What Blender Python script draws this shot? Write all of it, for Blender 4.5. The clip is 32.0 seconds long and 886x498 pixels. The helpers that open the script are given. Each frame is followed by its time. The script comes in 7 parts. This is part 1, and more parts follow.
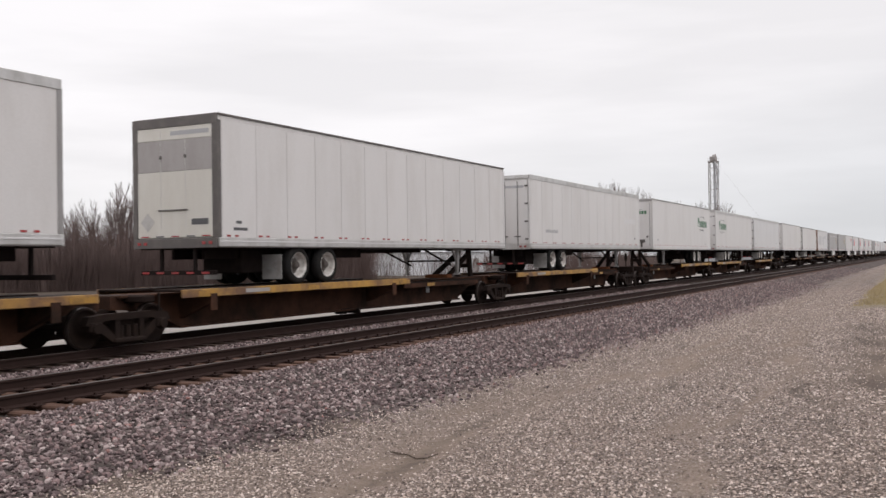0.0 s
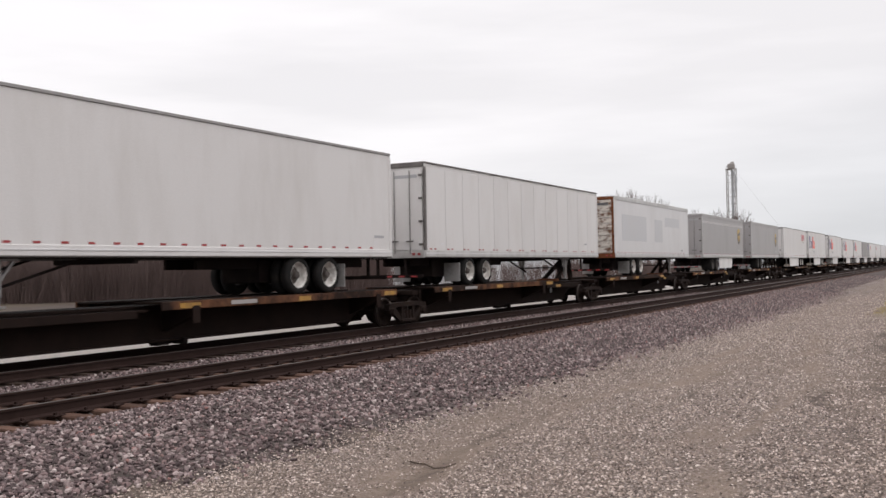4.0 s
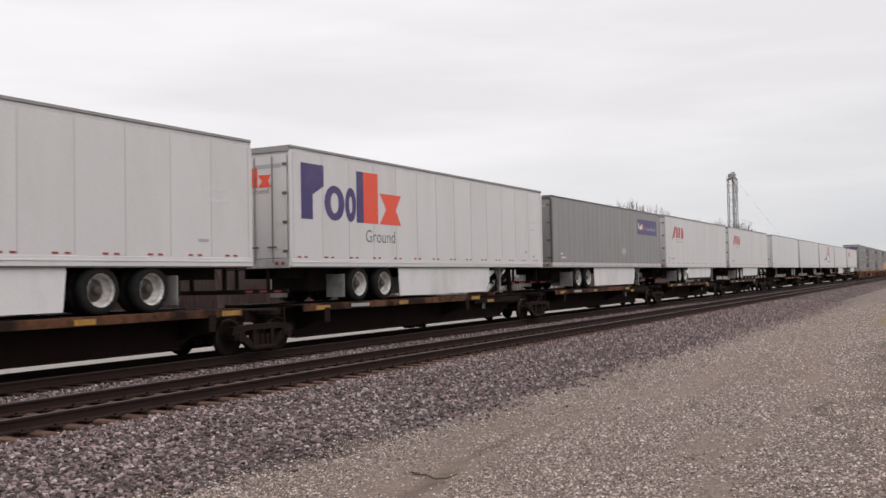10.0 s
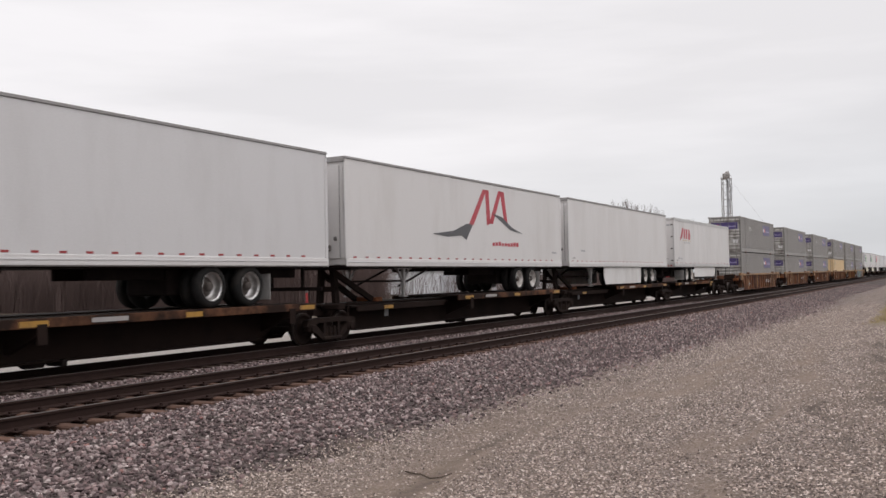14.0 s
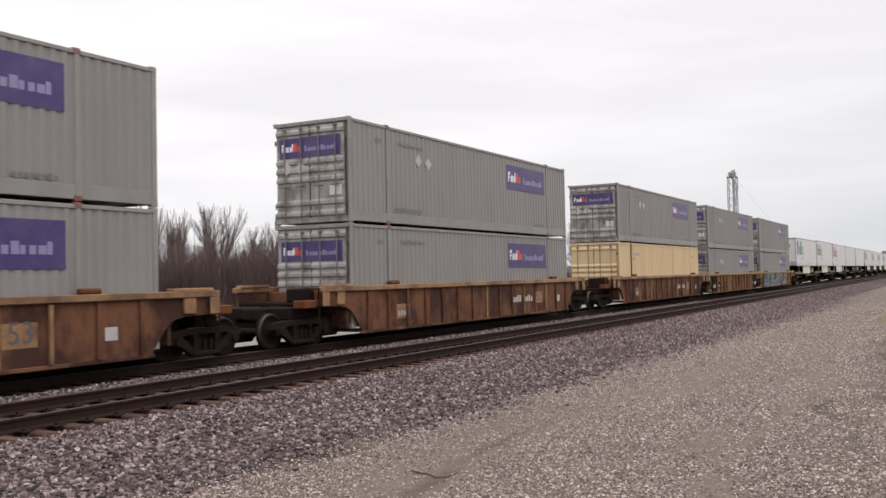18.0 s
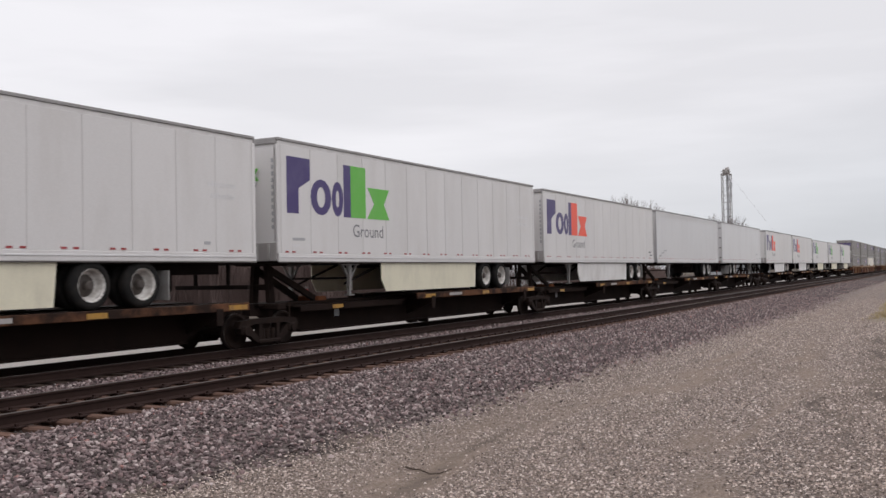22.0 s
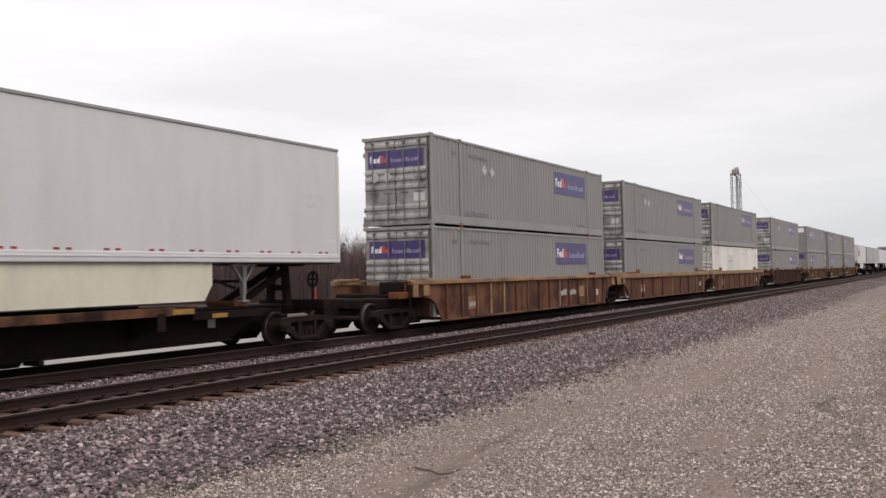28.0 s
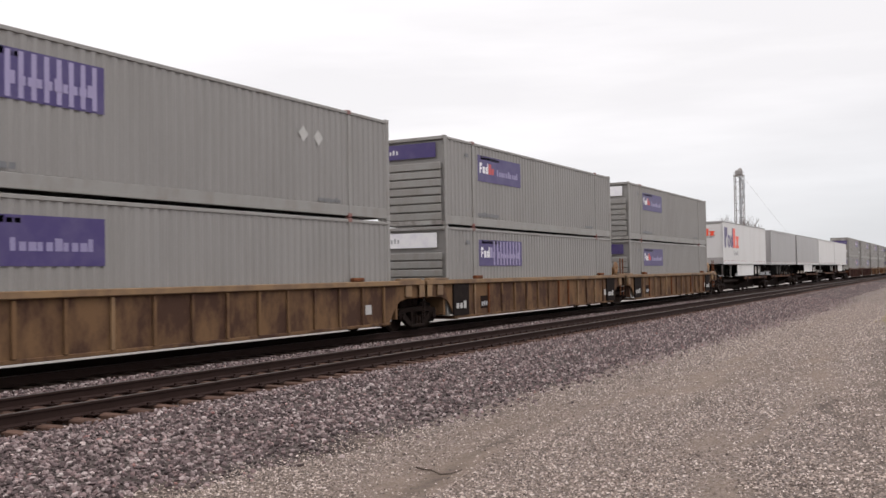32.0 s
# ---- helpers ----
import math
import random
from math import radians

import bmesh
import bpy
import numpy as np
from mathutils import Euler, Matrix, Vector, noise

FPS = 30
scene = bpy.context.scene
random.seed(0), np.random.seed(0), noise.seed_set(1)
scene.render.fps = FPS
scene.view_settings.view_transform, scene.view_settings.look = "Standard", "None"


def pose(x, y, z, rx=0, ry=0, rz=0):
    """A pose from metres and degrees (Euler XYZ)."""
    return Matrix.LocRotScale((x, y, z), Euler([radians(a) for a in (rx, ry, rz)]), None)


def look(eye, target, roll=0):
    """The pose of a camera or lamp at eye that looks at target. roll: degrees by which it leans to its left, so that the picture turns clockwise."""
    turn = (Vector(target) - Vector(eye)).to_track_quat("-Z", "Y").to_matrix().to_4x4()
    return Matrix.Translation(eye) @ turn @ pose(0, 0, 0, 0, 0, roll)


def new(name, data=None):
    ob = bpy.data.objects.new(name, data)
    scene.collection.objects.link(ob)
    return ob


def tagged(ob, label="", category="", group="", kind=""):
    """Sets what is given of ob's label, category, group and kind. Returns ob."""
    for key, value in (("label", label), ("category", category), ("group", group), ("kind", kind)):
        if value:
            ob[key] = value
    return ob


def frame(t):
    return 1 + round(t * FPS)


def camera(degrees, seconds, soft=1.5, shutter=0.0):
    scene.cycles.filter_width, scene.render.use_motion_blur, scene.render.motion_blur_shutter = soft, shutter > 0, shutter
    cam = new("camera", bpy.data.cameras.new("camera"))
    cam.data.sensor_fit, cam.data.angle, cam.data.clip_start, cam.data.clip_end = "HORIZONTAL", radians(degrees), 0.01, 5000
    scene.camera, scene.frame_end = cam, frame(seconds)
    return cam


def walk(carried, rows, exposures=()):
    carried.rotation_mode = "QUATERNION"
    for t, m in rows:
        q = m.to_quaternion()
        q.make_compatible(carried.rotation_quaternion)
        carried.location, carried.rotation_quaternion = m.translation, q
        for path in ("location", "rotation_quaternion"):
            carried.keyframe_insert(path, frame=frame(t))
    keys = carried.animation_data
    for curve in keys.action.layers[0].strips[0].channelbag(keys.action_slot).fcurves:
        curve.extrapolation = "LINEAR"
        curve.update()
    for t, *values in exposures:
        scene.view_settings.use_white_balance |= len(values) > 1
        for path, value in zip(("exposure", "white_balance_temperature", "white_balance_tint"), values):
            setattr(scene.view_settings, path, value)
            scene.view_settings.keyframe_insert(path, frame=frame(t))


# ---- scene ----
# camera: hand-held beside the line, 1.71 m above the rail tops; y runs along the track, the train's centre line is x = 0
EYE = (15.6, 0.0, 1.71)
cam = camera(50.62, 32.0, soft=1.5, shutter=0.06)


def view(yaw, pitch, roll):
    return pose(*EYE, 90 + pitch, 0, yaw) @ pose(0, 0, 0, 0, 0, roll)


walk(cam, [
    (0.0, view(27.41, 0.57, -0.83)),
    (0.5, view(27.33, 0.53, -0.75)),
    (1.0, view(27.23, 0.52, -0.67)),
    (1.5, view(27.28, 0.54, -0.75)),
    (2.0, view(27.51, 0.70, -0.86)),
    (2.5, view(27.75, 0.96, -0.96)),
    (4.5, view(28.51, 1.13, -1.09)),
    (5.0, view(28.29, 1.02, -1.03)),
    (5.5, view(28.10, 0.95, -1.05)),
    (6.0, view(27.91, 0.85, -1.14)),
    (6.5, view(27.89, 0.85, -1.17)),
    (7.0, view(27.91, 1.08, -1.21)),
    (7.5, view(27.91, 1.28, -1.20)),
    (8.0, view(27.88, 1.43, -0.95)),
    (8.5, view(28.35, 1.55, -1.16)),
    (9.0, view(28.86, 1.72, -1.30)),
    (9.5, view(28.92, 1.80, -1.30)),
    (10.0, view(28.49, 1.76, -1.13)),
    (10.5, view(27.98, 1.60, -0.98)),
    (11.0, view(27.54, 1.41, -0.95)),
    (11.5, view(27.33, 1.31, -1.15)),
    (12.0, view(27.26, 1.35, -1.13)),
    (12.5, view(27.49, 1.55, -1.10)),
    (13.0, view(27.91, 1.71, -1.03)),
    (13.5, view(28.20, 1.75, -1.06)),
    (15.5, view(27.99, 1.45, -1.27)),
    (16.0, view(28.32, 1.33, -1.19)),
    (16.5, view(28.41, 1.38, -1.30)),
    (17.0, view(28.49, 1.51, -1.38)),
    (17.5, view(28.52, 1.64, -1.19)),
    (18.0, view(28.51, 1.69, -1.22)),
    (18.5, view(28.44, 1.68, -1.20)),
    (19.0, view(28.37, 1.63, -1.21)),
    (19.5, view(28.47, 1.66, -1.18)),
    (20.0, view(28.52, 1.76, -1.31)),
    (20.5, view(28.40, 1.77, -1.09)),
    (21.0, view(28.27, 1.66, -1.12)),
    (21.5, view(28.13, 1.52, -1.20)),
    (22.0, view(28.16, 1.46, -1.08)),
    (22.5, view(28.20, 1.57, -1.23)),
    (23.0, view(28.16, 1.63, -1.27)),
    (23.5, view(28.12, 1.57, -1.15)),
    (24.0, view(28.02, 1.42, -1.15)),
    (24.5, view(28.03, 1.33, -1.11)),
    (26.5, view(28.35, 1.48, -0.91)),
    (27.0, view(28.46, 1.49, -1.00)),
    (27.5, view(28.56, 1.44, -1.01)),
    (28.0, view(28.69, 1.49, -1.12)),
    (28.5, view(28.77, 1.52, -1.08)),
    (29.0, view(28.79, 1.43, -0.87)),
    (29.5, view(28.82, 1.30, -0.94)),
    (30.0, view(28.95, 1.31, -0.96)),
    (30.5, view(29.08, 1.36, -1.02)),
    (31.0, view(29.10, 1.48, -0.98)),
    (31.5, view(29.03, 1.51, -0.94)),
    (32.0, view(28.86, 1.50, -0.89)),
], exposures=[(0.0, 0.02, 6550, 11), (2.0, 0.03, 6550, 11), (7.0, 0.06, 6550, 11), (8.5, -0.05, 6550, 11), (13.0, -0.07, 6550, 11), (16.0, -0.05, 6550, 11), (17.0, 0.10, 6550, 11), (18.0, 0.08, 6550, 11), (20.0, 0.03, 6550, 11), (22.0, -0.11, 6400, 11),
              (27.0, -0.04, 6400, 11), (28.0, 0.05, 6550, 11), (29.0, 0.17, 6550, 11), (30.0, 0.09, 6550, 11), (31.0, 0.12, 6550, 11), (32.0, 0.12, 6550, 11)])


def run(t):
    """How far the train has come after t seconds."""
    return 0.0046 * t * t + 25.4753 * t


TRAIN_TIMES = [0.0, 1.0] + [2.0 + 2 * i for i in range(15)] + [31.0, 32.0]


# ---- sky and light: bright overcast day ----
world = bpy.data.worlds.new("overcast_sky")
scene.world = world
world.use_nodes = True
wn, wl = world.node_tree.nodes, world.node_tree.links
w_bg = wn["Background"]
w_co = wn.new("ShaderNodeTexCoord")
w_map = wn.new("ShaderNodeMapping")
w_map.inputs["Scale"].default_value = (1.0, 1.0, 7.0)
w_noise = wn.new("ShaderNodeTexNoise")
w_noise.inputs["Scale"].default_value = 2.6
w_noise.inputs["Detail"].default_value = 5.0
w_ramp = wn.new("ShaderNodeValToRGB")
w_ramp.color_ramp.elements[0].position = 0.36
w_ramp.color_ramp.elements[0].color = (0.915, 0.90, 0.915, 1)
w_ramp.color_ramp.elements[1].position = 0.66
w_ramp.color_ramp.elements[1].color = (1.05, 1.03, 1.045, 1)
w_sep = wn.new("ShaderNodeSeparateXYZ")
w_up = wn.new("ShaderNodeMapRange")
w_up.interpolation_type = "SMOOTHSTEP"
w_up.inputs["From Min"].default_value = 0.22
w_up.inputs["From Max"].default_value = 1.0
w_up.inputs["To Min"].default_value = 0.915
w_up.inputs["To Max"].default_value = 2.0
w_mul = wn.new("ShaderNodeMix")
w_mul.data_type, w_mul.blend_type = "RGBA", "MULTIPLY"
w_mul.inputs["Factor"].default_value = 1.0
w_low = wn.new("ShaderNodeMapRange")        # thicker cloud towards the horizon down the line
w_low.interpolation_type = "SMOOTHSTEP"
w_low.inputs["From Min"].default_value = 0.0
w_low.inputs["From Max"].default_value = 0.25
w_dim = wn.new("ShaderNodeMix")
w_dim.data_type = "RGBA"
w_dim.inputs["A"].default_value = (0.755, 0.785, 0.805, 1)
w_dim.inputs["B"].default_value = (1.0, 1.0, 1.0, 1)
w_away = wn.new("ShaderNodeMath")
w_away.operation = "MULTIPLY_ADD"
w_away.inputs[1].default_value = -0.16
w_haze = wn.new("ShaderNodeMix")
w_haze.data_type, w_haze.blend_type = "RGBA", "MULTIPLY"
w_haze.inputs["Factor"].default_value = 1.0
w_sky = wn.new("ShaderNodeTexSky")
w_sky.sky_type, w_sky.sun_disc = "NISHITA", False
w_sky.sun_elevation, w_sky.sun_rotation = radians(53), radians(104)
w_mix = wn.new("ShaderNodeMix")
w_mix.data_type = "RGBA"
w_mix.inputs["Factor"].default_value = 0.006
wl.new(w_co.outputs["Generated"], w_map.inputs["Vector"])
wl.new(w_map.outputs["Vector"], w_noise.inputs["Vector"])
wl.new(w_noise.outputs["Fac"], w_ramp.inputs["Fac"])
wl.new(w_co.outputs["Generated"], w_sep.inputs["Vector"])
wl.new(w_sep.outputs["Z"], w_up.inputs["Value"])
wl.new(w_ramp.outputs["Color"], w_mul.inputs["A"])
wl.new(w_up.outputs["Result"], w_mul.inputs["B"])
wl.new(w_sep.outputs["X"], w_away.inputs[0])
wl.new(w_sep.outputs["Z"], w_away.inputs[2])
wl.new(w_away.outputs[0], w_low.inputs["Value"])
wl.new(w_low.outputs["Result"], w_dim.inputs["Factor"])
wl.new(w_mul.outputs["Result"], w_haze.inputs["A"])
wl.new(w_dim.outputs["Result"], w_haze.inputs["B"])
wl.new(w_haze.outputs["Result"], w_mix.inputs["A"])
wl.new(w_sky.outputs["Color"], w_mix.inputs["B"])
wl.new(w_mix.outputs["Result"], w_bg.inputs["Color"])
w_bg.inputs["Strength"].default_value = 1.0

sun = new("sun", bpy.data.lights.new("sun", "SUN"))
sun.data.energy, sun.data.angle, sun.data.color = 0.4, radians(40), (1.0, 0.97, 0.94)
sun.matrix_world = look((40, -10, 55), (0, 0, 0))


# ---- materials ----
def mat(name, col, rough=0.55, metal=0.0, dirt=(0.12, 0.10, 0.08), amount=0.25, scale=1.2, fine=30.0, bump=0.15,
        streak=1.0, vary=0.06, low=0.45, high=0.75):
    """A painted or bare surface: broad stains of the dirt colour, fine grain, slight relief, and a tone that varies from object to object.
    streak under 1 draws the stains out downwards."""
    m = bpy.data.materials.new(name)
    m.use_nodes = True
    n, l = m.node_tree.nodes, m.node_tree.links
    p = n["Principled BSDF"]
    p.inputs["Roughness"].default_value, p.inputs["Metallic"].default_value = rough, metal
    if rough >= 0.75:       # grime and raw timber hardly shine
        p.inputs["Specular IOR Level"].default_value = 0.08
    co = n.new("ShaderNodeTexCoord")
    mp = n.new("ShaderNodeMapping")
    mp.inputs["Scale"].default_value = (1, 1, streak)
    info = n.new("ShaderNodeObjectInfo")
    off = n.new("ShaderNodeVectorMath")
    off.operation = "MULTIPLY_ADD"
    off.inputs[1].default_value = (37, 23, 11)
    l.new(info.outputs["Random"], off.inputs[0])
    l.new(co.outputs["Object"], off.inputs[2])
    l.new(off.outputs[0], mp.inputs["Vector"])
    a = n.new("ShaderNodeTexNoise")
    a.inputs["Scale"].default_value, a.inputs["Detail"].default_value, a.inputs["Roughness"].default_value = scale, 6, 0.65
    l.new(mp.outputs["Vector"], a.inputs["Vector"])
    r = n.new("ShaderNodeMapRange")
    r.inputs["From Min"].default_value, r.inputs["From Max"].default_value = low, high
    r.inputs["To Min"].default_value, r.inputs["To Max"].default_value = 0, amount
    l.new(a.outputs["Fac"], r.inputs["Value"])
    b = n.new("ShaderNodeTexNoise")
    b.inputs["Scale"].default_value, b.inputs["Detail"].default_value = fine, 3
    l.new(co.outputs["Object"], b.inputs["Vector"])
    mix = n.new("ShaderNodeMix")
    mix.data_type = "RGBA"
    mix.inputs["A"].default_value, mix.inputs["B"].default_value = (*col, 1), (*dirt, 1)
    l.new(r.outputs["Result"], mix.inputs["Factor"])
    tone = n.new("ShaderNodeMath")
    tone.operation = "MULTIPLY_ADD"
    tone.inputs[1].default_value, tone.inputs[2].default_value = 0.16, 0.92
    l.new(b.outputs["Fac"], tone.inputs[0])
    tone2 = n.new("ShaderNodeMath")
    tone2.operation = "MULTIPLY_ADD"
    tone2.inputs[1].default_value = vary
    l.new(info.outputs["Random"], tone2.inputs[0])
    l.new(tone.outputs[0], tone2.inputs[2])
    hsv = n.new("ShaderNodeHueSaturation")
    l.new(mix.outputs["Result"], hsv.inputs["Color"])
    l.new(tone2.outputs[0], hsv.inputs["Value"])
    l.new(hsv.outputs["Color"], p.inputs["Base Color"])
    bm = n.new("ShaderNodeBump")
    bm.inputs["Strength"].default_value, bm.inputs["Distance"].default_value = bump, 0.01
    l.new(b.outputs["Fac"], bm.inputs["Height"])
    l.new(bm.outputs["Normal"], p.inputs["Normal"])
    return m


GRIME = (0.16, 0.13, 0.11)
M_WHITE = mat("white_paint", (0.61, 0.592, 0.582), 0.4, dirt=(0.42, 0.39, 0.36), amount=0.35, scale=0.9, bump=0.05, streak=0.25)
M_CREAM_WHITE = mat("ivory_paint", (0.59, 0.57, 0.52), 0.4, dirt=(0.40, 0.36, 0.30), amount=0.35, scale=0.9, bump=0.05, streak=0.25)
M_SHEET = mat("bright_sheet", (0.60, 0.588, 0.588), 0.34, 0.15, dirt=(0.45, 0.43, 0.42), amount=0.35, scale=0.8, bump=0.05, streak=0.3)
M_SILVER = mat("silver_grey_paint", (0.335, 0.320, 0.318), 0.40, 0.15, dirt=(0.20, 0.18, 0.17), amount=0.35, scale=0.8, bump=0.05, streak=0.3)
M_RIBGREY = mat("ribbed_grey_sheet", (0.262, 0.252, 0.245), 0.45, 0.1, dirt=(0.18, 0.165, 0.155), amount=0.45, scale=0.8, bump=0.05, streak=0.3)
M_ALU = mat("mill_aluminium", (0.55, 0.54, 0.53), 0.42, 0.6, dirt=(0.2, 0.18, 0.16), amount=0.5, scale=2.5, bump=0.1, streak=0.4)
M_DARKRAIL = mat("dark_rail", (0.10, 0.09, 0.085), 0.5, 0.2, dirt=(0.25, 0.22, 0.2), amount=0.4, scale=2.0)
M_RAILGREY = mat("dull_rail_grey", (0.28, 0.27, 0.265), 0.5, 0.2, dirt=(0.2, 0.18, 0.17), amount=0.5, scale=1.6, streak=0.6)
M_SEAM = mat("seam_grey", (0.58, 0.563, 0.552), 0.5, dirt=GRIME, amount=0.2, scale=3.0, streak=0.3)
M_RUSTED_WHITE = mat("rust_eaten_white", (0.55, 0.51, 0.46), 0.6, dirt=(0.11, 0.05, 0.026), amount=1.0, scale=2.2, bump=0.2, streak=1.6, low=0.46, high=0.60)
M_PATCH = mat("faded_patch", (0.49, 0.488, 0.50), 0.45, dirt=(0.5, 0.49, 0.48), amount=0.4, scale=0.8, bump=0.04)
M_BAND = mat("grey_band", (0.33, 0.31, 0.30), 0.5, dirt=(0.2, 0.18, 0.17), amount=0.5, scale=2.0, streak=0.4)
M_UNDER = mat("underframe_black", (0.014, 0.0100, 0.0095), 0.85, dirt=(0.028, 0.021, 0.018), amount=0.7, scale=2.0, bump=0.3)
M_STEEL = mat("grimy_steel", (0.0165, 0.0110, 0.0095), 0.85, 0.0, dirt=(0.030, 0.019, 0.014), amount=0.7, scale=2.5, bump=0.3)
M_LEG = mat("galvanised_leg", (0.25, 0.24, 0.235), 0.5, 0.5, dirt=GRIME, amount=0.6, scale=4.0)
M_RUBBER = mat("tyre_rubber", (0.016, 0.0155, 0.0155), 0.85, dirt=(0.042, 0.036, 0.031), amount=0.6, scale=3.0, bump=0.3)
M_RIM = mat("wheel_rim", (0.66, 0.64, 0.61), 0.5, 0.0, dirt=(0.20, 0.16, 0.13), amount=0.8, scale=7.0, low=0.4, high=0.7)
M_HUB = mat("greasy_hub", (0.075, 0.062, 0.055), 0.6, 0.3, dirt=(0.03, 0.025, 0.022), amount=0.6, scale=9.0)
M_RIM_DARK = mat("dull_rim", (0.085, 0.078, 0.072), 0.5, 0.3, dirt=(0.06, 0.05, 0.045), amount=0.7, scale=7.0)
M_RIM_CHROME = mat("polished_rim", (0.55, 0.54, 0.53), 0.35, 0.85, dirt=(0.16, 0.13, 0.11), amount=0.6, scale=6.0)
M_FLAP = mat("mudflap", (0.30, 0.29, 0.28), 0.7, dirt=(0.12, 0.1, 0.09), amount=0.7, scale=3.0)
M_SKIRT = mat("white_skirt", (0.66, 0.645, 0.63), 0.5, dirt=(0.34, 0.31, 0.28), amount=0.5, scale=1.2, streak=0.4)
M_SKIRT_CREAM = mat("cream_skirt", (0.66, 0.62, 0.48), 0.5, dirt=(0.34, 0.31, 0.26), amount=0.4, scale=1.2, streak=0.4)
M_RED = mat("red_reflector", (0.30, 0.028, 0.03), 0.3, amount=0.2, scale=9.0)
M_PURPLE = mat("purple_vinyl", (0.050, 0.032, 0.132), 0.4, dirt=(0.2, 0.18, 0.26), amount=0.25, scale=1.5, bump=0.04)
M_ORANGE = mat("orange_vinyl", (0.78, 0.075, 0.03), 0.4, dirt=(0.6, 0.2, 0.13), amount=0.2, scale=1.5, bump=0.04)
M_GREEN = mat("green_vinyl", (0.105, 0.40, 0.045), 0.4, dirt=(0.25, 0.45, 0.2), amount=0.2, scale=1.5, bump=0.04)
M_FOREST = mat("deep_green_vinyl", (0.03, 0.13, 0.055), 0.4, dirt=(0.15, 0.22, 0.16), amount=0.3, scale=1.5, bump=0.04)
M_CRIMSON = mat("crimson_vinyl", (0.40, 0.022, 0.04), 0.4, dirt=(0.4, 0.15, 0.15), amount=0.25, scale=1.5, bump=0.04)
M_GREYTEXT = mat("grey_lettering", (0.36, 0.36, 0.37), 0.5, amount=0.1, scale=2.0, bump=0.04)
M_DIMTEXT = mat("weathered_lettering", (0.165, 0.16, 0.155), 0.5, amount=0.1, scale=2.0, bump=0.04)
M_WORD = mat("slate_lettering", (0.15, 0.15, 0.16), 0.5, amount=0.1, scale=2.0, bump=0.04)
M_PALETEXT = mat("pale_lettering", (0.62, 0.61, 0.61), 0.5, amount=0.1, scale=2.0, bump=0.04)
M_DARKTEXT = mat("dark_lettering", (0.08, 0.08, 0.085), 0.5, amount=0.1, scale=2.0, bump=0.04)
M_GOLD = mat("gold_vinyl", (0.42, 0.28, 0.06), 0.4, amount=0.15, scale=3.0, bump=0.04)
M_BROWN = mat("brown_vinyl", (0.055, 0.032, 0.018), 0.4, amount=0.15, scale=3.0, bump=0.04)
M_SIGNWHITE = mat("sign_white", (0.80, 0.79, 0.80), 0.4, dirt=(0.5, 0.46, 0.6), amount=0.4, scale=2.5, bump=0.04)
M_FAINT = mat("faded_placard", (0.46, 0.445, 0.43), 0.5, dirt=(0.28, 0.27, 0.25), amount=0.6, scale=6.0)
M_ROD = mat("dull_lock_rod", (0.17, 0.16, 0.15), 0.6, dirt=(0.07, 0.055, 0.045), amount=0.6, scale=5.0)
M_SIGNPALE = mat("sign_lilac", (0.30, 0.26, 0.42), 0.4, amount=0.1, scale=2.0, bump=0.04)
M_SIGNRED = mat("sign_red", (0.58, 0.062, 0.050), 0.4, dirt=(0.2, 0.06, 0.12), amount=0.6, scale=2.0, bump=0.04)
M_SIGNDIM = mat("sign_dim_lilac", (0.25, 0.22, 0.37), 0.4, amount=0.1, scale=2.0, bump=0.04)
M_CONT = mat("container_grey", (0.248, 0.235, 0.224), 0.5, 0.0, dirt=(0.17, 0.158, 0.146), amount=0.45, scale=0.7, bump=0.08, streak=0.3, vary=0.05)
M_CONT_FRAME = mat("container_frame_grey", (0.26, 0.25, 0.236), 0.5, dirt=(0.16, 0.13, 0.11), amount=0.55, scale=1.8, streak=0.5)
M_CONT_DOOR = mat("container_door_grey", (0.34, 0.327, 0.307), 0.5, dirt=(0.085, 0.062, 0.052), amount=0.85, scale=2.2, streak=0.7, low=0.42, high=0.68)
M_CONT_CREAM = mat("container_cream", (0.62, 0.46, 0.265), 0.5, dirt=(0.38, 0.25, 0.125), amount=0.4, scale=0.8, bump=0.06, streak=0.25)
M_CONT_WHITE = mat("container_white", (0.74, 0.71, 0.65), 0.5, dirt=(0.38, 0.32, 0.26), amount=0.45, scale=0.8, bump=0.06, streak=0.25)
M_PATCH_WHITE = mat("repainted_white", (0.56, 0.545, 0.51), 0.5, dirt=(0.6, 0.58, 0.54), amount=0.5, scale=1.0, bump=0.04)
M_CONT_WHITE_DOOR = mat("container_white_door", (0.66, 0.63, 0.58), 0.5, dirt=(0.20, 0.15, 0.12), amount=0.7, scale=2.0, bump=0.06, streak=0.5, low=0.45, high=0.7)
M_CASTING = mat("red_brown_casting", (0.16, 0.055, 0.045), 0.6, dirt=(0.2, 0.17, 0.16), amount=0.6, scale=5.0, vary=0.3)
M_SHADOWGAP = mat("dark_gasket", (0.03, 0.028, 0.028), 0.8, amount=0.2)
M_RUST = mat("rust_streaks", (0.15, 0.055, 0.025), 0.8, dirt=(0.05, 0.03, 0.02), amount=0.7, scale=3.0, bump=0.3)
M_W_ORANGE = mat("well_orange", (0.168, 0.078, 0.043), 0.75, dirt=(0.056, 0.028, 0.023), amount=0.97, scale=0.85, bump=0.25, streak=0.7, low=0.40, high=0.56)
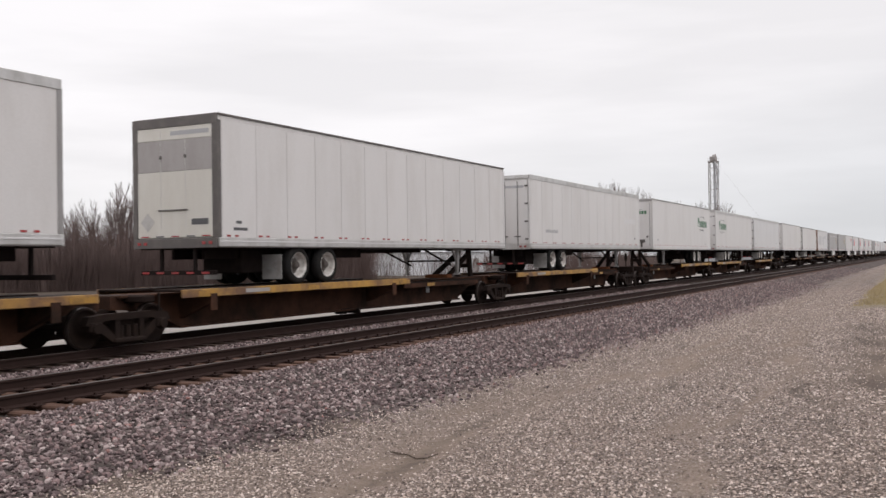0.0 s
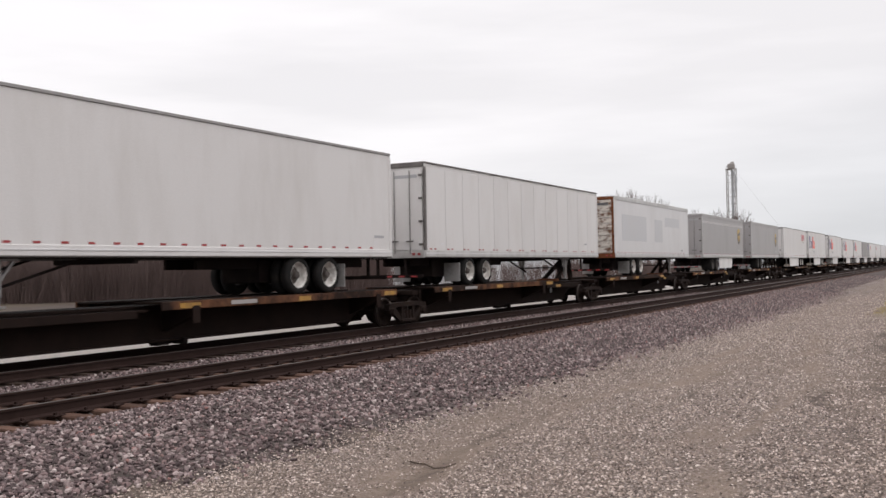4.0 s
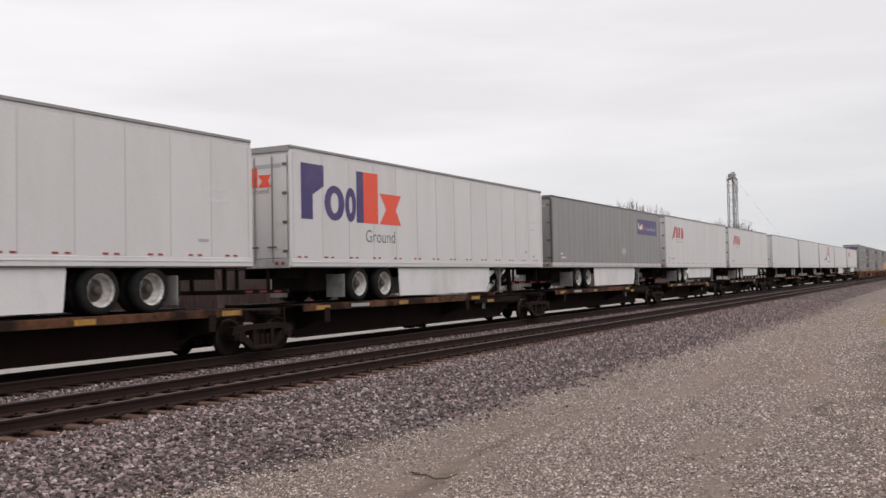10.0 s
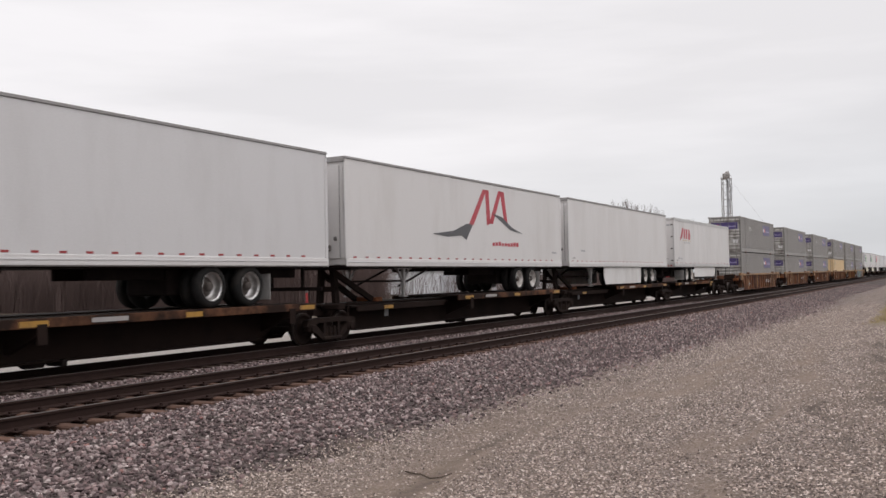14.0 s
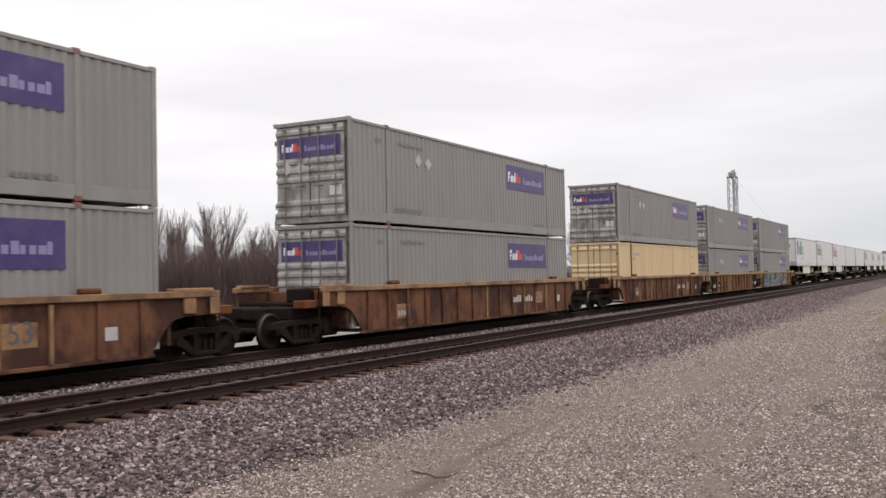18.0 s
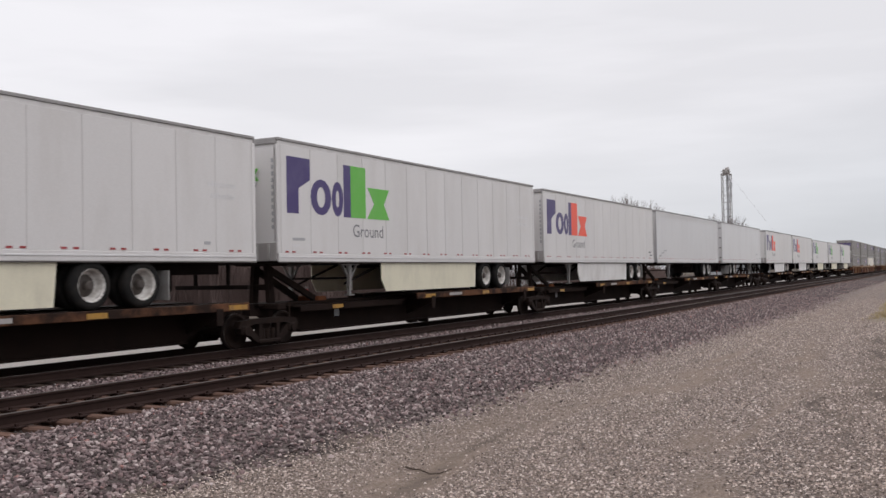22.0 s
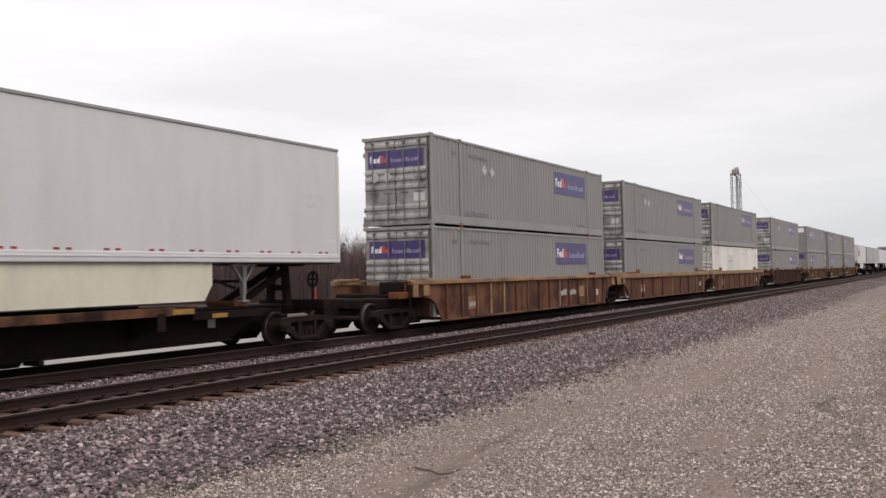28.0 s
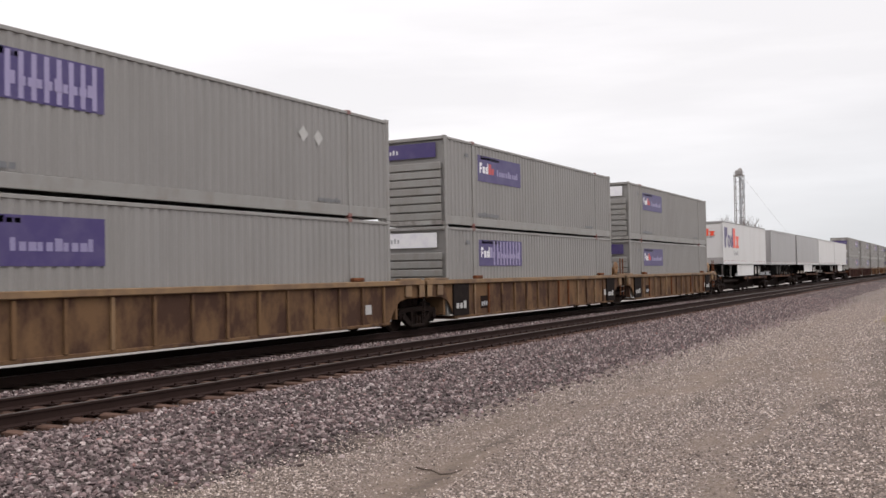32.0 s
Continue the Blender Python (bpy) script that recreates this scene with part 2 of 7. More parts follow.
M_W_CHORD = mat("well_chord_orange", (0.32, 0.175, 0.075), 0.65, dirt=(0.10, 0.052, 0.034), amount=0.9, scale=0.9, bump=0.2, low=0.42, high=0.64)
M_W_OCHRE = mat("well_ochre", (0.198, 0.106, 0.050), 0.75, dirt=(0.070, 0.034, 0.024), amount=0.95, scale=1.2, bump=0.25, streak=0.6, low=0.43, high=0.60)
M_W_OCHRE_CHORD = mat("well_ochre_chord", (0.33, 0.185, 0.055), 0.62, dirt=(0.11, 0.06, 0.03), amount=0.7, scale=1.2, bump=0.2, low=0.42, high=0.75)
M_W_DULL = mat("well_dull_ochre", (0.160, 0.093, 0.050), 0.75, dirt=(0.062, 0.034, 0.025), amount=0.95, scale=1.2, bump=0.25, streak=0.6, low=0.42, high=0.60)
M_W_DULL_CHORD = mat("well_dull_chord", (0.225, 0.135, 0.065), 0.65, dirt=(0.10, 0.056, 0.036), amount=0.85, scale=1.1, bump=0.2, low=0.42, high=0.68)
M_W_RUST = mat("well_rust_red", (0.148, 0.066, 0.041), 0.75, dirt=(0.070, 0.033, 0.026), amount=0.95, scale=1.1, bump=0.25, streak=0.6, low=0.40, high=0.60)
M_W_TAN_CHORD = mat("well_tan_chord", (0.285, 0.160, 0.068), 0.65, dirt=(0.125, 0.066, 0.040), amount=0.85, scale=1.2, bump=0.2, low=0.42, high=0.68)
M_W_BROWN = mat("well_brown", (0.082, 0.039, 0.030), 0.75, dirt=(0.036, 0.020, 0.017), amount=0.95, low=0.4, high=0.62, scale=0.9, bump=0.2, streak=0.5)
M_W_BROWN_CHORD = mat("well_brown_chord", (0.10, 0.052, 0.038), 0.75, dirt=(0.06, 0.035, 0.03), amount=0.7, scale=1.2, bump=0.2)
M_YELLOW = mat("yellow_reflector", (0.36, 0.19, 0.03), 0.5, dirt=(0.09, 0.055, 0.03), amount=0.85, scale=4.0)
M_DECK_YELLOW = mat("worn_yellow_beam", (0.43, 0.235, 0.045), 0.6, dirt=(0.11, 0.055, 0.035), amount=0.95, scale=1.1, bump=0.25, low=0.36, high=0.62)
M_DECK_RUST = mat("rusty_deck_beam", (0.135, 0.062, 0.034), 0.8, dirt=(0.020, 0.013, 0.011), amount=0.97, scale=1.0, bump=0.25, low=0.38, high=0.56)
M_SILL_RUST = mat("rust_brown_sill", (0.072, 0.034, 0.022), 0.85, dirt=(0.022, 0.014, 0.011), amount=0.95, scale=0.8, bump=0.25, low=0.38, high=0.62)
M_SILL = mat("dark_brown_sill", (0.019, 0.0118, 0.0098), 0.85, dirt=(0.010, 0.0075, 0.0068), amount=0.8, scale=1.2, bump=0.25)
M_SPRAY_WHITE = mat("spray_white", (0.40, 0.385, 0.38), 0.6, dirt=(0.10, 0.085, 0.08), amount=0.8, scale=2.5, low=0.4, high=0.65)
M_SPRAY_GREEN = mat("spray_green", (0.066, 0.150, 0.118), 0.6, dirt=(0.10, 0.15, 0.16), amount=0.8, scale=2.2, low=0.4, high=0.62)
M_SPRAY_VIOLET = mat("spray_violet", (0.055, 0.042, 0.078), 0.6, dirt=(0.06, 0.05, 0.06), amount=0.6, scale=1.5)
M_SPRAY_SILVER = mat("spray_silver", (0.235, 0.222, 0.212), 0.55, dirt=(0.10, 0.075, 0.065), amount=0.75, scale=2.0)
M_SPRAY_BLUE = mat("spray_blue", (0.058, 0.105, 0.150), 0.6, dirt=(0.075, 0.145, 0.12), amount=0.9, scale=2.2, low=0.4, high=0.62)
M_SPRAY_DARK = mat("spray_dark", (0.055, 0.045, 0.047), 0.6, dirt=(0.10, 0.06, 0.04), amount=0.7, scale=1.5)
M_RAIL = mat("rusty_rail", (0.030, 0.018, 0.0155), 0.8, 0.0, dirt=(0.022, 0.013, 0.011), amount=0.7, scale=2.5, bump=0.2)
M_RAILHEAD = mat("worn_rail_head", (0.056, 0.043, 0.038), 0.55, 0.3, dirt=(0.06, 0.04, 0.034), amount=0.6, scale=1.5)
M_TIE = mat("weathered_tie", (0.085, 0.050, 0.038), 0.9, dirt=(0.024, 0.016, 0.013), amount=0.85, scale=4.0, bump=0.6, vary=0.35)
M_TIE_OLD = mat("oily_tie", (0.045, 0.032, 0.027), 0.85, dirt=(0.08, 0.05, 0.035), amount=0.6, scale=4.0, bump=0.5, vary=0.3)
M_BARK = mat("grey_bark", (0.135, 0.105, 0.097), 0.9, dirt=(0.10, 0.078, 0.07), amount=0.6, scale=2.0, bump=0.4, vary=0.2)
M_BRUSH = mat("dead_brush", (0.115, 0.083, 0.076), 0.9, dirt=(0.080, 0.059, 0.056), amount=0.7, scale=0.5, bump=0.4)
M_SHED = mat("pale_cladding", (0.62, 0.63, 0.65), 0.6, dirt=(0.4, 0.38, 0.36), amount=0.5, scale=0.6)
M_SHED_ROOF = mat("grey_roof", (0.42, 0.43, 0.45), 0.6, dirt=(0.25, 0.22, 0.2), amount=0.5, scale=0.6)
M_GALV = mat("galvanised_lattice", (0.30, 0.285, 0.275), 0.55, 0.5, dirt=(0.18, 0.11, 0.08), amount=0.6, scale=1.0)
M_POLE = mat("pole_timber", (0.12, 0.095, 0.08), 0.9, amount=0.4, scale=2.0, bump=0.4)
M_STICK = mat("dry_stick", (0.06, 0.045, 0.035), 0.9, amount=0.4, scale=8.0, bump=0.4)


def ground_mat(name, colours, cell, dirt, dirt_amt, patch_scale, bump, rough=0.95, grass=None, stretch=1.0, verge=None, worn=False):
    """Loose stone: cells of a few tones with shade painted into the gaps between them, finer grit, broad patches of
    bare soil; grass: a colour that takes over in large drifts.
    """
    m = bpy.data.materials.new(name)
    m.use_nodes = True
    n, l = m.node_tree.nodes, m.node_tree.links
    p = n["Principled BSDF"]
    p.inputs["Roughness"].default_value = rough
    p.inputs["Specular IOR Level"].default_value = 0.25
    g = n.new("ShaderNodeNewGeometry")
    v = n.new("ShaderNodeTexVoronoi")
    v.inputs["Scale"].default_value = cell
    l.new(g.outputs["Position"], v.inputs["Vector"])
    sp = n.new("ShaderNodeSeparateColor")
    l.new(v.outputs["Color"], sp.inputs["Color"])
    ramp = n.new("ShaderNodeValToRGB")
    ramp.color_ramp.elements[0].color = (*colours[0], 1)
    ramp.color_ramp.elements[1].color = (*colours[-1], 1)
    for i, c in enumerate(colours[1:-1]):
        ramp.color_ramp.elements.new((i + 1) / (len(colours) - 1)).color = (*c, 1)
    l.new(sp.outputs["Red"], ramp.inputs["Fac"])
    big = n.new("ShaderNodeTexNoise")
    big.inputs["Scale"].default_value, big.inputs["Detail"].default_value, big.inputs["Roughness"].default_value = patch_scale, 7, 0.6
    bmap = n.new("ShaderNodeMapping")
    bmap.inputs["Scale"].default_value = (1, stretch, 1)
    l.new(g.outputs["Position"], bmap.inputs["Vector"])
    l.new(bmap.outputs["Vector"], big.inputs["Vector"])
    pr = n.new("ShaderNodeMapRange")
    pr.inputs["From Min"].default_value, pr.inputs["From Max"].default_value = 0.47, 0.62
    pr.inputs["To Min"].default_value, pr.inputs["To Max"].default_value = 0.0, dirt_amt
    l.new(big.outputs["Fac"], pr.inputs["Value"])
    mix = n.new("ShaderNodeMix")
    mix.data_type = "RGBA"
    mix.inputs["B"].default_value = (*dirt, 1)
    l.new(ramp.outputs["Color"], mix.inputs["A"])
    l.new(pr.outputs["Result"], mix.inputs["Factor"])
    # colour darkens towards cell edges: the shade between stones, put into the tone
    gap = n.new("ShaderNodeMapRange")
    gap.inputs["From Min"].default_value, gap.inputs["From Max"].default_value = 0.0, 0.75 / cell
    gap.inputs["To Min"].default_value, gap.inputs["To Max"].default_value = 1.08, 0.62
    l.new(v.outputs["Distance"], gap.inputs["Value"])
    fine = n.new("ShaderNodeTexNoise")
    fine.inputs["Scale"].default_value, fine.inputs["Detail"].default_value = cell * 2.5, 4
    l.new(g.outputs["Position"], fine.inputs["Vector"])
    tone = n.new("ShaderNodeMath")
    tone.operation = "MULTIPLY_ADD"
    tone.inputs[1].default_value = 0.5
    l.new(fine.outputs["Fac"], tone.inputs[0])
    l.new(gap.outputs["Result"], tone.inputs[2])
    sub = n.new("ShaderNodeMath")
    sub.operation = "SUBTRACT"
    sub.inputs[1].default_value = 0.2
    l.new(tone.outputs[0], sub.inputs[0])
    hsv = n.new("ShaderNodeHueSaturation")
    out = mix.outputs["Result"]
    if grass:
        gn = n.new("ShaderNodeTexNoise")
        gn.inputs["Scale"].default_value, gn.inputs["Detail"].default_value = 0.05, 6
        l.new(g.outputs["Position"], gn.inputs["Vector"])
        gr = n.new("ShaderNodeMapRange")
        gr.inputs["From Min"].default_value, gr.inputs["From Max"].default_value = 0.42, 0.56
        l.new(gn.outputs["Fac"], gr.inputs["Value"])
        gm = n.new("ShaderNodeMix")
        gm.data_type = "RGBA"
        gm.inputs["B"].default_value = (*grass, 1)
        l.new(gr.outputs["Result"], gm.inputs["Factor"])
        l.new(out, gm.inputs["A"])
        out = gm.outputs["Result"]
    if verge:       # x0, x1, colour: spilled road grit takes over between x0 and x1
        sx = n.new("ShaderNodeSeparateXYZ")
        l.new(g.outputs["Position"], sx.inputs["Vector"])
        wob = n.new("ShaderNodeTexNoise")
        wob.inputs["Scale"].default_value, wob.inputs["Detail"].default_value = 0.9, 5
        l.new(g.outputs["Position"], wob.inputs["Vector"])
        add = n.new("ShaderNodeMath")
        add.operation = "MULTIPLY_ADD"
        add.inputs[1].default_value = 3.0
        l.new(wob.outputs["Fac"], add.inputs[0])
        l.new(sx.outputs["X"], add.inputs[2])
        vr = n.new("ShaderNodeMapRange")
        vr.inputs["From Min"].default_value, vr.inputs["From Max"].default_value = verge[0] + 1.5, verge[1] + 1.5
        l.new(add.outputs[0], vr.inputs["Value"])
        vm = n.new("ShaderNodeMix")
        vm.data_type = "RGBA"
        vm.inputs["B"].default_value = (*verge[2], 1)
        l.new(vr.outputs["Result"], vm.inputs["Factor"])
        l.new(out, vm.inputs["A"])
        out = vm.outputs["Result"]
    if worn:        # wheel tracks of packed soil, and turf, as laid out on the sheet
        grit = n.new("ShaderNodeTexNoise")
        grit.inputs["Scale"].default_value, grit.inputs["Detail"].default_value = 9.0, 8
        l.new(g.outputs["Position"], grit.inputs["Vector"])
        even = n.new("ShaderNodeMath")
        even.operation = "MULTIPLY_ADD"
        even.inputs[1].default_value, even.inputs[2].default_value = 0.7, 0.62
        l.new(grit.outputs["Fac"], even.inputs[0])
        for name_, colour, most in (("soil", (0.232, 0.177, 0.139), 0.78), ("damp", (0.135, 0.102, 0.082), 0.85), ("turf", (0.37, 0.30, 0.195), 0.9)):
            at = n.new("ShaderNodeAttribute")
            at.attribute_name = name_
            if name_ == "soil":
                flat = n.new("ShaderNodeMix")
                l.new(at.outputs["Fac"], flat.inputs["Factor"])
                l.new(sub.outputs[0], flat.inputs["A"])
                l.new(even.outputs[0], flat.inputs["B"])
            sm = n.new("ShaderNodeMix")
            sm.data_type = "RGBA"
            sm.inputs["B"].default_value = (*colour, 1)
            lim = n.new("ShaderNodeMath")
            lim.operation = "MULTIPLY"
            lim.inputs[1].default_value = most
            l.new(at.outputs["Fac"], lim.inputs[0])
            l.new(lim.outputs[0], sm.inputs["Factor"])
            l.new(out, sm.inputs["A"])
            out = sm.outputs["Result"]
    l.new(out, hsv.inputs["Color"])
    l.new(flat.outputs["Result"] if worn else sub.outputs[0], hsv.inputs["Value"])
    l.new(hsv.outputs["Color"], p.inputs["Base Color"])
    bm = n.new("ShaderNodeBump")
    bm.inputs["Strength"].default_value, bm.inputs["Distance"].default_value = bump, 0.03
    bm.invert = True
    l.new(v.outputs["Distance"], bm.inputs["Height"])
    l.new(bm.outputs["Normal"], p.inputs["Normal"])
    return m


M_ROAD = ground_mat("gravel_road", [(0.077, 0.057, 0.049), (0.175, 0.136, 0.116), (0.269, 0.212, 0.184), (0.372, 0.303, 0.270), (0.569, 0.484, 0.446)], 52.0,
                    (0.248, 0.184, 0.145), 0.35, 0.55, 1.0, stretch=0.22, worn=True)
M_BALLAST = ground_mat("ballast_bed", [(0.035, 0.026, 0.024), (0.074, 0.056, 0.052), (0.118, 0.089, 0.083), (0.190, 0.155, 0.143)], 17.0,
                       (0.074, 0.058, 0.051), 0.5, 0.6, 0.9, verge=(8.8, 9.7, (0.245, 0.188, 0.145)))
M_PALE = ground_mat("pale_limestone", [(0.311, 0.280, 0.265), (0.385, 0.350, 0.326), (0.459, 0.420, 0.394)], 18.0,
                    (0.340, 0.294, 0.258), 0.6, 0.2, 0.3)
M_FIELD = ground_mat("leaf_litter", [(0.058, 0.042, 0.035), (0.078, 0.056, 0.046), (0.094, 0.069, 0.054)], 3.0,
                     (0.070, 0.051, 0.042), 0.6, 0.08, 0.4, grass=(0.108, 0.083, 0.055))
M_GRASS = mat("dry_grass", (0.36, 0.285, 0.165), 0.9, dirt=(0.24, 0.195, 0.115), amount=0.8, scale=0.9, fine=14, bump=0.3)


def stone_mat(name, stops):
    m = bpy.data.materials.new(name)
    m.use_nodes = True
    n, l = m.node_tree.nodes, m.node_tree.links
    p = n["Principled BSDF"]
    p.inputs["Roughness"].default_value = 0.9
    p.inputs["Specular IOR Level"].default_value = 0.3
    g = n.new("ShaderNodeNewGeometry")
    ramp = n.new("ShaderNodeValToRGB")
    ramp.color_ramp.elements[0].color = (*stops[0][1], 1)
    ramp.color_ramp.elements[1].color = (*stops[-1][1], 1)
    for at, c in stops[1:-1]:
        ramp.color_ramp.elements.new(at).color = (*c, 1)
    l.new(g.outputs["Random Per Island"], ramp.inputs["Fac"])
    t = n.new("ShaderNodeTexNoise")
    t.inputs["Scale"].default_value, t.inputs["Detail"].default_value = 45, 3
    l.new(g.outputs["Position"], t.inputs["Vector"])
    tone = n.new("ShaderNodeMath")
    tone.operation = "MULTIPLY_ADD"
    tone.inputs[1].default_value, tone.inputs[2].default_value = 0.6, 0.7
    l.new(t.outputs["Fac"], tone.inputs[0])
    hsv = n.new("ShaderNodeHueSaturation")
    l.new(ramp.outputs["Color"], hsv.inputs["Color"])
    l.new(tone.outputs[0], hsv.inputs["Value"])
    l.new(hsv.outputs["Color"], p.inputs["Base Color"])
    return m


M_STONE = stone_mat("ballast_stone", [(0, (0.044, 0.032, 0.032)), (0.18, (0.083, 0.060, 0.060)), (0.4, (0.142, 0.103, 0.102)), (0.55, (0.188, 0.130, 0.127)),
                                      (0.7, (0.212, 0.168, 0.164)), (0.85, (0.285, 0.221, 0.212)), (0.96, (0.42, 0.358, 0.342)), (1, (0.255, 0.128, 0.116))])
M_CHIP = stone_mat("road_chippings", [(0, (0.066, 0.050, 0.043)), (0.2, (0.142, 0.110, 0.094)), (0.45, (0.258, 0.203, 0.174)), (0.7, (0.378, 0.304, 0.260)), (0.9, (0.525, 0.435, 0.385)), (1, (0.65, 0.56, 0.51))])
M_CRIB = stone_mat("rust_dusted_stone", [(0, (0.018, 0.013, 0.012)), (0.5, (0.040, 0.030, 0.026)), (0.9, (0.066, 0.051, 0.045)), (1, (0.12, 0.10, 0.092))])


# ---- mesh tools ----
class B:
    """Collects solids and turns them into one mesh."""

    def __init__(self):
        self.v, self.f = [], []

    def add(self, v, f):
        k = len(self.v)
        self.v += v
        self.f += [tuple(i + k for i in q) for q in f]
        return self

    def box(self, x0, x1, y0, y1, z0, z1, c=0.0):
        lo, hi = (x0, y0, z0), (x1, y1, z1)
        if c <= 0:
            v = [(x, y, z) for x in (x0, x1) for y in (y0, y1) for z in (z0, z1)]
            return self.add(v, [(0, 1, 3, 2), (4, 6, 7, 5), (0, 4, 5, 1), (2, 3, 7, 6), (0, 2, 6, 4), (1, 5, 7, 3)])
        c = min(c, 0.45 * min(x1 - x0, y1 - y0, z1 - z0))
        v, idx = [], {}
        for s in [(i, j, k) for i in (0, 1) for j in (0, 1) for k in (0, 1)]:
            for a in range(3):
                p = []
                for b in range(3):
                    e = hi[b] if s[b] else lo[b]
                    p.append(e if a == b else e + (-c if s[b] else c))
                idx[s, a] = len(v)
                v.append(tuple(p))
        f = []
        for a in range(3):
            b, d = (a + 1) % 3, (a + 2) % 3
            for e in (0, 1):
                q = []
                for i, j in ((0, 0), (1, 0), (1, 1), (0, 1)):
                    s = [0, 0, 0]
                    s[a], s[b], s[d] = e, i, j
                    q.append(idx[tuple(s), a])
                f.append(tuple(q))
            for i in (0, 1):
                for j in (0, 1):
                    s, t = [0, 0, 0], [0, 0, 0]
                    s[b], s[d], t[b], t[d] = i, j, i, j
                    s[a], t[a] = 0, 1
                    s, t = tuple(s), tuple(t)
                    f.append((idx[s, b], idx[t, b], idx[t, d], idx[s, d]))
        f += [(idx[s, 0], idx[s, 1], idx[s, 2]) for s in [(i, j, k) for i in (0, 1) for j in (0, 1) for k in (0, 1)]]
        return self.add(v, f)

    def tube(self, p, q, r0, r1=None, n=8, cap=True):
        r1 = r0 if r1 is None else r1
        p, q = Vector(p), Vector(q)
        d = (q - p).normalized()
        a = d.orthogonal().normalized()
        b = d.cross(a)
        v = []
        for o, r in ((p, r0), (q, r1)):
            for i in range(n):
                t = 2 * math.pi * i / n
                v.append(tuple(o + a * (r * math.cos(t)) + b * (r * math.sin(t))))
        f = [(i, (i + 1) % n, n + (i + 1) % n, n + i) for i in range(n)]
        if cap:
            f += [tuple(range(n))[::-1], tuple(range(n, 2 * n))]
        return self.add(v, f)

    def prism(self, poly, axis, a0, a1):
        def at(u, w, a):
            return {"x": (a, u, w), "y": (u, a, w), "z": (u, w, a)}[axis]
        n = len(poly)
        v = [at(u, w, a0) for u, w in poly] + [at(u, w, a1) for u, w in poly]
        return self.add(v, [(i, (i + 1) % n, n + (i + 1) % n, n + i) for i in range(n)] + [tuple(range(n))[::-1], tuple(range(n, 2 * n))])

    def beam(self, p, q, w, t, across=(1, 0, 0)):
        """A flat bar from p to q, w wide along across and t thick."""
        p, q, a = Vector(p), Vector(q), Vector(across).normalized()
        d = (q - p).normalized()
        b = d.cross(a).normalized()
        v = [tuple(o + a * (s * w / 2) + b * (e * t / 2)) for o in (p, q) for s, e in ((-1, -1), (1, -1), (1, 1), (-1, 1))]
        return self.add(v, [(0, 1, 2, 3), (7, 6, 5, 4), (0, 4, 5, 1), (1, 5, 6, 2), (2, 6, 7, 3), (3, 7, 4, 0)])

    def lathe(self, prof, n=20, centre=(0, 0, 0)):
        """prof: (radius, x) pairs turned about the x axis, closed into a ring."""
        cx, cy, cz = centre
        m = len(prof)
        v = [(cx + x, cy + r * math.cos(2 * math.pi * i / n), cz + r * math.sin(2 * math.pi * i / n)) for i in range(n) for r, x in prof]
        f = [(i * m + j, i * m + (j + 1) % m, ((i + 1) % n) * m + (j + 1) % m, ((i + 1) % n) * m + j) for i in range(n) for j in range(m)]
        return self.add(v, f)

    def mesh(self, name, material, smooth=False):
        me = bpy.data.meshes.new(name)
        me.from_pydata(self.v, [], self.f)
        b = bmesh.new()
        b.from_mesh(me)
        bmesh.ops.recalc_face_normals(b, faces=b.faces)
        b.to_mesh(me)
        b.free()
        me.materials.append(material)
        if smooth:
            me.shade_smooth()
        return me


MESHES = {}


def shared(key, make):
    if key not in MESHES:
        MESHES[key] = make()
    return MESHES[key]


FAR_FROM = 880.0     # cars behind this never come near: their smallest fittings are left to the larger parts
FITTINGS = {"hinge", "lock_handle", "lock_rod", "rod_bracket", "reflector", "decal", "corner_casting", "ladder_rung", "ladder_stile", "cross_member", "dash", "tail_lamp",
            "nose_rib", "bearing_cap", "wheel_tread", "floor_beam", "hose_bracket", "stencil_plate", "number_marks", "small_marks", "faint_lettering", "underride_post", "leg_brace", "spring_hanger", "hub", "hose_socket", "end_gusset", "platform_post", "cable_box", "leg_crossbar"}


def part(name, me, parent, at=(0, 0, 0), label=""):
    root = parent.parent or parent
    if name in FITTINGS and root.location.y > FAR_FROM:
        return None
    ob = new(name, me)
    ob.parent = parent
    ob.location = at
    if label:
        ob["label"] = label
    return ob


def slab(name, key, parent, at, dims, material, c=0.01, label=""):
    """A bevelled block with its low corner at the place given."""
    me = shared(("slab", material.name, c) + tuple(round(d, 3) for d in dims),
                lambda: B().box(0, dims[0], 0, dims[1], 0, dims[2], c).mesh(key, material))
    return part(name, me, parent, at, label)


def thing(name, label, category, group=""):
    ob = new(name)
    ob.empty_display_size = 0.3
    return tagged(ob, label, category, group)


movers = []      # (thing, place along the train, height)


def on_train(ob, u, z=0.0):
    ob.location = (0, u, z)
    movers.append((ob, u, z))
    return ob


# ---- ground: one sheet to the horizon, level with the track bed ----
def sheet(name, xs, ys, height, material, label="", kind="structure", category="ground"):
    nx, ny = len(xs), len(ys)
    v = [(x, y, height(x, y)) for x in xs for y in ys]
    f = [(i * ny + j, (i + 1) * ny + j, (i + 1) * ny + j + 1, i * ny + j + 1) for i in range(nx - 1) for j in range(ny - 1)]
    me = bpy.data.meshes.new(name)
    me.from_pydata(v, [], f)
    me.materials.append(material)
    me.shade_smooth()
    return tagged(new(name, me), label, category, kind=kind)


def lerp(x, pts):
    for (a, p), (b, q) in zip(pts, pts[1:]):
        if x <= b:
            return p + (q - p) * max(0.0, (x - a) / (b - a))
    return pts[-1][1]


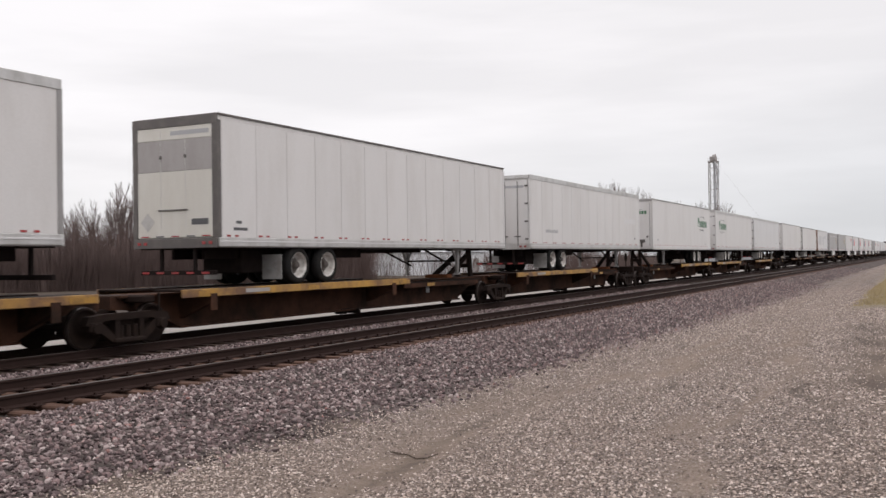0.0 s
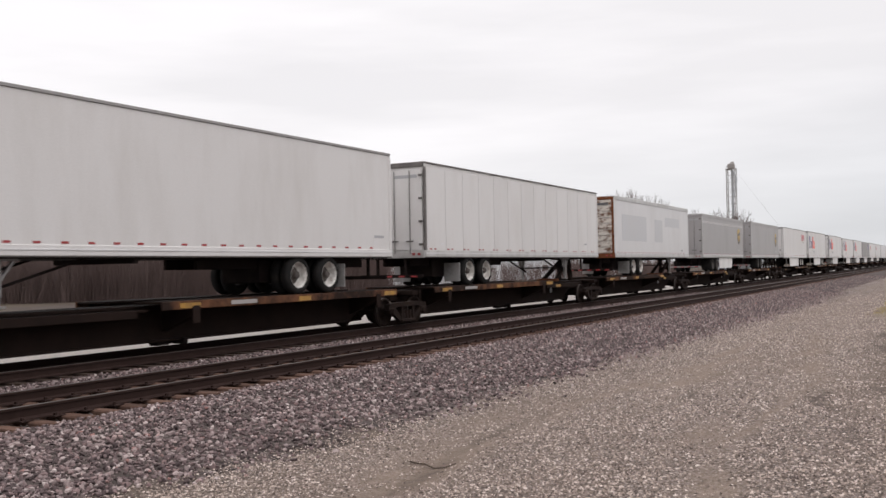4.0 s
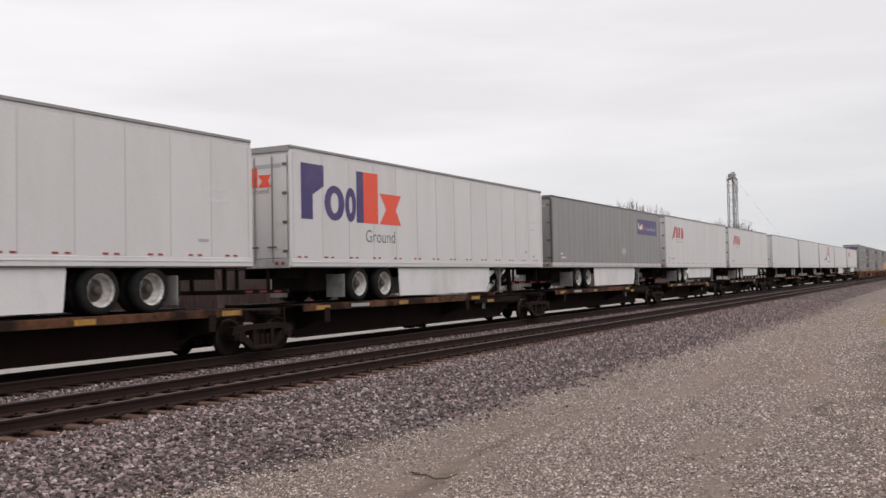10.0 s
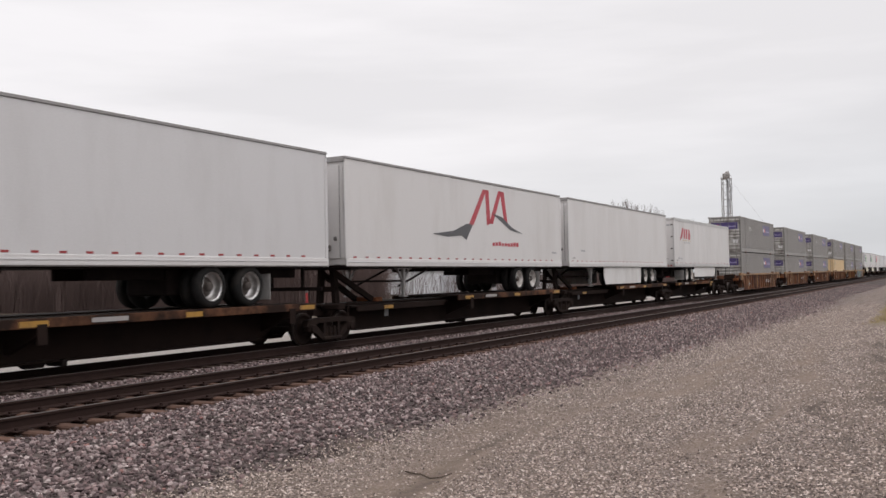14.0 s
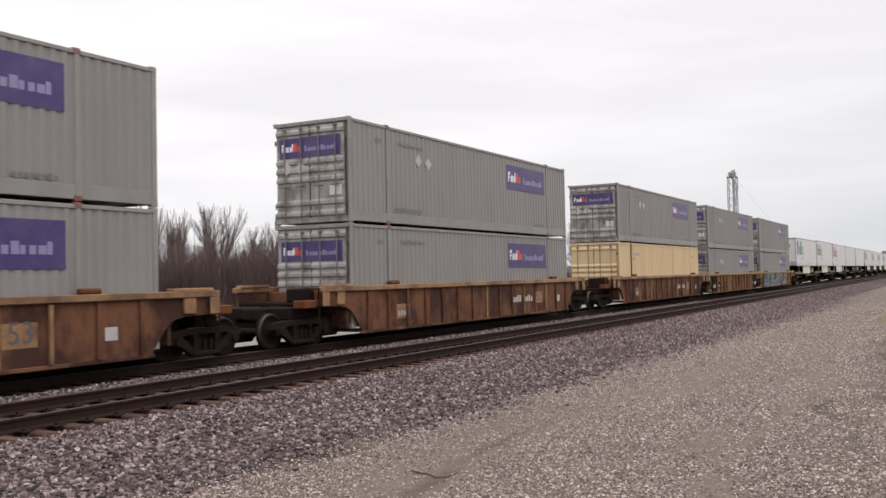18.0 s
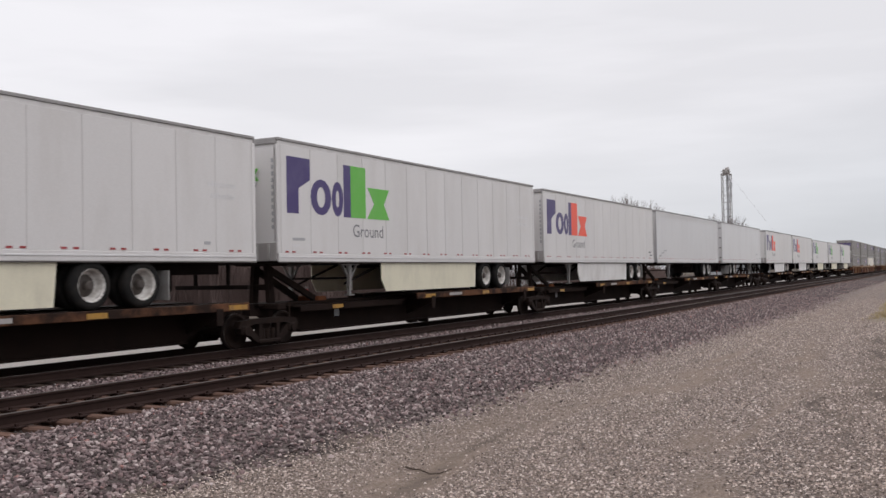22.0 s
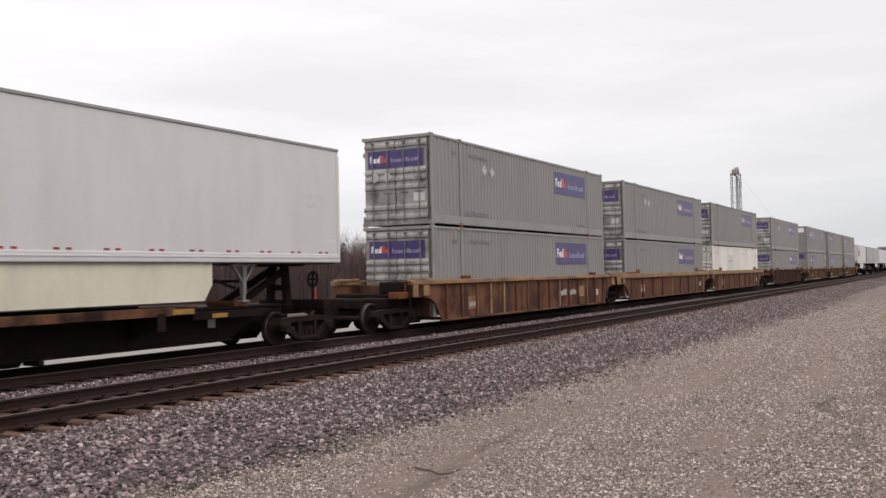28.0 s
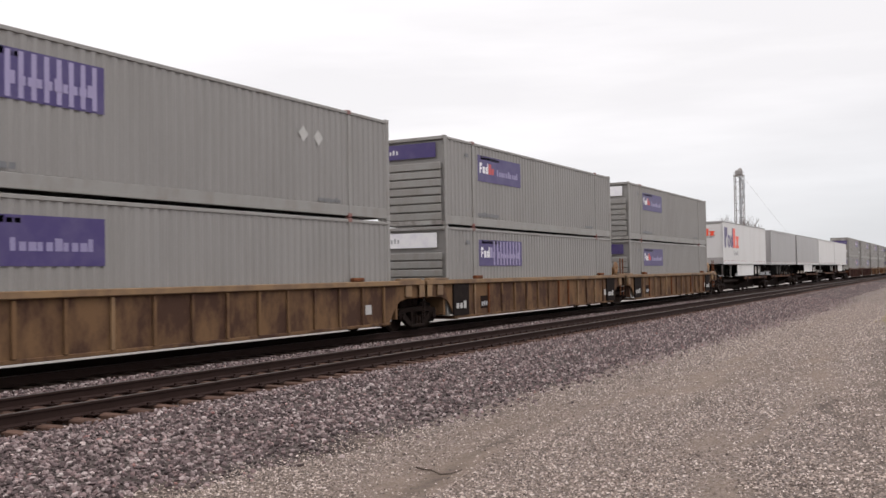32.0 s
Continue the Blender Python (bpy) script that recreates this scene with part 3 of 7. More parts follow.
def along(line, x, y, w, seed):
    """1 on a line of x, y points, fading out over the width w."""
    if not line[0][1] - 0.6 < y < line[-1][1] + 0.6:
        return 0.0
    cx = line[0][0]
    for (a, b), (c, d) in zip(line, line[1:]):
        if b <= y <= d:
            cx = a + (c - a) * (y - b) / (d - b)
            break
    else:
        if y > line[-1][1]:
            cx = line[-1][0]
    ends = min(1.0, (y - line[0][1] + 0.6) / 0.9, (line[-1][1] + 0.6 - y) / 0.9)
    return ends * math.exp(-((x - cx - 0.14 * noise.noise((y * 0.8, seed, 0)) - 0.05 * noise.noise((y * 3.1, seed, 4))) / (w * (1 + 0.45 * noise.noise((y * 0.45, seed, 2))))) ** 2)


def spot(x, y, cx, cy, rx, ry):
    return math.exp(-((x - cx) / rx) ** 2 - ((y - cy) / ry) ** 2)


TRACKS = [([(11.1, 6.2), (10.96, 7.45), (10.76, 8.9), (10.56, 10.7), (10.55, 13.0), (10.87, 15.7), (11.35, 18), (11.2, 22), (10.97, 27), (10.79, 37), (10.5, 60), (9.9, 120), (8.9, 260)], 0.36),
          ([(14.0, 7.3), (13.73, 8.4), (13.35, 10.0), (13.08, 11.3)], 0.24),
          ([(13.72, 13.56), (13.28, 18.5), (12.5, 26), (11.9, 36), (11.5, 60), (10.6, 120), (9.4, 260)], 0.38),
          ([(13.5, 9.9), (13.62, 11.0), (13.7, 13.6)], 0.12)]
RUTS = [([(11.03, 7.15), (10.91, 8.32), (10.44, 10.39), (10.42, 12.5)], 0.10),
        ([(14.7, 10.4), (14.4, 11.6), (14.06, 12.8), (13.95, 15)], 0.09),
        ([(14.9, 13.5), (14.85, 15.5), (14.55, 20.6), (14.2, 26)], 0.42),
        ([(12.3, 13.2), (12.0, 15.5), (11.9, 17.2)], 0.10)]


def soil_at(x, y):
    """How far the stone is worn down to soil by wheels."""
    best = max(along(line, x, y, w, 9 * w) for line, w in TRACKS)
    best = max(best, 1.15 * spot(x, y, 11.45, 17.6, 0.95, 4.2), spot(x, y, 13.2, 10.4, 0.36, 1.0), 1.2 * spot(x, y, 10.62, 8.0, 0.34, 0.75), 0.75 * spot(x, y, 10.1, 10.5, 0.6, 4.0), 0.8 * spot(x, y, 12.2, 30, 1.2, 9), 0.9 * spot(x, y, 14.8, 18, 0.6, 4))
    best *= lerp(y, [(0, 1.0), (16, 1.0), (28, 0.6), (60, 0.4)])
    return max(0.0, min(1.0, best * (0.92 + 0.9 * noise.noise((x * 1.3, y * 0.6, 6.0)) + 0.35 * noise.noise((x * 5.0, y * 3.0, 2.0)))))


def damp_at(x, y):
    """Darker soil pressed up along the ruts."""
    best = max(along(line, x, y, w, 31 * w) for line, w in RUTS)
    return max(0.0, min(1.0, best * (0.75 + 0.9 * noise.noise((x * 1.7, y * 0.8, 11.0)))))


def turf_at(x, y):
    e = (x - 12.95 + 0.02 * (y - 37)) * 1.2 + 0.6 * noise.noise((x * 0.7, y * 0.25, 9.0))
    return max(0.0, min(1.0, e)) * max(0.0, min(1.0, (y - 32.5) / 3 + 0.5 * noise.noise((x, y * 0.4, 2.0))))


def ground_z(x, y):
    z = lerp(x, [(-3000, -0.6), (-60, -0.55), (-12, -0.5), (-4, -0.46), (10, -0.42), (11.5, -0.30), (14, -0.10), (20, 0.0), (3000, 0.0)])
    if 8 < x < 22 and 0 < y < 70:
        z += 0.05 * noise.noise((x * 0.45, y * 0.16, 3.0)) + 0.018 * noise.noise((x * 1.6, y * 0.7, 7.0)) - 0.025 * soil_at(x, y) - 0.02 * damp_at(x, y)
    return z


def steps(a, b, n):
    return [a + (b - a) * i / n for i in range(n)]


GX = [-3000, -1000, -300, -120, -60, -30, -16, -12, -8, -4, 0, 4, 8, 8.3, 8.6, 8.9, 9.2] + steps(9.5, 18, 85) + [18, 19, 20, 24, 40, 120, 500, 1500, 3000]
GY = [-3000, -900, -200, -60, -20, -5, 0] + steps(3, 40, 110) + [40 + 2 * i for i in range(16)] + [75, 90, 120, 180, 300, 600, 1200, 2500, 4500]
yard = sheet("ground", GX, GY, ground_z, M_ROAD, "grey-brown gravel yard with bare dirt ruts", category="ground")
for wear, fn in (("soil", soil_at), ("damp", damp_at), ("turf", turf_at)):
    yard.data.attributes.new(wear, "FLOAT", "POINT").data.foreach_set("value", [fn(x, y) if 8 < x < 30 and 3 < y < 250 else 0.0 for x in GX for y in GY])

# far side of the line: pale stone road, then leaf litter under the trees
sheet("far_road", [-11.5, -9, -6, -3.1], [-900, -200, -50, 0, 50, 120, 250, 600, 1500], lambda x, y: -0.435 + 0.02 * math.sin(y * 0.3 + x), M_PALE, "pale limestone service road beyond the train", category="road")
sheet("woodland_floor", [-900, -300, -120, -70, -45, -30, -20, -11.4], [-1500, -400, -100, 0, 60, 140, 300, 600, 1500, 3500], lambda x, y: -0.44 + 0.05 * noise.noise((x * 0.05, y * 0.05, 0)), M_FIELD, "brown leaf litter and dry grass", category="ground")


# ballast bed carrying both tracks
def bed_z(x, y):
    z = lerp(x, [(-3.4, -0.52), (-2.6, -0.30), (-1.9, -0.235), (1.2, -0.24), (1.4, -0.20), (2.75, -0.20), (2.95, -0.255), (5.2, -0.26), (5.4, -0.215), (6.0, -0.205), (7.2, -0.28), (8.6, -0.385), (9.2, -0.47), (10.6, -0.62)])
    if x > 6 and -5 < y < 90:
        z += 0.05 * noise.noise((x * 0.8, y * 0.35, 1.0)) * min(1.0, (x - 6) / 2)
    return z


sheet("ballast_bed", [-3.4, -2.6, -1.9, -0.7, 0.7, 1.2, 1.4, 2.75, 2.95, 4.1, 5.2, 5.4, 5.6, 6.0] + steps(6.4, 10.6, 14) + [10.6], [-900, -300, -60, -10] + steps(0, 90, 120) + [90, 140, 250, 500, 1300], bed_z, M_BALLAST,
      "grey-mauve crushed stone ballast bed", category="ballast")


# ---- rails ----
def rail(x, shiny):
    ob = new("rail")
    tagged(ob, "rust brown steel rail with a worn head", "rail", "rails of both tracks")
    ob.location = (x, 0, 0)
    web = [(-0.075, -0.18), (0.075, -0.18), (0.075, -0.165), (0.012, -0.14), (0.010, -0.045), (0.036, -0.036), (0.036, -0.006), (-0.036, -0.006), (-0.036, -0.036), (-0.010, -0.045), (-0.012, -0.14), (-0.075, -0.165)]
    part("rail_web", shared(("web",), lambda: B().prism(web, "y", -900, 1300).mesh("rail_web", M_RAIL)), ob)
    part("rail_head", shared(("head", shiny), lambda: B().prism([(-0.034, -0.006), (0.034, -0.006), (0.030, 0.0), (-0.030, 0.0)], "y", -900, 1300).mesh("rail_head", M_RAILHEAD if shiny else M_RAIL)), ob, label="polished running surface" if shiny else "")


for rx in (-0.7525, 0.7525):
    rail(rx, True)
for rx in (3.39, 4.86):
    rail(rx, True)


# ---- far things: lattice leg, sheds, poles ----
def lattice_tower(x, y, h, w):
    t = thing("elevator_tower", "tall grey lattice grain-elevator tower with a head house", "tower")
    t.location = (x, y, -0.4)
    legs = [(-w / 2, -w / 2), (w / 2, -w / 2), (w / 2, w / 2), (-w / 2, w / 2)]
    for a, b in legs:
        part("tower_leg", shared(("tleg", h), lambda: B().box(-0.1, 0.1, -0.1, 0.1, 0, h).mesh("tower_leg", M_GALV)), t, (a, b, 0))
    k = 14
    for i in range(k):
        z0, z1 = h * i / k, h * (i + 1) / k

        def bay():
            b = B()
            for (p, q), (r, s) in zip(legs, legs[1:] + legs[:1]):
                b.beam((p, q, 0), (r, s, 0), 0.08, 0.08, (0, 0, 1))
                b.beam((p, q, 0), (r, s, z1 - z0), 0.07, 0.07, (0.3, 0.3, 1))
            return b.mesh("brace_bay", M_GALV)
        part("brace_bay", shared(("bay", h, k), bay), t, (0, 0, z0))
    part("conveyor_leg", shared(("convleg", h), lambda: B().box(-0.35, 0.35, -0.3, 0.3, 0, h + 0.6, 0.02).mesh("conveyor_leg", M_SHED_ROOF)), t, (0.35, 0, 0))
    part("head_house", shared(("headhouse", h), lambda: B().box(-1.0, 1.0, -0.8, 0.8, h - 0.2, h + 1.3, 0.15).tube((-0.2, 0, h + 1.3), (0.8, 0, h + 1.5), 0.5, n=10).box(-1.45, 1.45, -1.3, 1.3, h - 0.5, h - 0.3).mesh("head_house", M_GALV)), t)
    part("handrail", shared(("hrail", h), lambda: B().box(-1.45, 1.45, -1.3, -1.26, h + 0.5, h + 0.56).box(1.41, 1.45, -1.3, 1.3, h + 0.5, h + 0.56).box(-1.45, -1.41, -1.3, 1.3, h + 0.5, h + 0.56).mesh("handrail", M_GALV)), t)
    part("spout", shared(("spout", h), lambda: B().tube((0.7, -1.4, h - 0.6), (w * 0.72, -1.5, h - 3.2), 0.3, n=8).tube((w * 0.72, -1.5, h - 3.2), (w * 0.60, -1.5, h - 6.5), 0.3, n=8).tube((w * 0.60, -1.5, h - 6.5), (0.3, -1.5, h - 11), 0.3, n=8).mesh("spout", M_SHED_ROOF)), t, label="pale bent grain spout")
    part("guy_wire", shared(("guy", h), lambda: B().tube((1.3, 0, h - 1), (13, 3, h - 18), 0.02, n=4).mesh("guy_wire", M_GALV)), t)
    return t


lattice_tower(15.6 - 300 * math.sin(radians(11.23)), 300 * math.cos(radians(11.23)), 31.0, 2.5)


def grain_bin(x, y, r, h):
    t = thing("grain_bin", "grey corrugated grain bin with a conical roof", "silo", "bins by the tower")
    t.location = (x, y, -0.4)

    def wall():
        b = B()
        for i in range(8):
            b.tube((0, 0, h * i / 8), (0, 0, h * (i + 1) / 8 - 0.05), r, r, 28, False)
            b.tube((0, 0, h * (i + 1) / 8 - 0.05), (0, 0, h * (i + 1) / 8), r + 0.04, r + 0.04, 28, False)
        return b.mesh("bin_wall", M_SHED_ROOF)
    part("bin_wall", shared(("binwall", r, h), wall), t)
    part("bin_roof", shared(("binroof", r, h), lambda: B().tube((0, 0, h), (0, 0, h + r * 0.5), r + 0.15, 0.4, 28).tube((0, 0, h + r * 0.5), (0, 0, h + r * 0.5 + 0.5), 0.4, 0.4, 12).mesh("bin_roof", M_GALV)), t)


for az, d, r, h in ((12.1, 296, 4.5, 9.5), (10.5, 305, 4.0, 9.0), (9.7, 300, 4.0, 7.5)):
    grain_bin(15.6 - d * math.sin(radians(az)), d * math.cos(radians(az)), r, h)


def shed(x, y, w, d, h, turn):
    s = thing("metal_shed", "low pale metal-clad shed with a grey gable roof", "building", "sheds beyond the train")
    s.matrix_world = pose(x, y, -0.45, 0, 0, turn)
    slab("wall", "shed_wall", s, (-w / 2, -d / 2, 0), (w, d, h), M_SHED, 0.03)
    part("roof", shared(("sroof", w, d, h), lambda: B().prism([(-d / 2 - 0.3, h), (d / 2 + 0.3, h), (0, h + d * 0.22)], "x", -w / 2 - 0.3, w / 2 + 0.3).mesh("roof", M_SHED_ROOF)), s)
    slab("roller_door", "roller_door", s, (-w * 0.2, -d / 2 - 0.05, 0), (w * 0.22, 0.05, h * 0.8), M_SHED_ROOF, 0.01)
    slab("window", "window", s, (w * 0.2, -d / 2 - 0.04, h * 0.4), (1.4, 0.04, 0.9), M_DARKRAIL, 0.01)
    slab("door", "door", s, (w * 0.36, -d / 2 - 0.05, 0), (0.95, 0.05, 2.05), M_BAND, 0.01)


for az, d, w, dd, h, turn in ((28.4, 125, 13, 8, 3.0, 62), (31.5, 135, 10, 7, 2.8, 58), (24.6, 150, 18, 9, 3.4, 66), (20.5, 190, 16, 9, 3.6, 70)):
    shed(15.6 - d * math.sin(radians(az)), d * math.cos(radians(az)), w, dd, h, turn)


def utility_pole(x, y, h):
    p = thing("utility_pole", "weathered timber utility pole with a crossarm", "pole", "utility poles")
    p.location = (x, y, -0.5)
    part("shaft", shared(("pshaft", h), lambda: B().tube((0, 0, 0), (0, 0, h), 0.16, 0.11, 10).mesh("shaft", M_POLE)), p)
    part("crossarm", shared(("parm", h), lambda: B().box(-1.2, 1.2, -0.06, 0.06, h - 0.75, h - 0.62, 0.01).mesh("crossarm", M_POLE)), p)
    for x2 in (-1.05, -0.4, 0.4, 1.05):
        part("insulator", shared(("pins", h), lambda: B().tube((0, 0, h - 0.62), (0, 0, h - 0.45), 0.05, 0.03, 8).mesh("insulator", M_SHED)), p, (x2, 0, 0))


for az, d, h in ((28.1, 165, 8.5), (25.2, 190, 8.5), (22.9, 215, 8.5)):
    utility_pole(15.6 - d * math.sin(radians(az)), d * math.cos(radians(az)), h)


# red marker post beside the far road
mk = thing("marker_post", "slim red marker post beside the far road", "post")
mk.location = (-12.5, 38, -0.45)
part("shaft", B().box(-0.05, 0.05, -0.05, 0.05, 0, 1.5, 0.01).mesh("shaft", M_RED), mk)
part("cap", B().box(-0.07, 0.07, -0.07, 0.07, 1.5, 1.6, 0.02).mesh("cap", M_DARKRAIL), mk)


# ---- bare trees and brush ----
def bare_tree(seed, h, levels=4, spread=0.55, trunk=0.025, leader=0.6):
    """Trunk and bare limbs as tapered three-sided twigs: two lists of solids, trunk and crown."""
    rnd = random.Random(seed)
    tb, cb = B(), B()

    def grow(p, d, ln, r, lev):
        segs = 3 if lev < 2 else 2
        q = Vector(p)
        for i in range(segs):
            d = (d + Vector((rnd.uniform(-0.16, 0.16), rnd.uniform(-0.16, 0.16), rnd.uniform(0.0, 0.12)))).normalized()
            e = q + d * (ln / segs)
            (tb if lev == 0 else cb).tube(q, e, r * (1 - 0.25 * i / segs), r * (1 - 0.25 * (i + 1) / segs), 5 if lev == 0 else 3, False)
            q = e
            if lev < levels and (i > 0 or lev > 0):
                for _ in range(2):
                    a = rnd.uniform(0, 2 * math.pi)
                    side = Vector((math.cos(a), math.sin(a), rnd.uniform(-0.1, 0.5)))
                    grow(q, (d * leader + side * spread).normalized(), ln * rnd.uniform(0.45, 0.68), r * 0.52, lev + 1)
        if lev < levels:
            grow(q, d, ln * 0.62, r * 0.6, lev + 1)
    grow((0, 0, 0), Vector((rnd.uniform(-0.08, 0.08), rnd.uniform(-0.08, 0.08), 1)).normalized(), h * 0.42, h * trunk, 0)
    return tb, cb


TREES = []
for k in range(6):
    tb, cb = bare_tree(40 + k, 1.0, 4, 0.50 + 0.06 * (k % 3), 0.0125, 0.75 - 0.05 * (k % 3)) if k < 4 else bare_tree(40 + k, 1.0, 4, 0.30, 0.011, 0.95)
    TREES.append((tb, cb))


def place_tree(k, x, y, h, turn, label):
    t = thing("bare_tree", label, "tree", "bare trees beyond the train")
    t.matrix_world = pose(x, y, -0.5, 0, 0, turn) @ Matrix.Diagonal((h * 0.8, h * 0.8, h, 1))
    part("trunk", shared(("trunk", k), lambda: TREES[k][0].mesh("trunk", M_BARK)), t)
    part("crown", shared(("crown", k), lambda: TREES[k][1].mesh("crown", M_BARK)), t)


rt = random.Random(9)
THICKET_TREE = "leafless grey-brown tree at the edge of a thicket"
for i in range(30):       # lower trees in the thicket
    az = 34 + 21 * i / 29 + rt.uniform(-0.4, 0.4)
    d = rt.uniform(92, 125)
    place_tree(rt.randrange(4), 15.6 - d * math.sin(radians(az)), d * math.cos(radians(az)), d * math.tan(radians(rt.uniform(2.3, 3.5))) + 2.2, rt.uniform(0, 360), THICKET_TREE)
for az, el in ((46.4, 4.95), (46.05, 4.6), (45.3, 4.5), (46.7, 4.0), (44.6, 3.9), (43.7, 4.2), (43.2, 4.5), (42.5, 5.1), (42.1, 4.7), (48.5, 3.3), (47.3, 3.8), (40.2, 3.5), (38.0, 3.7), (36.1, 3.4), (50.9, 3.2)):
    d = rt.uniform(95, 112)       # slender ones standing above it
    place_tree(rt.choice((4, 5)), 15.6 - d * math.sin(radians(az)), d * math.cos(radians(az)), d * math.tan(radians(el)) + 2.2, rt.uniform(0, 360), "slender leafless tree rising out of the thicket")
for az, d, el in ((17.5, 190, 4.55), (17.1, 186, 4.6), (16.8, 192, 4.6), (16.2, 188, 4.3), (15.6, 195, 4.1), (15.2, 192, 3.9), (13.2, 260, 3.35), (11.9, 280, 3.3), (11.6, 284, 3.2), (10.9, 275, 3.1), (10.5, 282, 2.9), (12.3, 285, 2.9), (20.5, 170, 3.2), (19.9, 172, 3.5), (20.2, 176, 3.4), (26.8, 140, 3.6), (27.5, 138, 3.9), (29.6, 130, 3.4)):
    place_tree(rt.randrange(4), 15.6 - d * math.sin(radians(az)), d * math.cos(radians(az)), d * math.tan(radians(el)) + 2.2, rt.uniform(0, 360), "leafless tree with fine twigs against the sky")


def thicket(name, n, az0, az1, d0, d1, h0, h1, seed, label):
    """Dense leafless undergrowth as one mass of thin stems."""
    rnd = np.random.RandomState(seed)
    v, f = [], []
    k = 0
    for i in range(n):
        az, d = radians(rnd.uniform(az0, az1)), rnd.uniform(d0, d1)
        x, y = 15.6 - d * math.sin(az), d * math.cos(az)
        h = rnd.uniform(h0, h1)
        for j in range(9):
            a, lean = rnd.uniform(0, 6.28), rnd.uniform(0.1, 1.5)
            r = rnd.uniform(0.008, 0.022)
            hh = h * rnd.uniform(0.5, 1.0)
            bx, by = x + rnd.uniform(-0.8, 0.8), y + rnd.uniform(-0.8, 0.8)
            tx, ty = bx + math.cos(a) * lean * hh * 0.6, by + math.sin(a) * lean * hh * 0.6
            mx, my = (bx * 0.6 + tx * 0.4), (by * 0.6 + ty * 0.4)
            for (px, py, pz, pr), (qx, qy, qz, qr) in (((bx, by, -0.5, r), (mx, my, hh * 0.5, r * 0.7)), ((mx, my, hh * 0.5, r * 0.7), (tx, ty, hh, r * 0.25)), ((mx, my, hh * 0.45, r * 0.6), (mx + rnd.uniform(-0.9, 0.9), my + rnd.uniform(-0.9, 0.9), hh * 0.85, r * 0.2))):
                v += [(px - pr, py, pz), (px + pr, py, pz), (px, py + pr, pz), (qx - qr, qy, qz), (qx + qr, qy, qz), (qx, qy + qr, qz)]
                f += [(k, k + 1, k + 4, k + 3), (k + 1, k + 2, k + 5, k + 4), (k + 2, k, k + 3, k + 5)]
                k += 6
    me = bpy.data.meshes.new(name)
    me.from_pydata(v, [], f)
    me.materials.append(M_BRUSH)
    tagged(new(name, me), label, "brush", kind="stuff")


def undergrowth(name, az0, az1, d, h, seed, label):
    """A low uneven bank of tangled brush behind the stems."""
    n = 320
    rows = ((-3.0, 0.0), (-1.6, 0.75), (0.0, 1.0), (2.0, 0.8), (4.0, 0.0))
    v, f = [], []
    for i in range(n + 1):
        az = radians(az0 + (az1 - az0) * i / n)
        for k, (dd, hh) in enumerate(rows):
            r = d + dd + 5 * noise.noise((i * 0.05, seed, 0)) + 0.7 * noise.noise((i * 0.9, k * 2.0, seed))
            top = h * (0.8 + 0.45 * noise.noise((i * 0.11, seed, 4.0)) + 0.4 * noise.noise((i * 0.7, k * 1.7, seed)))
            v.append((15.6 - r * math.sin(az), r * math.cos(az), -0.55 + hh * top))
    m = len(rows)
    for i in range(n):
        f += [(i * m + k, i * m + k + 1, (i + 1) * m + k + 1, (i + 1) * m + k) for k in range(m - 1)]
    me = bpy.data.meshes.new(name)
    me.from_pydata(v, [], f)
    me.materials.append(M_BRUSH)
    tagged(new(name, me), label, "brush", kind="stuff")


undergrowth("undergrowth", 32.5, 60, 84, 4.6, 3.0, "brown bank of tangled dead brush")
thicket("thicket", 2600, 32, 57, 78, 112, 2.8, 6.4, 4, "dense brown leafless thicket")
thicket("far_brush", 700, 14, 33, 100, 200, 1.5, 4.0, 5, "brown leafless brush in the distance")


# ---- small things on the ground ----
st = random.Random(3)
stick = B()
p = Vector((10.46, 8.66, ground_z(10.46, 8.66) + 0.02))
for i in range(5):
    q = p + Vector((0.115, -0.055 + 0.024 * i, 0.0))
    q.z = ground_z(q.x, q.y) + 0.02 + 0.012 * math.sin(i * 2.0)
    stick.tube(p, q, 0.011 - 0.0012 * i, 0.0098 - 0.0012 * i, 6)
    p = q
tagged(new("stick", stick.mesh("stick", M_STICK)), "thin dark dry stick lying on the gravel", "stick")


def grass_patch(x0, x1, y0, y1, n, seed):
    rnd = np.random.RandomState(seed)
    v, f = [], []
    for i in range(n):
        x, y = rnd.uniform(x0, x1), rnd.uniform(y0, y1)
        if turf_at(x, y) < rnd.uniform(0.1, 0.9):
            continue
        z, h, a = ground_z(x, y) - 0.01, rnd.uniform(0.05, 0.16), rnd.uniform(0, 6.28)
        w, lx, ly = 0.012, rnd.uniform(-0.08, 0.08), rnd.uniform(-0.08, 0.08)
        k = len(v)
        v += [(x - w * math.cos(a), y - w * math.sin(a), z), (x + w * math.cos(a), y + w * math.sin(a), z), (x + lx, y + ly, z + h)]
        f.append((k, k + 1, k + 2))
    me = bpy.data.meshes.new("dry_grass")
    me.from_pydata(v, [], f)
    me.materials.append(M_GRASS)
    tagged(new("dry_grass", me), "straw yellow dry grass tufts beside the yard", "grass", kind="stuff")


grass_patch(13.0, 20, 35, 75, 40000, 2)


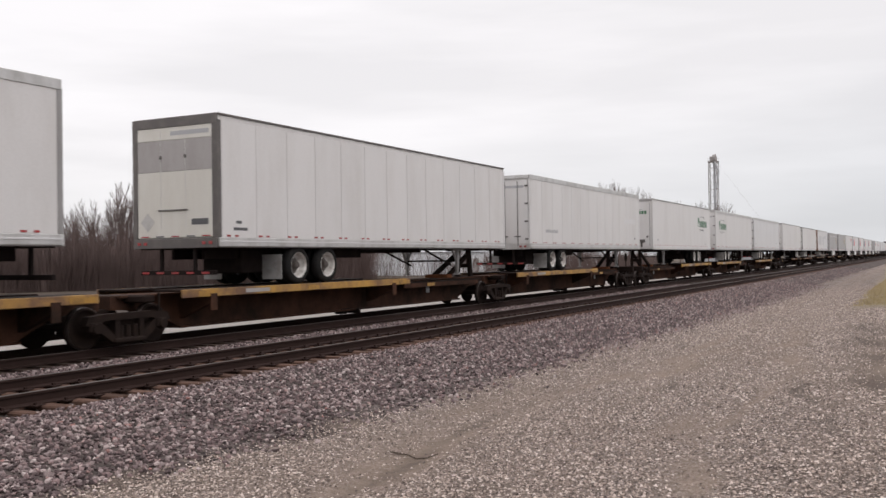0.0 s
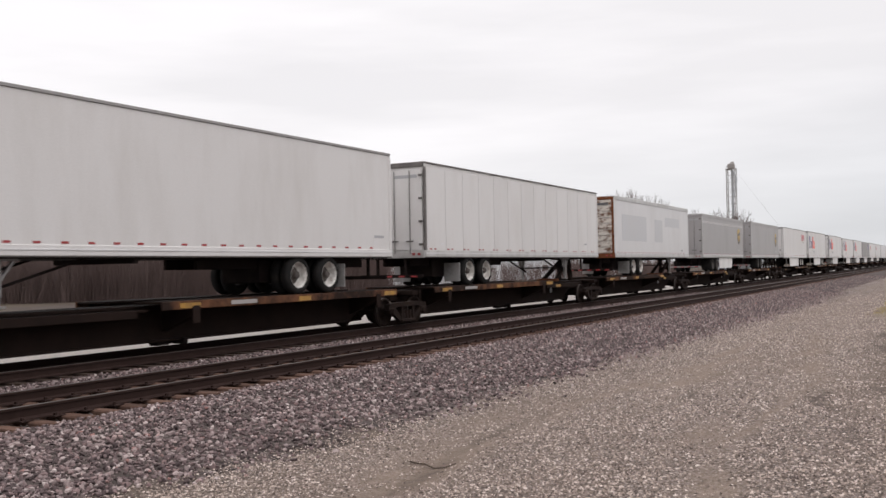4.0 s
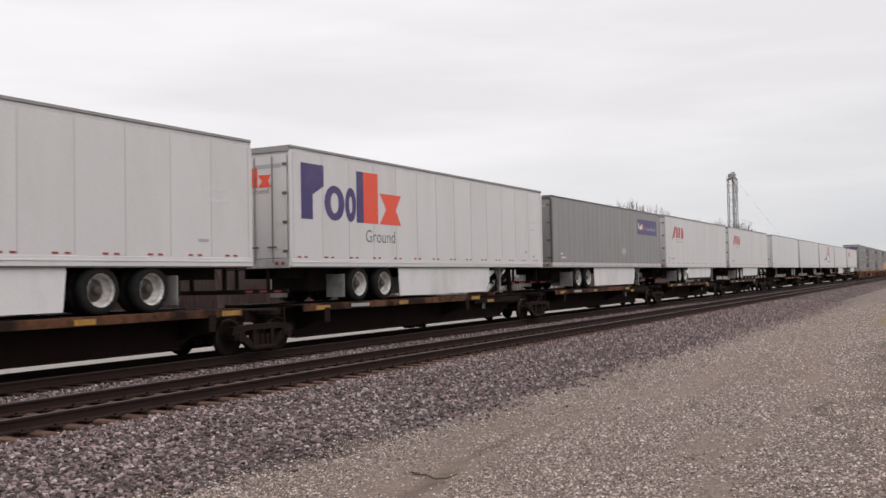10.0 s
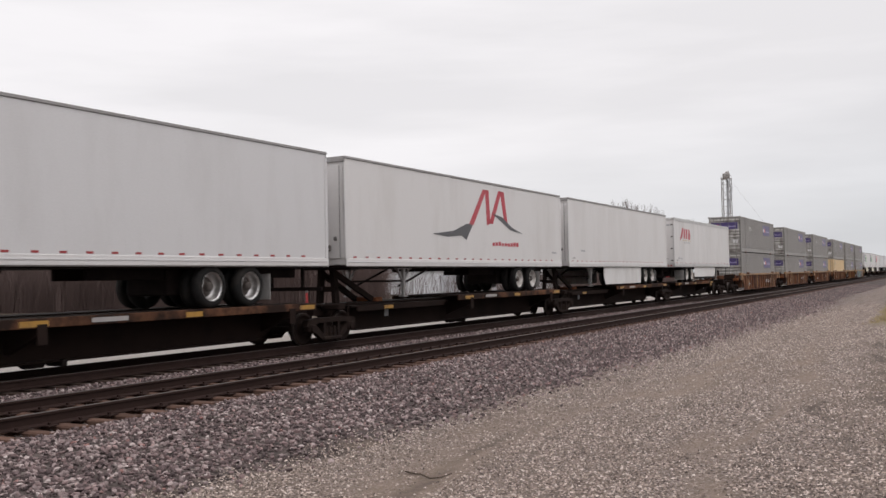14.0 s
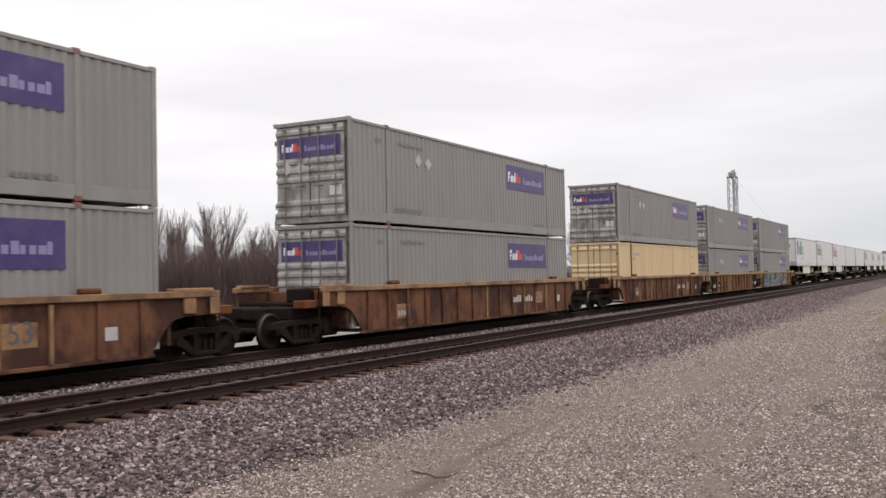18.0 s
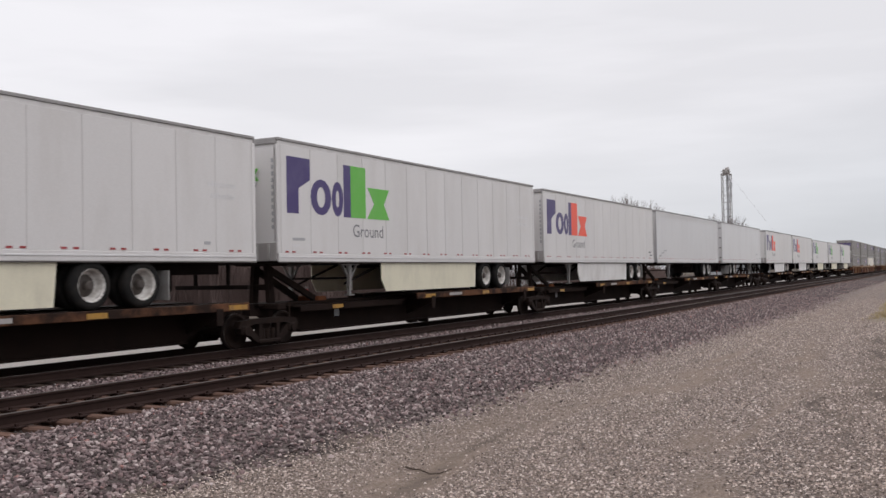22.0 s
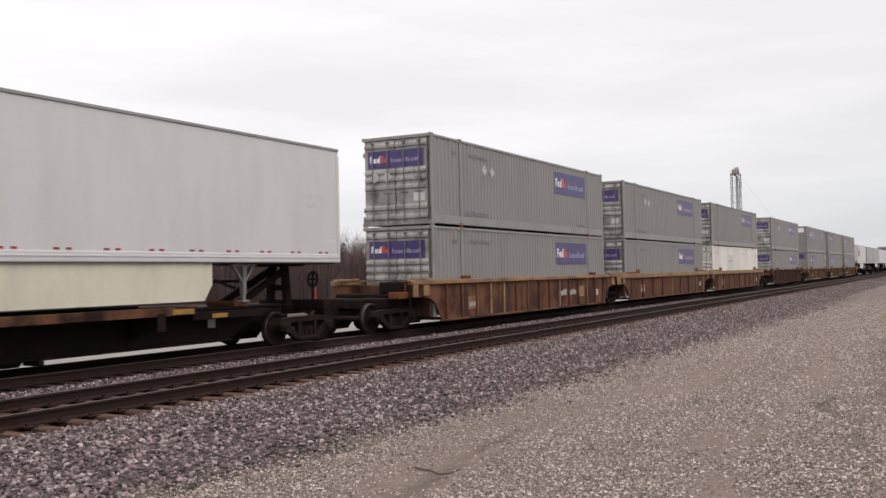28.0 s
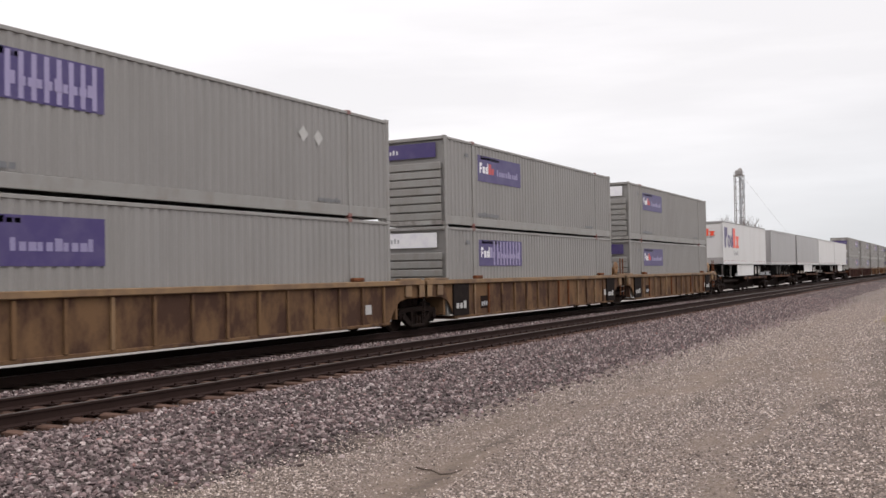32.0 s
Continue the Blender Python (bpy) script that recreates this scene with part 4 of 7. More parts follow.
# ---- rolling stock: trucks ----
def truck(parent, y, wheel_r=0.42):
    """A two-axle freight truck under its car: bolster > side frames, wheels, axles, bearing caps."""
    bol = shared(("bolster",), lambda: B().box(-0.95, 0.95, -0.2, 0.2, 0.42, 0.62, 0.03).box(-0.25, 0.25, -0.25, 0.25, 0.62, 0.74, 0.02).mesh("truck_bolster", M_STEEL))
    t = part("truck", bol, parent, (0, y, 0))

    def side():
        b = B()
        b.prism([(-1.14, 0.50), (-1.06, 0.66), (-0.62, 0.70), (0.62, 0.70), (1.06, 0.66), (1.14, 0.50), (0.98, 0.47), (0.60, 0.57), (-0.60, 0.57), (-0.98, 0.47)], "x", -0.09, 0.09)
        for s in (-1, 1):
            b.prism([(s * 0.98, 0.48), (s * 0.74, 0.56), (s * 0.28, 0.17), (s * 0.40, 0.10)], "x", -0.07, 0.07)
            b.prism([(s * 0.27, 0.16), (s * 0.38, 0.16), (s * 0.38, 0.60), (s * 0.27, 0.60)], "x", -0.08, 0.08)
            b.box(-0.11, 0.11, s * 0.89 - 0.16, s * 0.89 + 0.16, 0.34, 0.56, 0.03)
        b.box(-0.12, 0.12, -0.42, 0.42, 0.09, 0.20, 0.03)
        for i in range(3):
            b.tube((0, -0.19 + 0.19 * i, 0.2), (0, -0.19 + 0.19 * i, 0.45), 0.07, n=8)
        return b.mesh("side_frame", M_STEEL)
    sf = shared(("side_frame",), side)
    wh = shared(("rail_wheel", wheel_r), lambda: B().lathe([(wheel_r + 0.028, -0.07), (wheel_r + 0.026, -0.04), (wheel_r + 0.002, -0.03), (wheel_r - 0.004, 0.06),
                (wheel_r - 0.06, 0.065), (wheel_r - 0.075, 0.02), (0.14, 0.0), (0.12, 0.09), (0.03, 0.09), (0.03, -0.07), (0.14, -0.06), (wheel_r - 0.07, -0.03)], 18).mesh("wheel", M_STEEL, True))
    tread = shared(("tread", wheel_r), lambda: B().lathe([(wheel_r + 0.003, -0.028), (wheel_r + 0.001, 0.056), (wheel_r - 0.02, 0.056), (wheel_r - 0.02, -0.028)], 18).mesh("tread", M_RAILHEAD, True))
    ax = shared(("rail_axle",), lambda: B().tube((-1.05, 0, 0), (1.05, 0, 0), 0.08, n=10).mesh("axle", M_STEEL))
    cap = shared(("bearing_cap",), lambda: B().tube((0, 0, 0), (0.1, 0, 0), 0.12, 0.10, 10).mesh("bearing_cap", M_STEEL))
    for s in (-1, 1):
        part("side_frame", sf, t, (s * 1.0, 0, 0))
        part("axle", ax, t, (0, s * 0.89, wheel_r))
        for e in (-1, 1):
            w = part("wheel", wh, t, (e * 0.735, s * 0.89, wheel_r))
            if e < 0:
                w.rotation_euler = (0, 0, math.pi)
            else:
                part("wheel_tread", tread, t, (e * 0.735, s * 0.89, wheel_r), "bright worn wheel tread")
        part("bearing_cap", cap, t, (1.06, s * 0.89, wheel_r))
    return t


# ---- flat spine cars for trailers ----
def spine_car(u0, u1, nose_left, yellow, first, last, hitch_y):
    """One platform of an articulated spine car between the trucks at u0 and u1, hitch_y: where the trailer's kingpin comes."""
    n = u1 - u0
    car = on_train(thing("spine_car", "grimy brown spine car platform with %s wheel decks" % ("worn yellow" if yellow else "rust brown"), "rail car", "spine cars of the train"), u0)
    sill = shared(("sill", round(n, 1), yellow), lambda: B().prism([(0.15, 1.0), (0.15, 0.72), (1.25, 0.66), (2.15, 0.25), (n - 2.15, 0.25), (n - 1.25, 0.66), (n - 0.15, 0.72), (n - 0.15, 1.0)], "x", -0.36, 0.36)
                  .box(-0.5, 0.5, 0.3, n - 0.3, 0.96, 1.02, 0.01).box(-0.46, 0.46, 2.1, n - 2.1, 0.21, 0.26, 0.01).mesh("centre_sill", M_SILL_RUST if yellow else M_SILL))
    part("centre_sill", sill, car)
    flank = M_SILL_RUST if yellow else M_SILL
    d0, d1 = (n - 10.3, n - 1.0) if nose_left else (1.3, 11.3)
    edge = M_DECK_YELLOW if yellow else M_DECK_RUST
    for s in (-1, 1):
        a, b = (0.42, 1.24) if s > 0 else (-1.24, -0.42)
        slab("wheel_deck", "wheel_deck", car, (a, d0, 1.06), (b - a, d1 - d0, 0.05), M_SILL, 0.01)
        slab("side_beam", "side_beam", car, (1.24 if s > 0 else -1.30, d0, 0.93), (0.06, d1 - d0, 0.18), edge, 0.01, "scraped yellow side beam" if yellow else "rust brown side beam")
    for i in range(2):
        y = d0 + 0.9 + (d1 - d0 - 2.0) * i
        part("cross_bearer", shared(("bearer", yellow), lambda: B().prism([(-1.29, 1.055), (-1.29, 0.80), (-0.36, 0.42), (0.36, 0.42), (1.29, 0.80), (1.29, 1.055)], "y", 0, 0.16).box(1.285, 1.325, -0.03, 0.19, 0.62, 1.0, 0.01).mesh("cross_bearer", flank)), car, (0, y, 0))
    for i, y in enumerate((d0 + 0.5, d0 + 4.6, d1 - 0.7)):
        slab("reflector", "reflector", car, (1.302, y, 0.955), (0.006, 0.5 if i % 2 else 0.62, 0.11), M_YELLOW, 0, "yellow reflective strip")
    shape("number_marks", car, [quad(0, 1, 0, 1)], "x", (1.302, d0 + 2.1, 0.975), 0.9, 0.09, M_BAND, "faded strip of unreadable marks")
    # bare end towards the hitch: reflector plates and side steps on the sill
    h0, h1 = (1.2, d0) if nose_left else (d1, n - 1.2)
    slab("running_board", "running_board", car, (0.36, h0, 0.90), (0.55, h1 - h0, 0.05), M_SILL, 0.01)
    slab("sill_flange", "sill_flange", car, (0.86, h0 + 0.3, 0.78), (0.05, h1 - h0 - 0.6, 0.16), flank, 0.01)
    for f in (0.3,):
        slab("reflector", "reflector", car, (0.912, h0 + (h1 - h0) * f, 0.81), (0.006, 0.5, 0.10), M_YELLOW, 0, "yellow reflective strip")
    slab("stencil_plate", "stencil_plate", car, (0.362, h0 + (h1 - h0) * 0.45, 0.55), (0.006, 0.24, 0.2), M_GREYTEXT, 0, "pale stencilled data panel")
    # hitch: stanchion, diagonal strut and kingpin plate
    g = 1 if nose_left else -1
    hm = shared(("hitch", g), lambda: B().beam((-0.28, 0, 1.0), (-0.2, 0, 2.0), 0.12, 0.22).beam((0.28, 0, 1.0), (0.2, 0, 2.0), 0.12, 0.22)
                .box(-0.34, 0.34, -0.06, 0.06, 1.35, 1.5, 0.01).mesh("hitch_stanchion", M_STEEL))
    h = part("hitch_stanchion", hm, car, (0, hitch_y, 0))
    part("hitch_strut", shared(("strut", g), lambda: B().beam((-0.22, 0, 1.9), (-0.3, g * 2.0, 1.02), 0.10, 0.16).beam((0.22, 0, 1.9), (0.3, g * 2.0, 1.02), 0.10, 0.16).mesh("hitch_strut", M_STEEL)), h)
    part("hitch_plate", shared(("hplate",), lambda: B().box(-0.5, 0.5, -0.45, 0.45, 1.97, 2.05, 0.02).mesh("hitch_plate", M_STEEL)), h)
    part("strut_foot", shared(("sfoot",), lambda: B().box(-0.45, 0.45, -0.2, 0.2, 1.0, 1.14, 0.03).mesh("strut_foot", M_RUST)), h, (0, g * 2.05, 0), "reddish rusty strut foot")
    # brake gear under the sill
    slab("brake_cylinder", "brake_cylinder", car, (0.1, n * 0.5 - 0.5, 0.12), (0.28, 0.5, 0.2), M_UNDER, 0.06)
    slab("brake_lever", "brake_lever", car, (0.05, n * 0.5 + 0.2, 0.12), (0.5, 0.12, 0.14), M_UNDER, 0.02)
    slab("grab_iron", "grab_iron", car, (0.95, 0.9, 0.62), (0.04, 0.05, 0.45), M_STEEL, 0.01)
    slab("end_sill", "end_sill", car, (-0.95, 0.5, 0.86), (1.9, 0.35, 0.16), M_SILL, 0.03)
    truck(car, 0.0)
    if last:
        truck(car, n)
        slab("end_sill", "end_sill", car, (-1.1, n + 0.7, 0.80), (2.2, 0.25, 0.3), M_SILL, 0.03)
        part("coupler", shared(("coupler", 1), lambda: B().box(-0.12, 0.12, 0.3, 1.75, 0.72, 0.98, 0.04).box(-0.2, 0.2, 1.45, 1.95, 0.68, 1.02, 0.06).mesh("coupler", M_STEEL)), car, (0, n, 0))
        part("brake_wheel", shared(("bwheel",), lambda: B().lathe([(0.22, -0.02), (0.22, 0.02), (0.17, 0.02), (0.17, -0.02)], 16).beam((0, -0.2, 0), (0, 0.2, 0), 0.05, 0.05).beam((0, 0, -0.2), (0, 0, 0.2), 0.05, 0.05).box(-0.02, 0.02, -0.03, 0.03, -0.9, 0.0).mesh("brake_wheel", M_STEEL)), car, (0.7, n + 0.75, 1.62))
    if first:
        slab("end_sill", "end_sill", car, (-1.1, -0.95, 0.80), (2.2, 0.25, 0.3), M_SILL, 0.03)
        part("coupler", shared(("coupler", -1), lambda: B().box(-0.12, 0.12, -1.75, -0.3, 0.72, 0.98, 0.04).box(-0.2, 0.2, -1.95, -1.45, 0.68, 1.02, 0.06).mesh("coupler", M_STEEL)), car)
        for i in range(3):
            slab("ladder_rung", "ladder_rung", car, (0.8, -0.9, 0.42 + 0.2 * i), (0.3, 0.03, 0.03), M_STEEL, 0)
    return car


# ---- graphics: plain shapes in the colours of the liveries ----
def shape(name, parent, polys, axis, at, w, h, material, label=""):
    """Polygons in a unit square, drawn w by h as thin vinyl on a side (axis x) or an end (axis y)."""
    key = ("shape", axis, material.name, round(w, 3), round(h, 3), tuple(tuple(p) for p in polys))

    def make():
        b = B()
        for p in polys:
            b.prism([(s * w, t * h) for s, t in p], axis, 0.0, 0.004 if axis == "x" else -0.004)
        return b.mesh(name, material)
    return part(name, shared(key, make), parent, at, label)


def quad(a, b, c, d):
    return ((a, c), (b, c), (b, d), (a, d))


def ring(cx, cy, rx, ry, k, n=16):
    out = []
    for i in range(n):
        a0, a1 = 2 * math.pi * i / n, 2 * math.pi * (i + 1) / n
        out.append(((cx + rx * math.cos(a0), cy + ry * math.sin(a0)), (cx + rx * math.cos(a1), cy + ry * math.sin(a1)),
                    (cx + k * rx * math.cos(a1), cy + (0.3 + 0.7 * k) * ry * math.sin(a1)), (cx + k * rx * math.cos(a0), cy + (0.3 + 0.7 * k) * ry * math.sin(a0))))
    return out


def bars(n, seed, top=1.0, gap=0.3):
    rnd = random.Random(seed)
    out, w = [], 1.0 / n
    for i in range(n):
        out.append(quad(i * w, (i + 1 - gap) * w, 0.0, top * rnd.choice((0.72, 0.72, 1.0, 0.8))))
    return out


PARCEL_A = [((0, 0), (0.10, 0), (0.10, 0.45), (0.20, 0.62), (0.20, 1.0), (0, 1.0)), quad(0.515, 0.585, 0, 1.0)] + ring(0.30, 0.33, 0.095, 0.33, 0.4) + ring(0.455, 0.33, 0.055, 0.33, 0.3)
PARCEL_B = [quad(0.585, 0.74, 0, 1.0), ((0.755, 0.0), (1.0, 0.0), (0.94, 0.31), (0.83, 0.31)), ((0.83, 0.31), (0.94, 0.31), (1.0, 0.62), (0.76, 0.62))]


def parcel_logo(parent, axis, at, w, h, accent):
    shape("logo_block", parent, PARCEL_A, axis, at, w, h, M_PURPLE, "purple shapes of a delivery livery")
    shape("logo_accent", parent, PARCEL_B, axis, at, w, h, accent, "%s shapes of a delivery livery" % ("orange" if accent is M_ORANGE else "green"))
    x, y, z = at
    o = (x, y + 0.60 * w, z - 0.37 * h) if axis == "x" else (x + 0.62 * w, y, z - 0.30 * h)
    part("lettering", shared(("word", axis, round(h, 2)), lambda: lettering("Ground", 0.255 * h, M_WORD, axis)), parent, o, "grey word Ground")


def lettering(text, height, material, axis="x"):
    """Flat raised letters standing on a side (axis x) or on the low end (axis y)."""
    cu = bpy.data.curves.new("letters", "FONT")
    cu.body, cu.size, cu.extrude, cu.resolution_u = text, height / 0.72, 0.001, 3
    ob = bpy.data.objects.new("letters", cu)
    me = bpy.data.meshes.new_from_object(ob)
    bpy.data.objects.remove(ob)
    me.transform(Matrix(((0, 0, 1, 0.001), (1, 0, 0, 0), (0, 1, 0, 0), (0, 0, 0, 1))) if axis == "x" else Matrix(((1, 0, 0, 0), (0, 0, -1, -0.001), (0, 1, 0, 0), (0, 0, 0, 1))))
    me.materials.clear()
    me.materials.append(material)
    return me


def lease_logo(parent, axis, at, w, h):
    shape("logo_block", parent, [((0.0, 0.0), (0.07, 0.0), (0.31, 1.0), (0.24, 1.0)), ((0.12, 0.15), (0.20, 0.15), (0.36, 0.95), (0.30, 0.95)), ((0.34, 0.15), (0.48, 0.15), (0.52, 0.92), (0.38, 0.92)),
          ((0.54, 0.15), (0.68, 0.15), (0.72, 0.92), (0.58, 0.92)), ((0.76, 0.12), (0.96, 0.12), (0.99, 0.5), (0.92, 0.92), (0.82, 0.92))], axis, at, w, h, M_CRIMSON, "crimson slanted shapes of a leasing livery")
    x, y, z = at
    shape("rule", parent, [quad(0.25, 1.0, 0.0, 0.03)], axis, at, w, h, M_GOLD)
    o = (x, y + 0.38 * w, z - 0.2 * h) if axis == "x" else (x + 0.38 * w, y, z - 0.2 * h)
    shape("lettering", parent, bars(5, 4, 0.9, 0.45), axis, o, 0.6 * w, 0.13 * h, M_GREYTEXT)


def green_logo(parent, axis, at, w, h):
    shape("logo_block", parent, [quad(0, 0.05, 0.1, 0.85)] + [quad(0.05, 0.16, 0.45, 0.85)] + [quad(0.18 + 0.115 * i, 0.27 + 0.115 * i, 0.1, 0.62 if i not in (3,) else 0.66) for i in range(7)], axis, at, w, h, M_FOREST, "deep green shapes of a leasing livery")
    shape("swoosh", parent, [quad(0.2, 0.7, 0.93, 0.97), quad(0.55, 0.78, 0.82, 0.85)], axis, at, w, h, M_DARKTEXT)
    x, y, z = at
    o = (x, y + 0.16 * w, z - 0.22 * h) if axis == "x" else (x + 0.16 * w, y, z - 0.22 * h)
    part("lettering", shared(("leasing", axis, round(h, 2)), lambda: lettering("TRAILER LEASING", 0.15 * h, M_DARKTEXT, axis)), parent, o, "dark words TRAILER LEASING")


def shield_logo(parent, at, w, h):
    shape("logo_field", parent, [((0, 0.38), (0.12, 0.16), (0.5, 0.0), (0.88, 0.16), (1, 0.38), (1, 0.9), (0.72, 0.98), (0.5, 1.0), (0.28, 0.98), (0, 0.9))], "x", at, w, h, M_BROWN, "dark brown shield")
    x, y, z = at
    shape("logo_top", parent, [((0.0, 0.62), (0.55, 0.74), (1.0, 0.80), (1.0, 0.91), (0.72, 0.985), (0.5, 1.005), (0.28, 0.985), (0.0, 0.91))], "x", (x + 0.004, y, z), w, h, M_GOLD, "golden upper field of the shield")
    shape("logo_mark", parent, [quad(0.10, 0.30, 0.32, 0.58), quad(0.40, 0.60, 0.20, 0.58), quad(0.70, 0.90, 0.32, 0.58)], "x", (x + 0.004, y, z), w, h, M_GOLD, "golden bars on the shield")


def mountain_logo(parent, at, w, h):
    shape("logo_peaks", parent, [((0.36, 0.24), (0.41, 0.24), (0.56, 0.98), (0.52, 0.98)), ((0.545, 0.98), (0.585, 0.98), (0.60, 0.30), (0.56, 0.26)),
          ((0.585, 0.30), (0.63, 0.30), (0.74, 1.0), (0.70, 1.0)), ((0.72, 1.0), (0.765, 1.0), (0.81, 0.30), (0.77, 0.30))], "x", at, w, h, M_CRIMSON, "crimson zigzag strokes")
    shape("logo_slope", parent, [((0.0, 0.02), (0.2, 0.10), (0.34, 0.26), (0.40, 0.24), (0.33, -0.06), (0.28, 0.02), (0.14, -0.02)), ((0.62, 0.52), (0.74, 0.46), (0.86, 0.26), (1.0, 0.14), (0.84, 0.20), (0.72, 0.38))], "x", (at[0] + 0.004, at[1], at[2]), w, h, M_DARKTEXT, "dark sloping strokes")
    shape("lettering", parent, bars(9, 6, 0.9, 0.25), "x", (at[0], at[1] + 0.62 * w, at[2] - 0.26), 0.33 * w, 0.10 * h, M_CRIMSON)


def modal_sign(parent, axis, at, w, h, faded=0):
    """The purple panel of a container: white, red and pale bars on it."""
    x, y, z = at
    shape("sign_panel", parent, [quad(0, 1, 0, 1)], axis, at, w, h, M_PURPLE, "purple sign panel" if not faded else "peeling purple sign panel")
    if faded:
        for i in range(9):
            shape("peeled_streak", parent, [quad(0.0, 1.0, 0.04, 0.96)], axis, (x + 0.005, y + (0.32 + 0.075 * i) * w, z), 0.03 * w, h, M_SIGNPALE, "pale peeled streak")
    e = 0.010 if faded else 0.005
    at = (x + e, y, z) if axis == "x" else (x, y - e, z)
    shape("sign_mark", parent, [quad(0.04, 0.06, 0.32, 0.72), quad(0.06, 0.09, 0.60, 0.72), quad(0.06, 0.085, 0.46, 0.54), quad(0.105, 0.155, 0.32, 0.58), quad(0.17, 0.20, 0.32, 0.58), quad(0.205, 0.225, 0.32, 0.72)], axis, at, w, h, M_SIGNWHITE, "white blocks")
    shape("sign_accent", parent, [quad(0.235, 0.29, 0.32, 0.72), quad(0.30, 0.35, 0.32, 0.56)], axis, at, w, h, M_SIGNRED if not faded else M_SIGNPALE, "dull red blocks" if not faded else "")
    shape("sign_lettering", parent, [quad(0.42 + 0.052 * i, 0.425 + 0.052 * i + 0.026 + 0.008 * (i % 3), 0.30, 0.48 if i not in (0, 5, 9) else 0.56) for i in range(10)], axis, at, w, h, M_SIGNPALE if faded else M_SIGNDIM, "faded lilac bars")


def placard(parent, at, axis="x", r=0.2):
    shape("placard", parent, [((0.5, 0), (1, 0.5), (0.5, 1), (0, 0.5))], axis, at, 2 * r, 2 * r, M_FAINT, "faded white diamond placard")


# ---- highway trailers ----
def trailer(u, L, nose_left, look_, panels, rail, skirt, logo, rear="doors", rim=None, label="", lower=None, lines=False, rise=0.0, slide=0.0):
    """A highway trailer, its base where the tyres stand on the deck; y runs from its low end to its high end.
    rise: height above the usual roof; slide: how far the wheels are set towards the nose."""
    body = {"white": M_WHITE, "ivory": M_CREAM_WHITE, "sheet": M_SHEET, "silver": M_SILVER, "grey": M_RIBGREY}[look_]
    railm = M_SILVER if look_ == "silver" and rail == "alu" else {"dark": M_DARKRAIL, "alu": M_ALU, "white": M_RAILGREY}[rail]
    tr = on_train(thing("semi_trailer", label, "trailer", "trailers on the train"), u, 1.11)

    def Y(d):
        return L - d if nose_left else d

    def span(d0, d1):
        return min(Y(d0), Y(d1)), abs(d1 - d0)

    def endslab(name, at_rear, x0, x1, z0, z1, t, material, label="", c=0.005, out=0.0):
        low = at_rear != nose_left
        return slab(name, name, tr, (x0, -t - out if low else L + out, z0), (x1 - x0, t, z1 - z0), material, c, label)

    slab("body", "body", tr, (-1.285, 0.03, 0.98), (2.57, L - 0.06, 2.97 + rise), M_SEAM if panels and look_ != "grey" else body, 0.02)
    slab("roof", "roof", tr, (-1.26, 0.02, 3.95 + rise), (2.52, L - 0.04, 0.045), M_SHEET, 0.02)
    for s in (1, -1):
        slab("top_rail", "top_rail", tr, (1.275 if s > 0 else -1.31, 0, {"alu": 3.81, "dark": 3.945}.get(rail, 3.935) + rise), (0.035, L, {"alu": 0.20, "dark": 0.055}.get(rail, 0.07)), railm, 0.008)
        slab("bottom_rail", "bottom_rail", tr, (1.27 if s > 0 else -1.315, 0, 0.95), (0.045, L, 0.20), lower or M_ALU, 0.008)
        for e in (0, 1) if s > 0 else ():
            slab("corner_post", "corner_post", tr, (1.25 if s > 0 else -1.305, -0.02 if e == 0 else L - 0.10, 1.15), (0.055, 0.12, 2.69 + rise), M_RAILGREY if u < 0 and e == 1 else railm if rail == "dark" and not nose_left and e == 0 else (body if look_ != "silver" else M_ALU), 0.012)
    for e in (0, 1):
        slab("header", "header", tr, (-1.27, -0.02 if e == 0 else L - 0.04, 3.85 + rise), (2.54, 0.06, 0.15), railm, 0.01)
    if panels:
        k = int(round((L - 0.3) / panels))
        w = (L - 0.26) / k
        for i in range(k):
            slab("side_panel", "side_panel", tr, (1.285, 0.13 + i * w + 0.008, 1.152), (0.010, w - 0.016, 2.69 + rise), body, 0.004)
        slab("side_panel", "side_panel_plain", tr, (-1.295, 0.13, 1.152), (0.010, L - 0.26, 2.69 + rise), body, 0.003)
    face = 1.296 if panels else 1.287
    if lines:
        for z in ((3.42 + rise, 3.50 + rise) if look_ == "silver" else (3.66 + rise, 3.74 + rise, 3.83 + rise)):
            slab("trim_strip", "trim_strip", tr, (face, 0.1, z), (0.012, L - 0.2, 0.035), M_WHITE, 0.003, "white trim strip")
    # reflectors and lamps along the lower edge
    def reflectors():
        b = B()
        if panels or logo in ("parcel_orange", "parcel_green"):
            for i in range(math.ceil((L - 0.6) / 1.15)):
                b.box(0, 0.006, 0.28 + i * 1.15, 0.42 + i * 1.15, 0, 0.042).box(0, 0.006, 0.56 + i * 1.15, 0.69 + i * 1.15, 0, 0.042)
        else:
            for i in range(int((L - 0.5) / 0.61)):
                b.box(0, 0.006, 0.36 + i * 0.61, 0.52 + i * 0.61, 0, 0.045)
        return b.mesh("reflective_strip", M_RED)
    tagged(part("reflective_strip", shared(("reflective_strip", L, bool(panels), logo), reflectors), tr, (face, 0, 1.172), "row of small red reflectors"), kind="stuff")
    slab("rub_rail", "rub_rail", tr, (1.315, 0.02, 1.045), (0.012, L - 0.04, 0.035), M_SHEET if look_ != "silver" else M_ALU, 0.004)
    slab("rail_lip", "rail_lip", tr, (1.262, 0.02, 0.925), (0.048, L - 0.04, 0.026), M_DARKRAIL, 0.004)
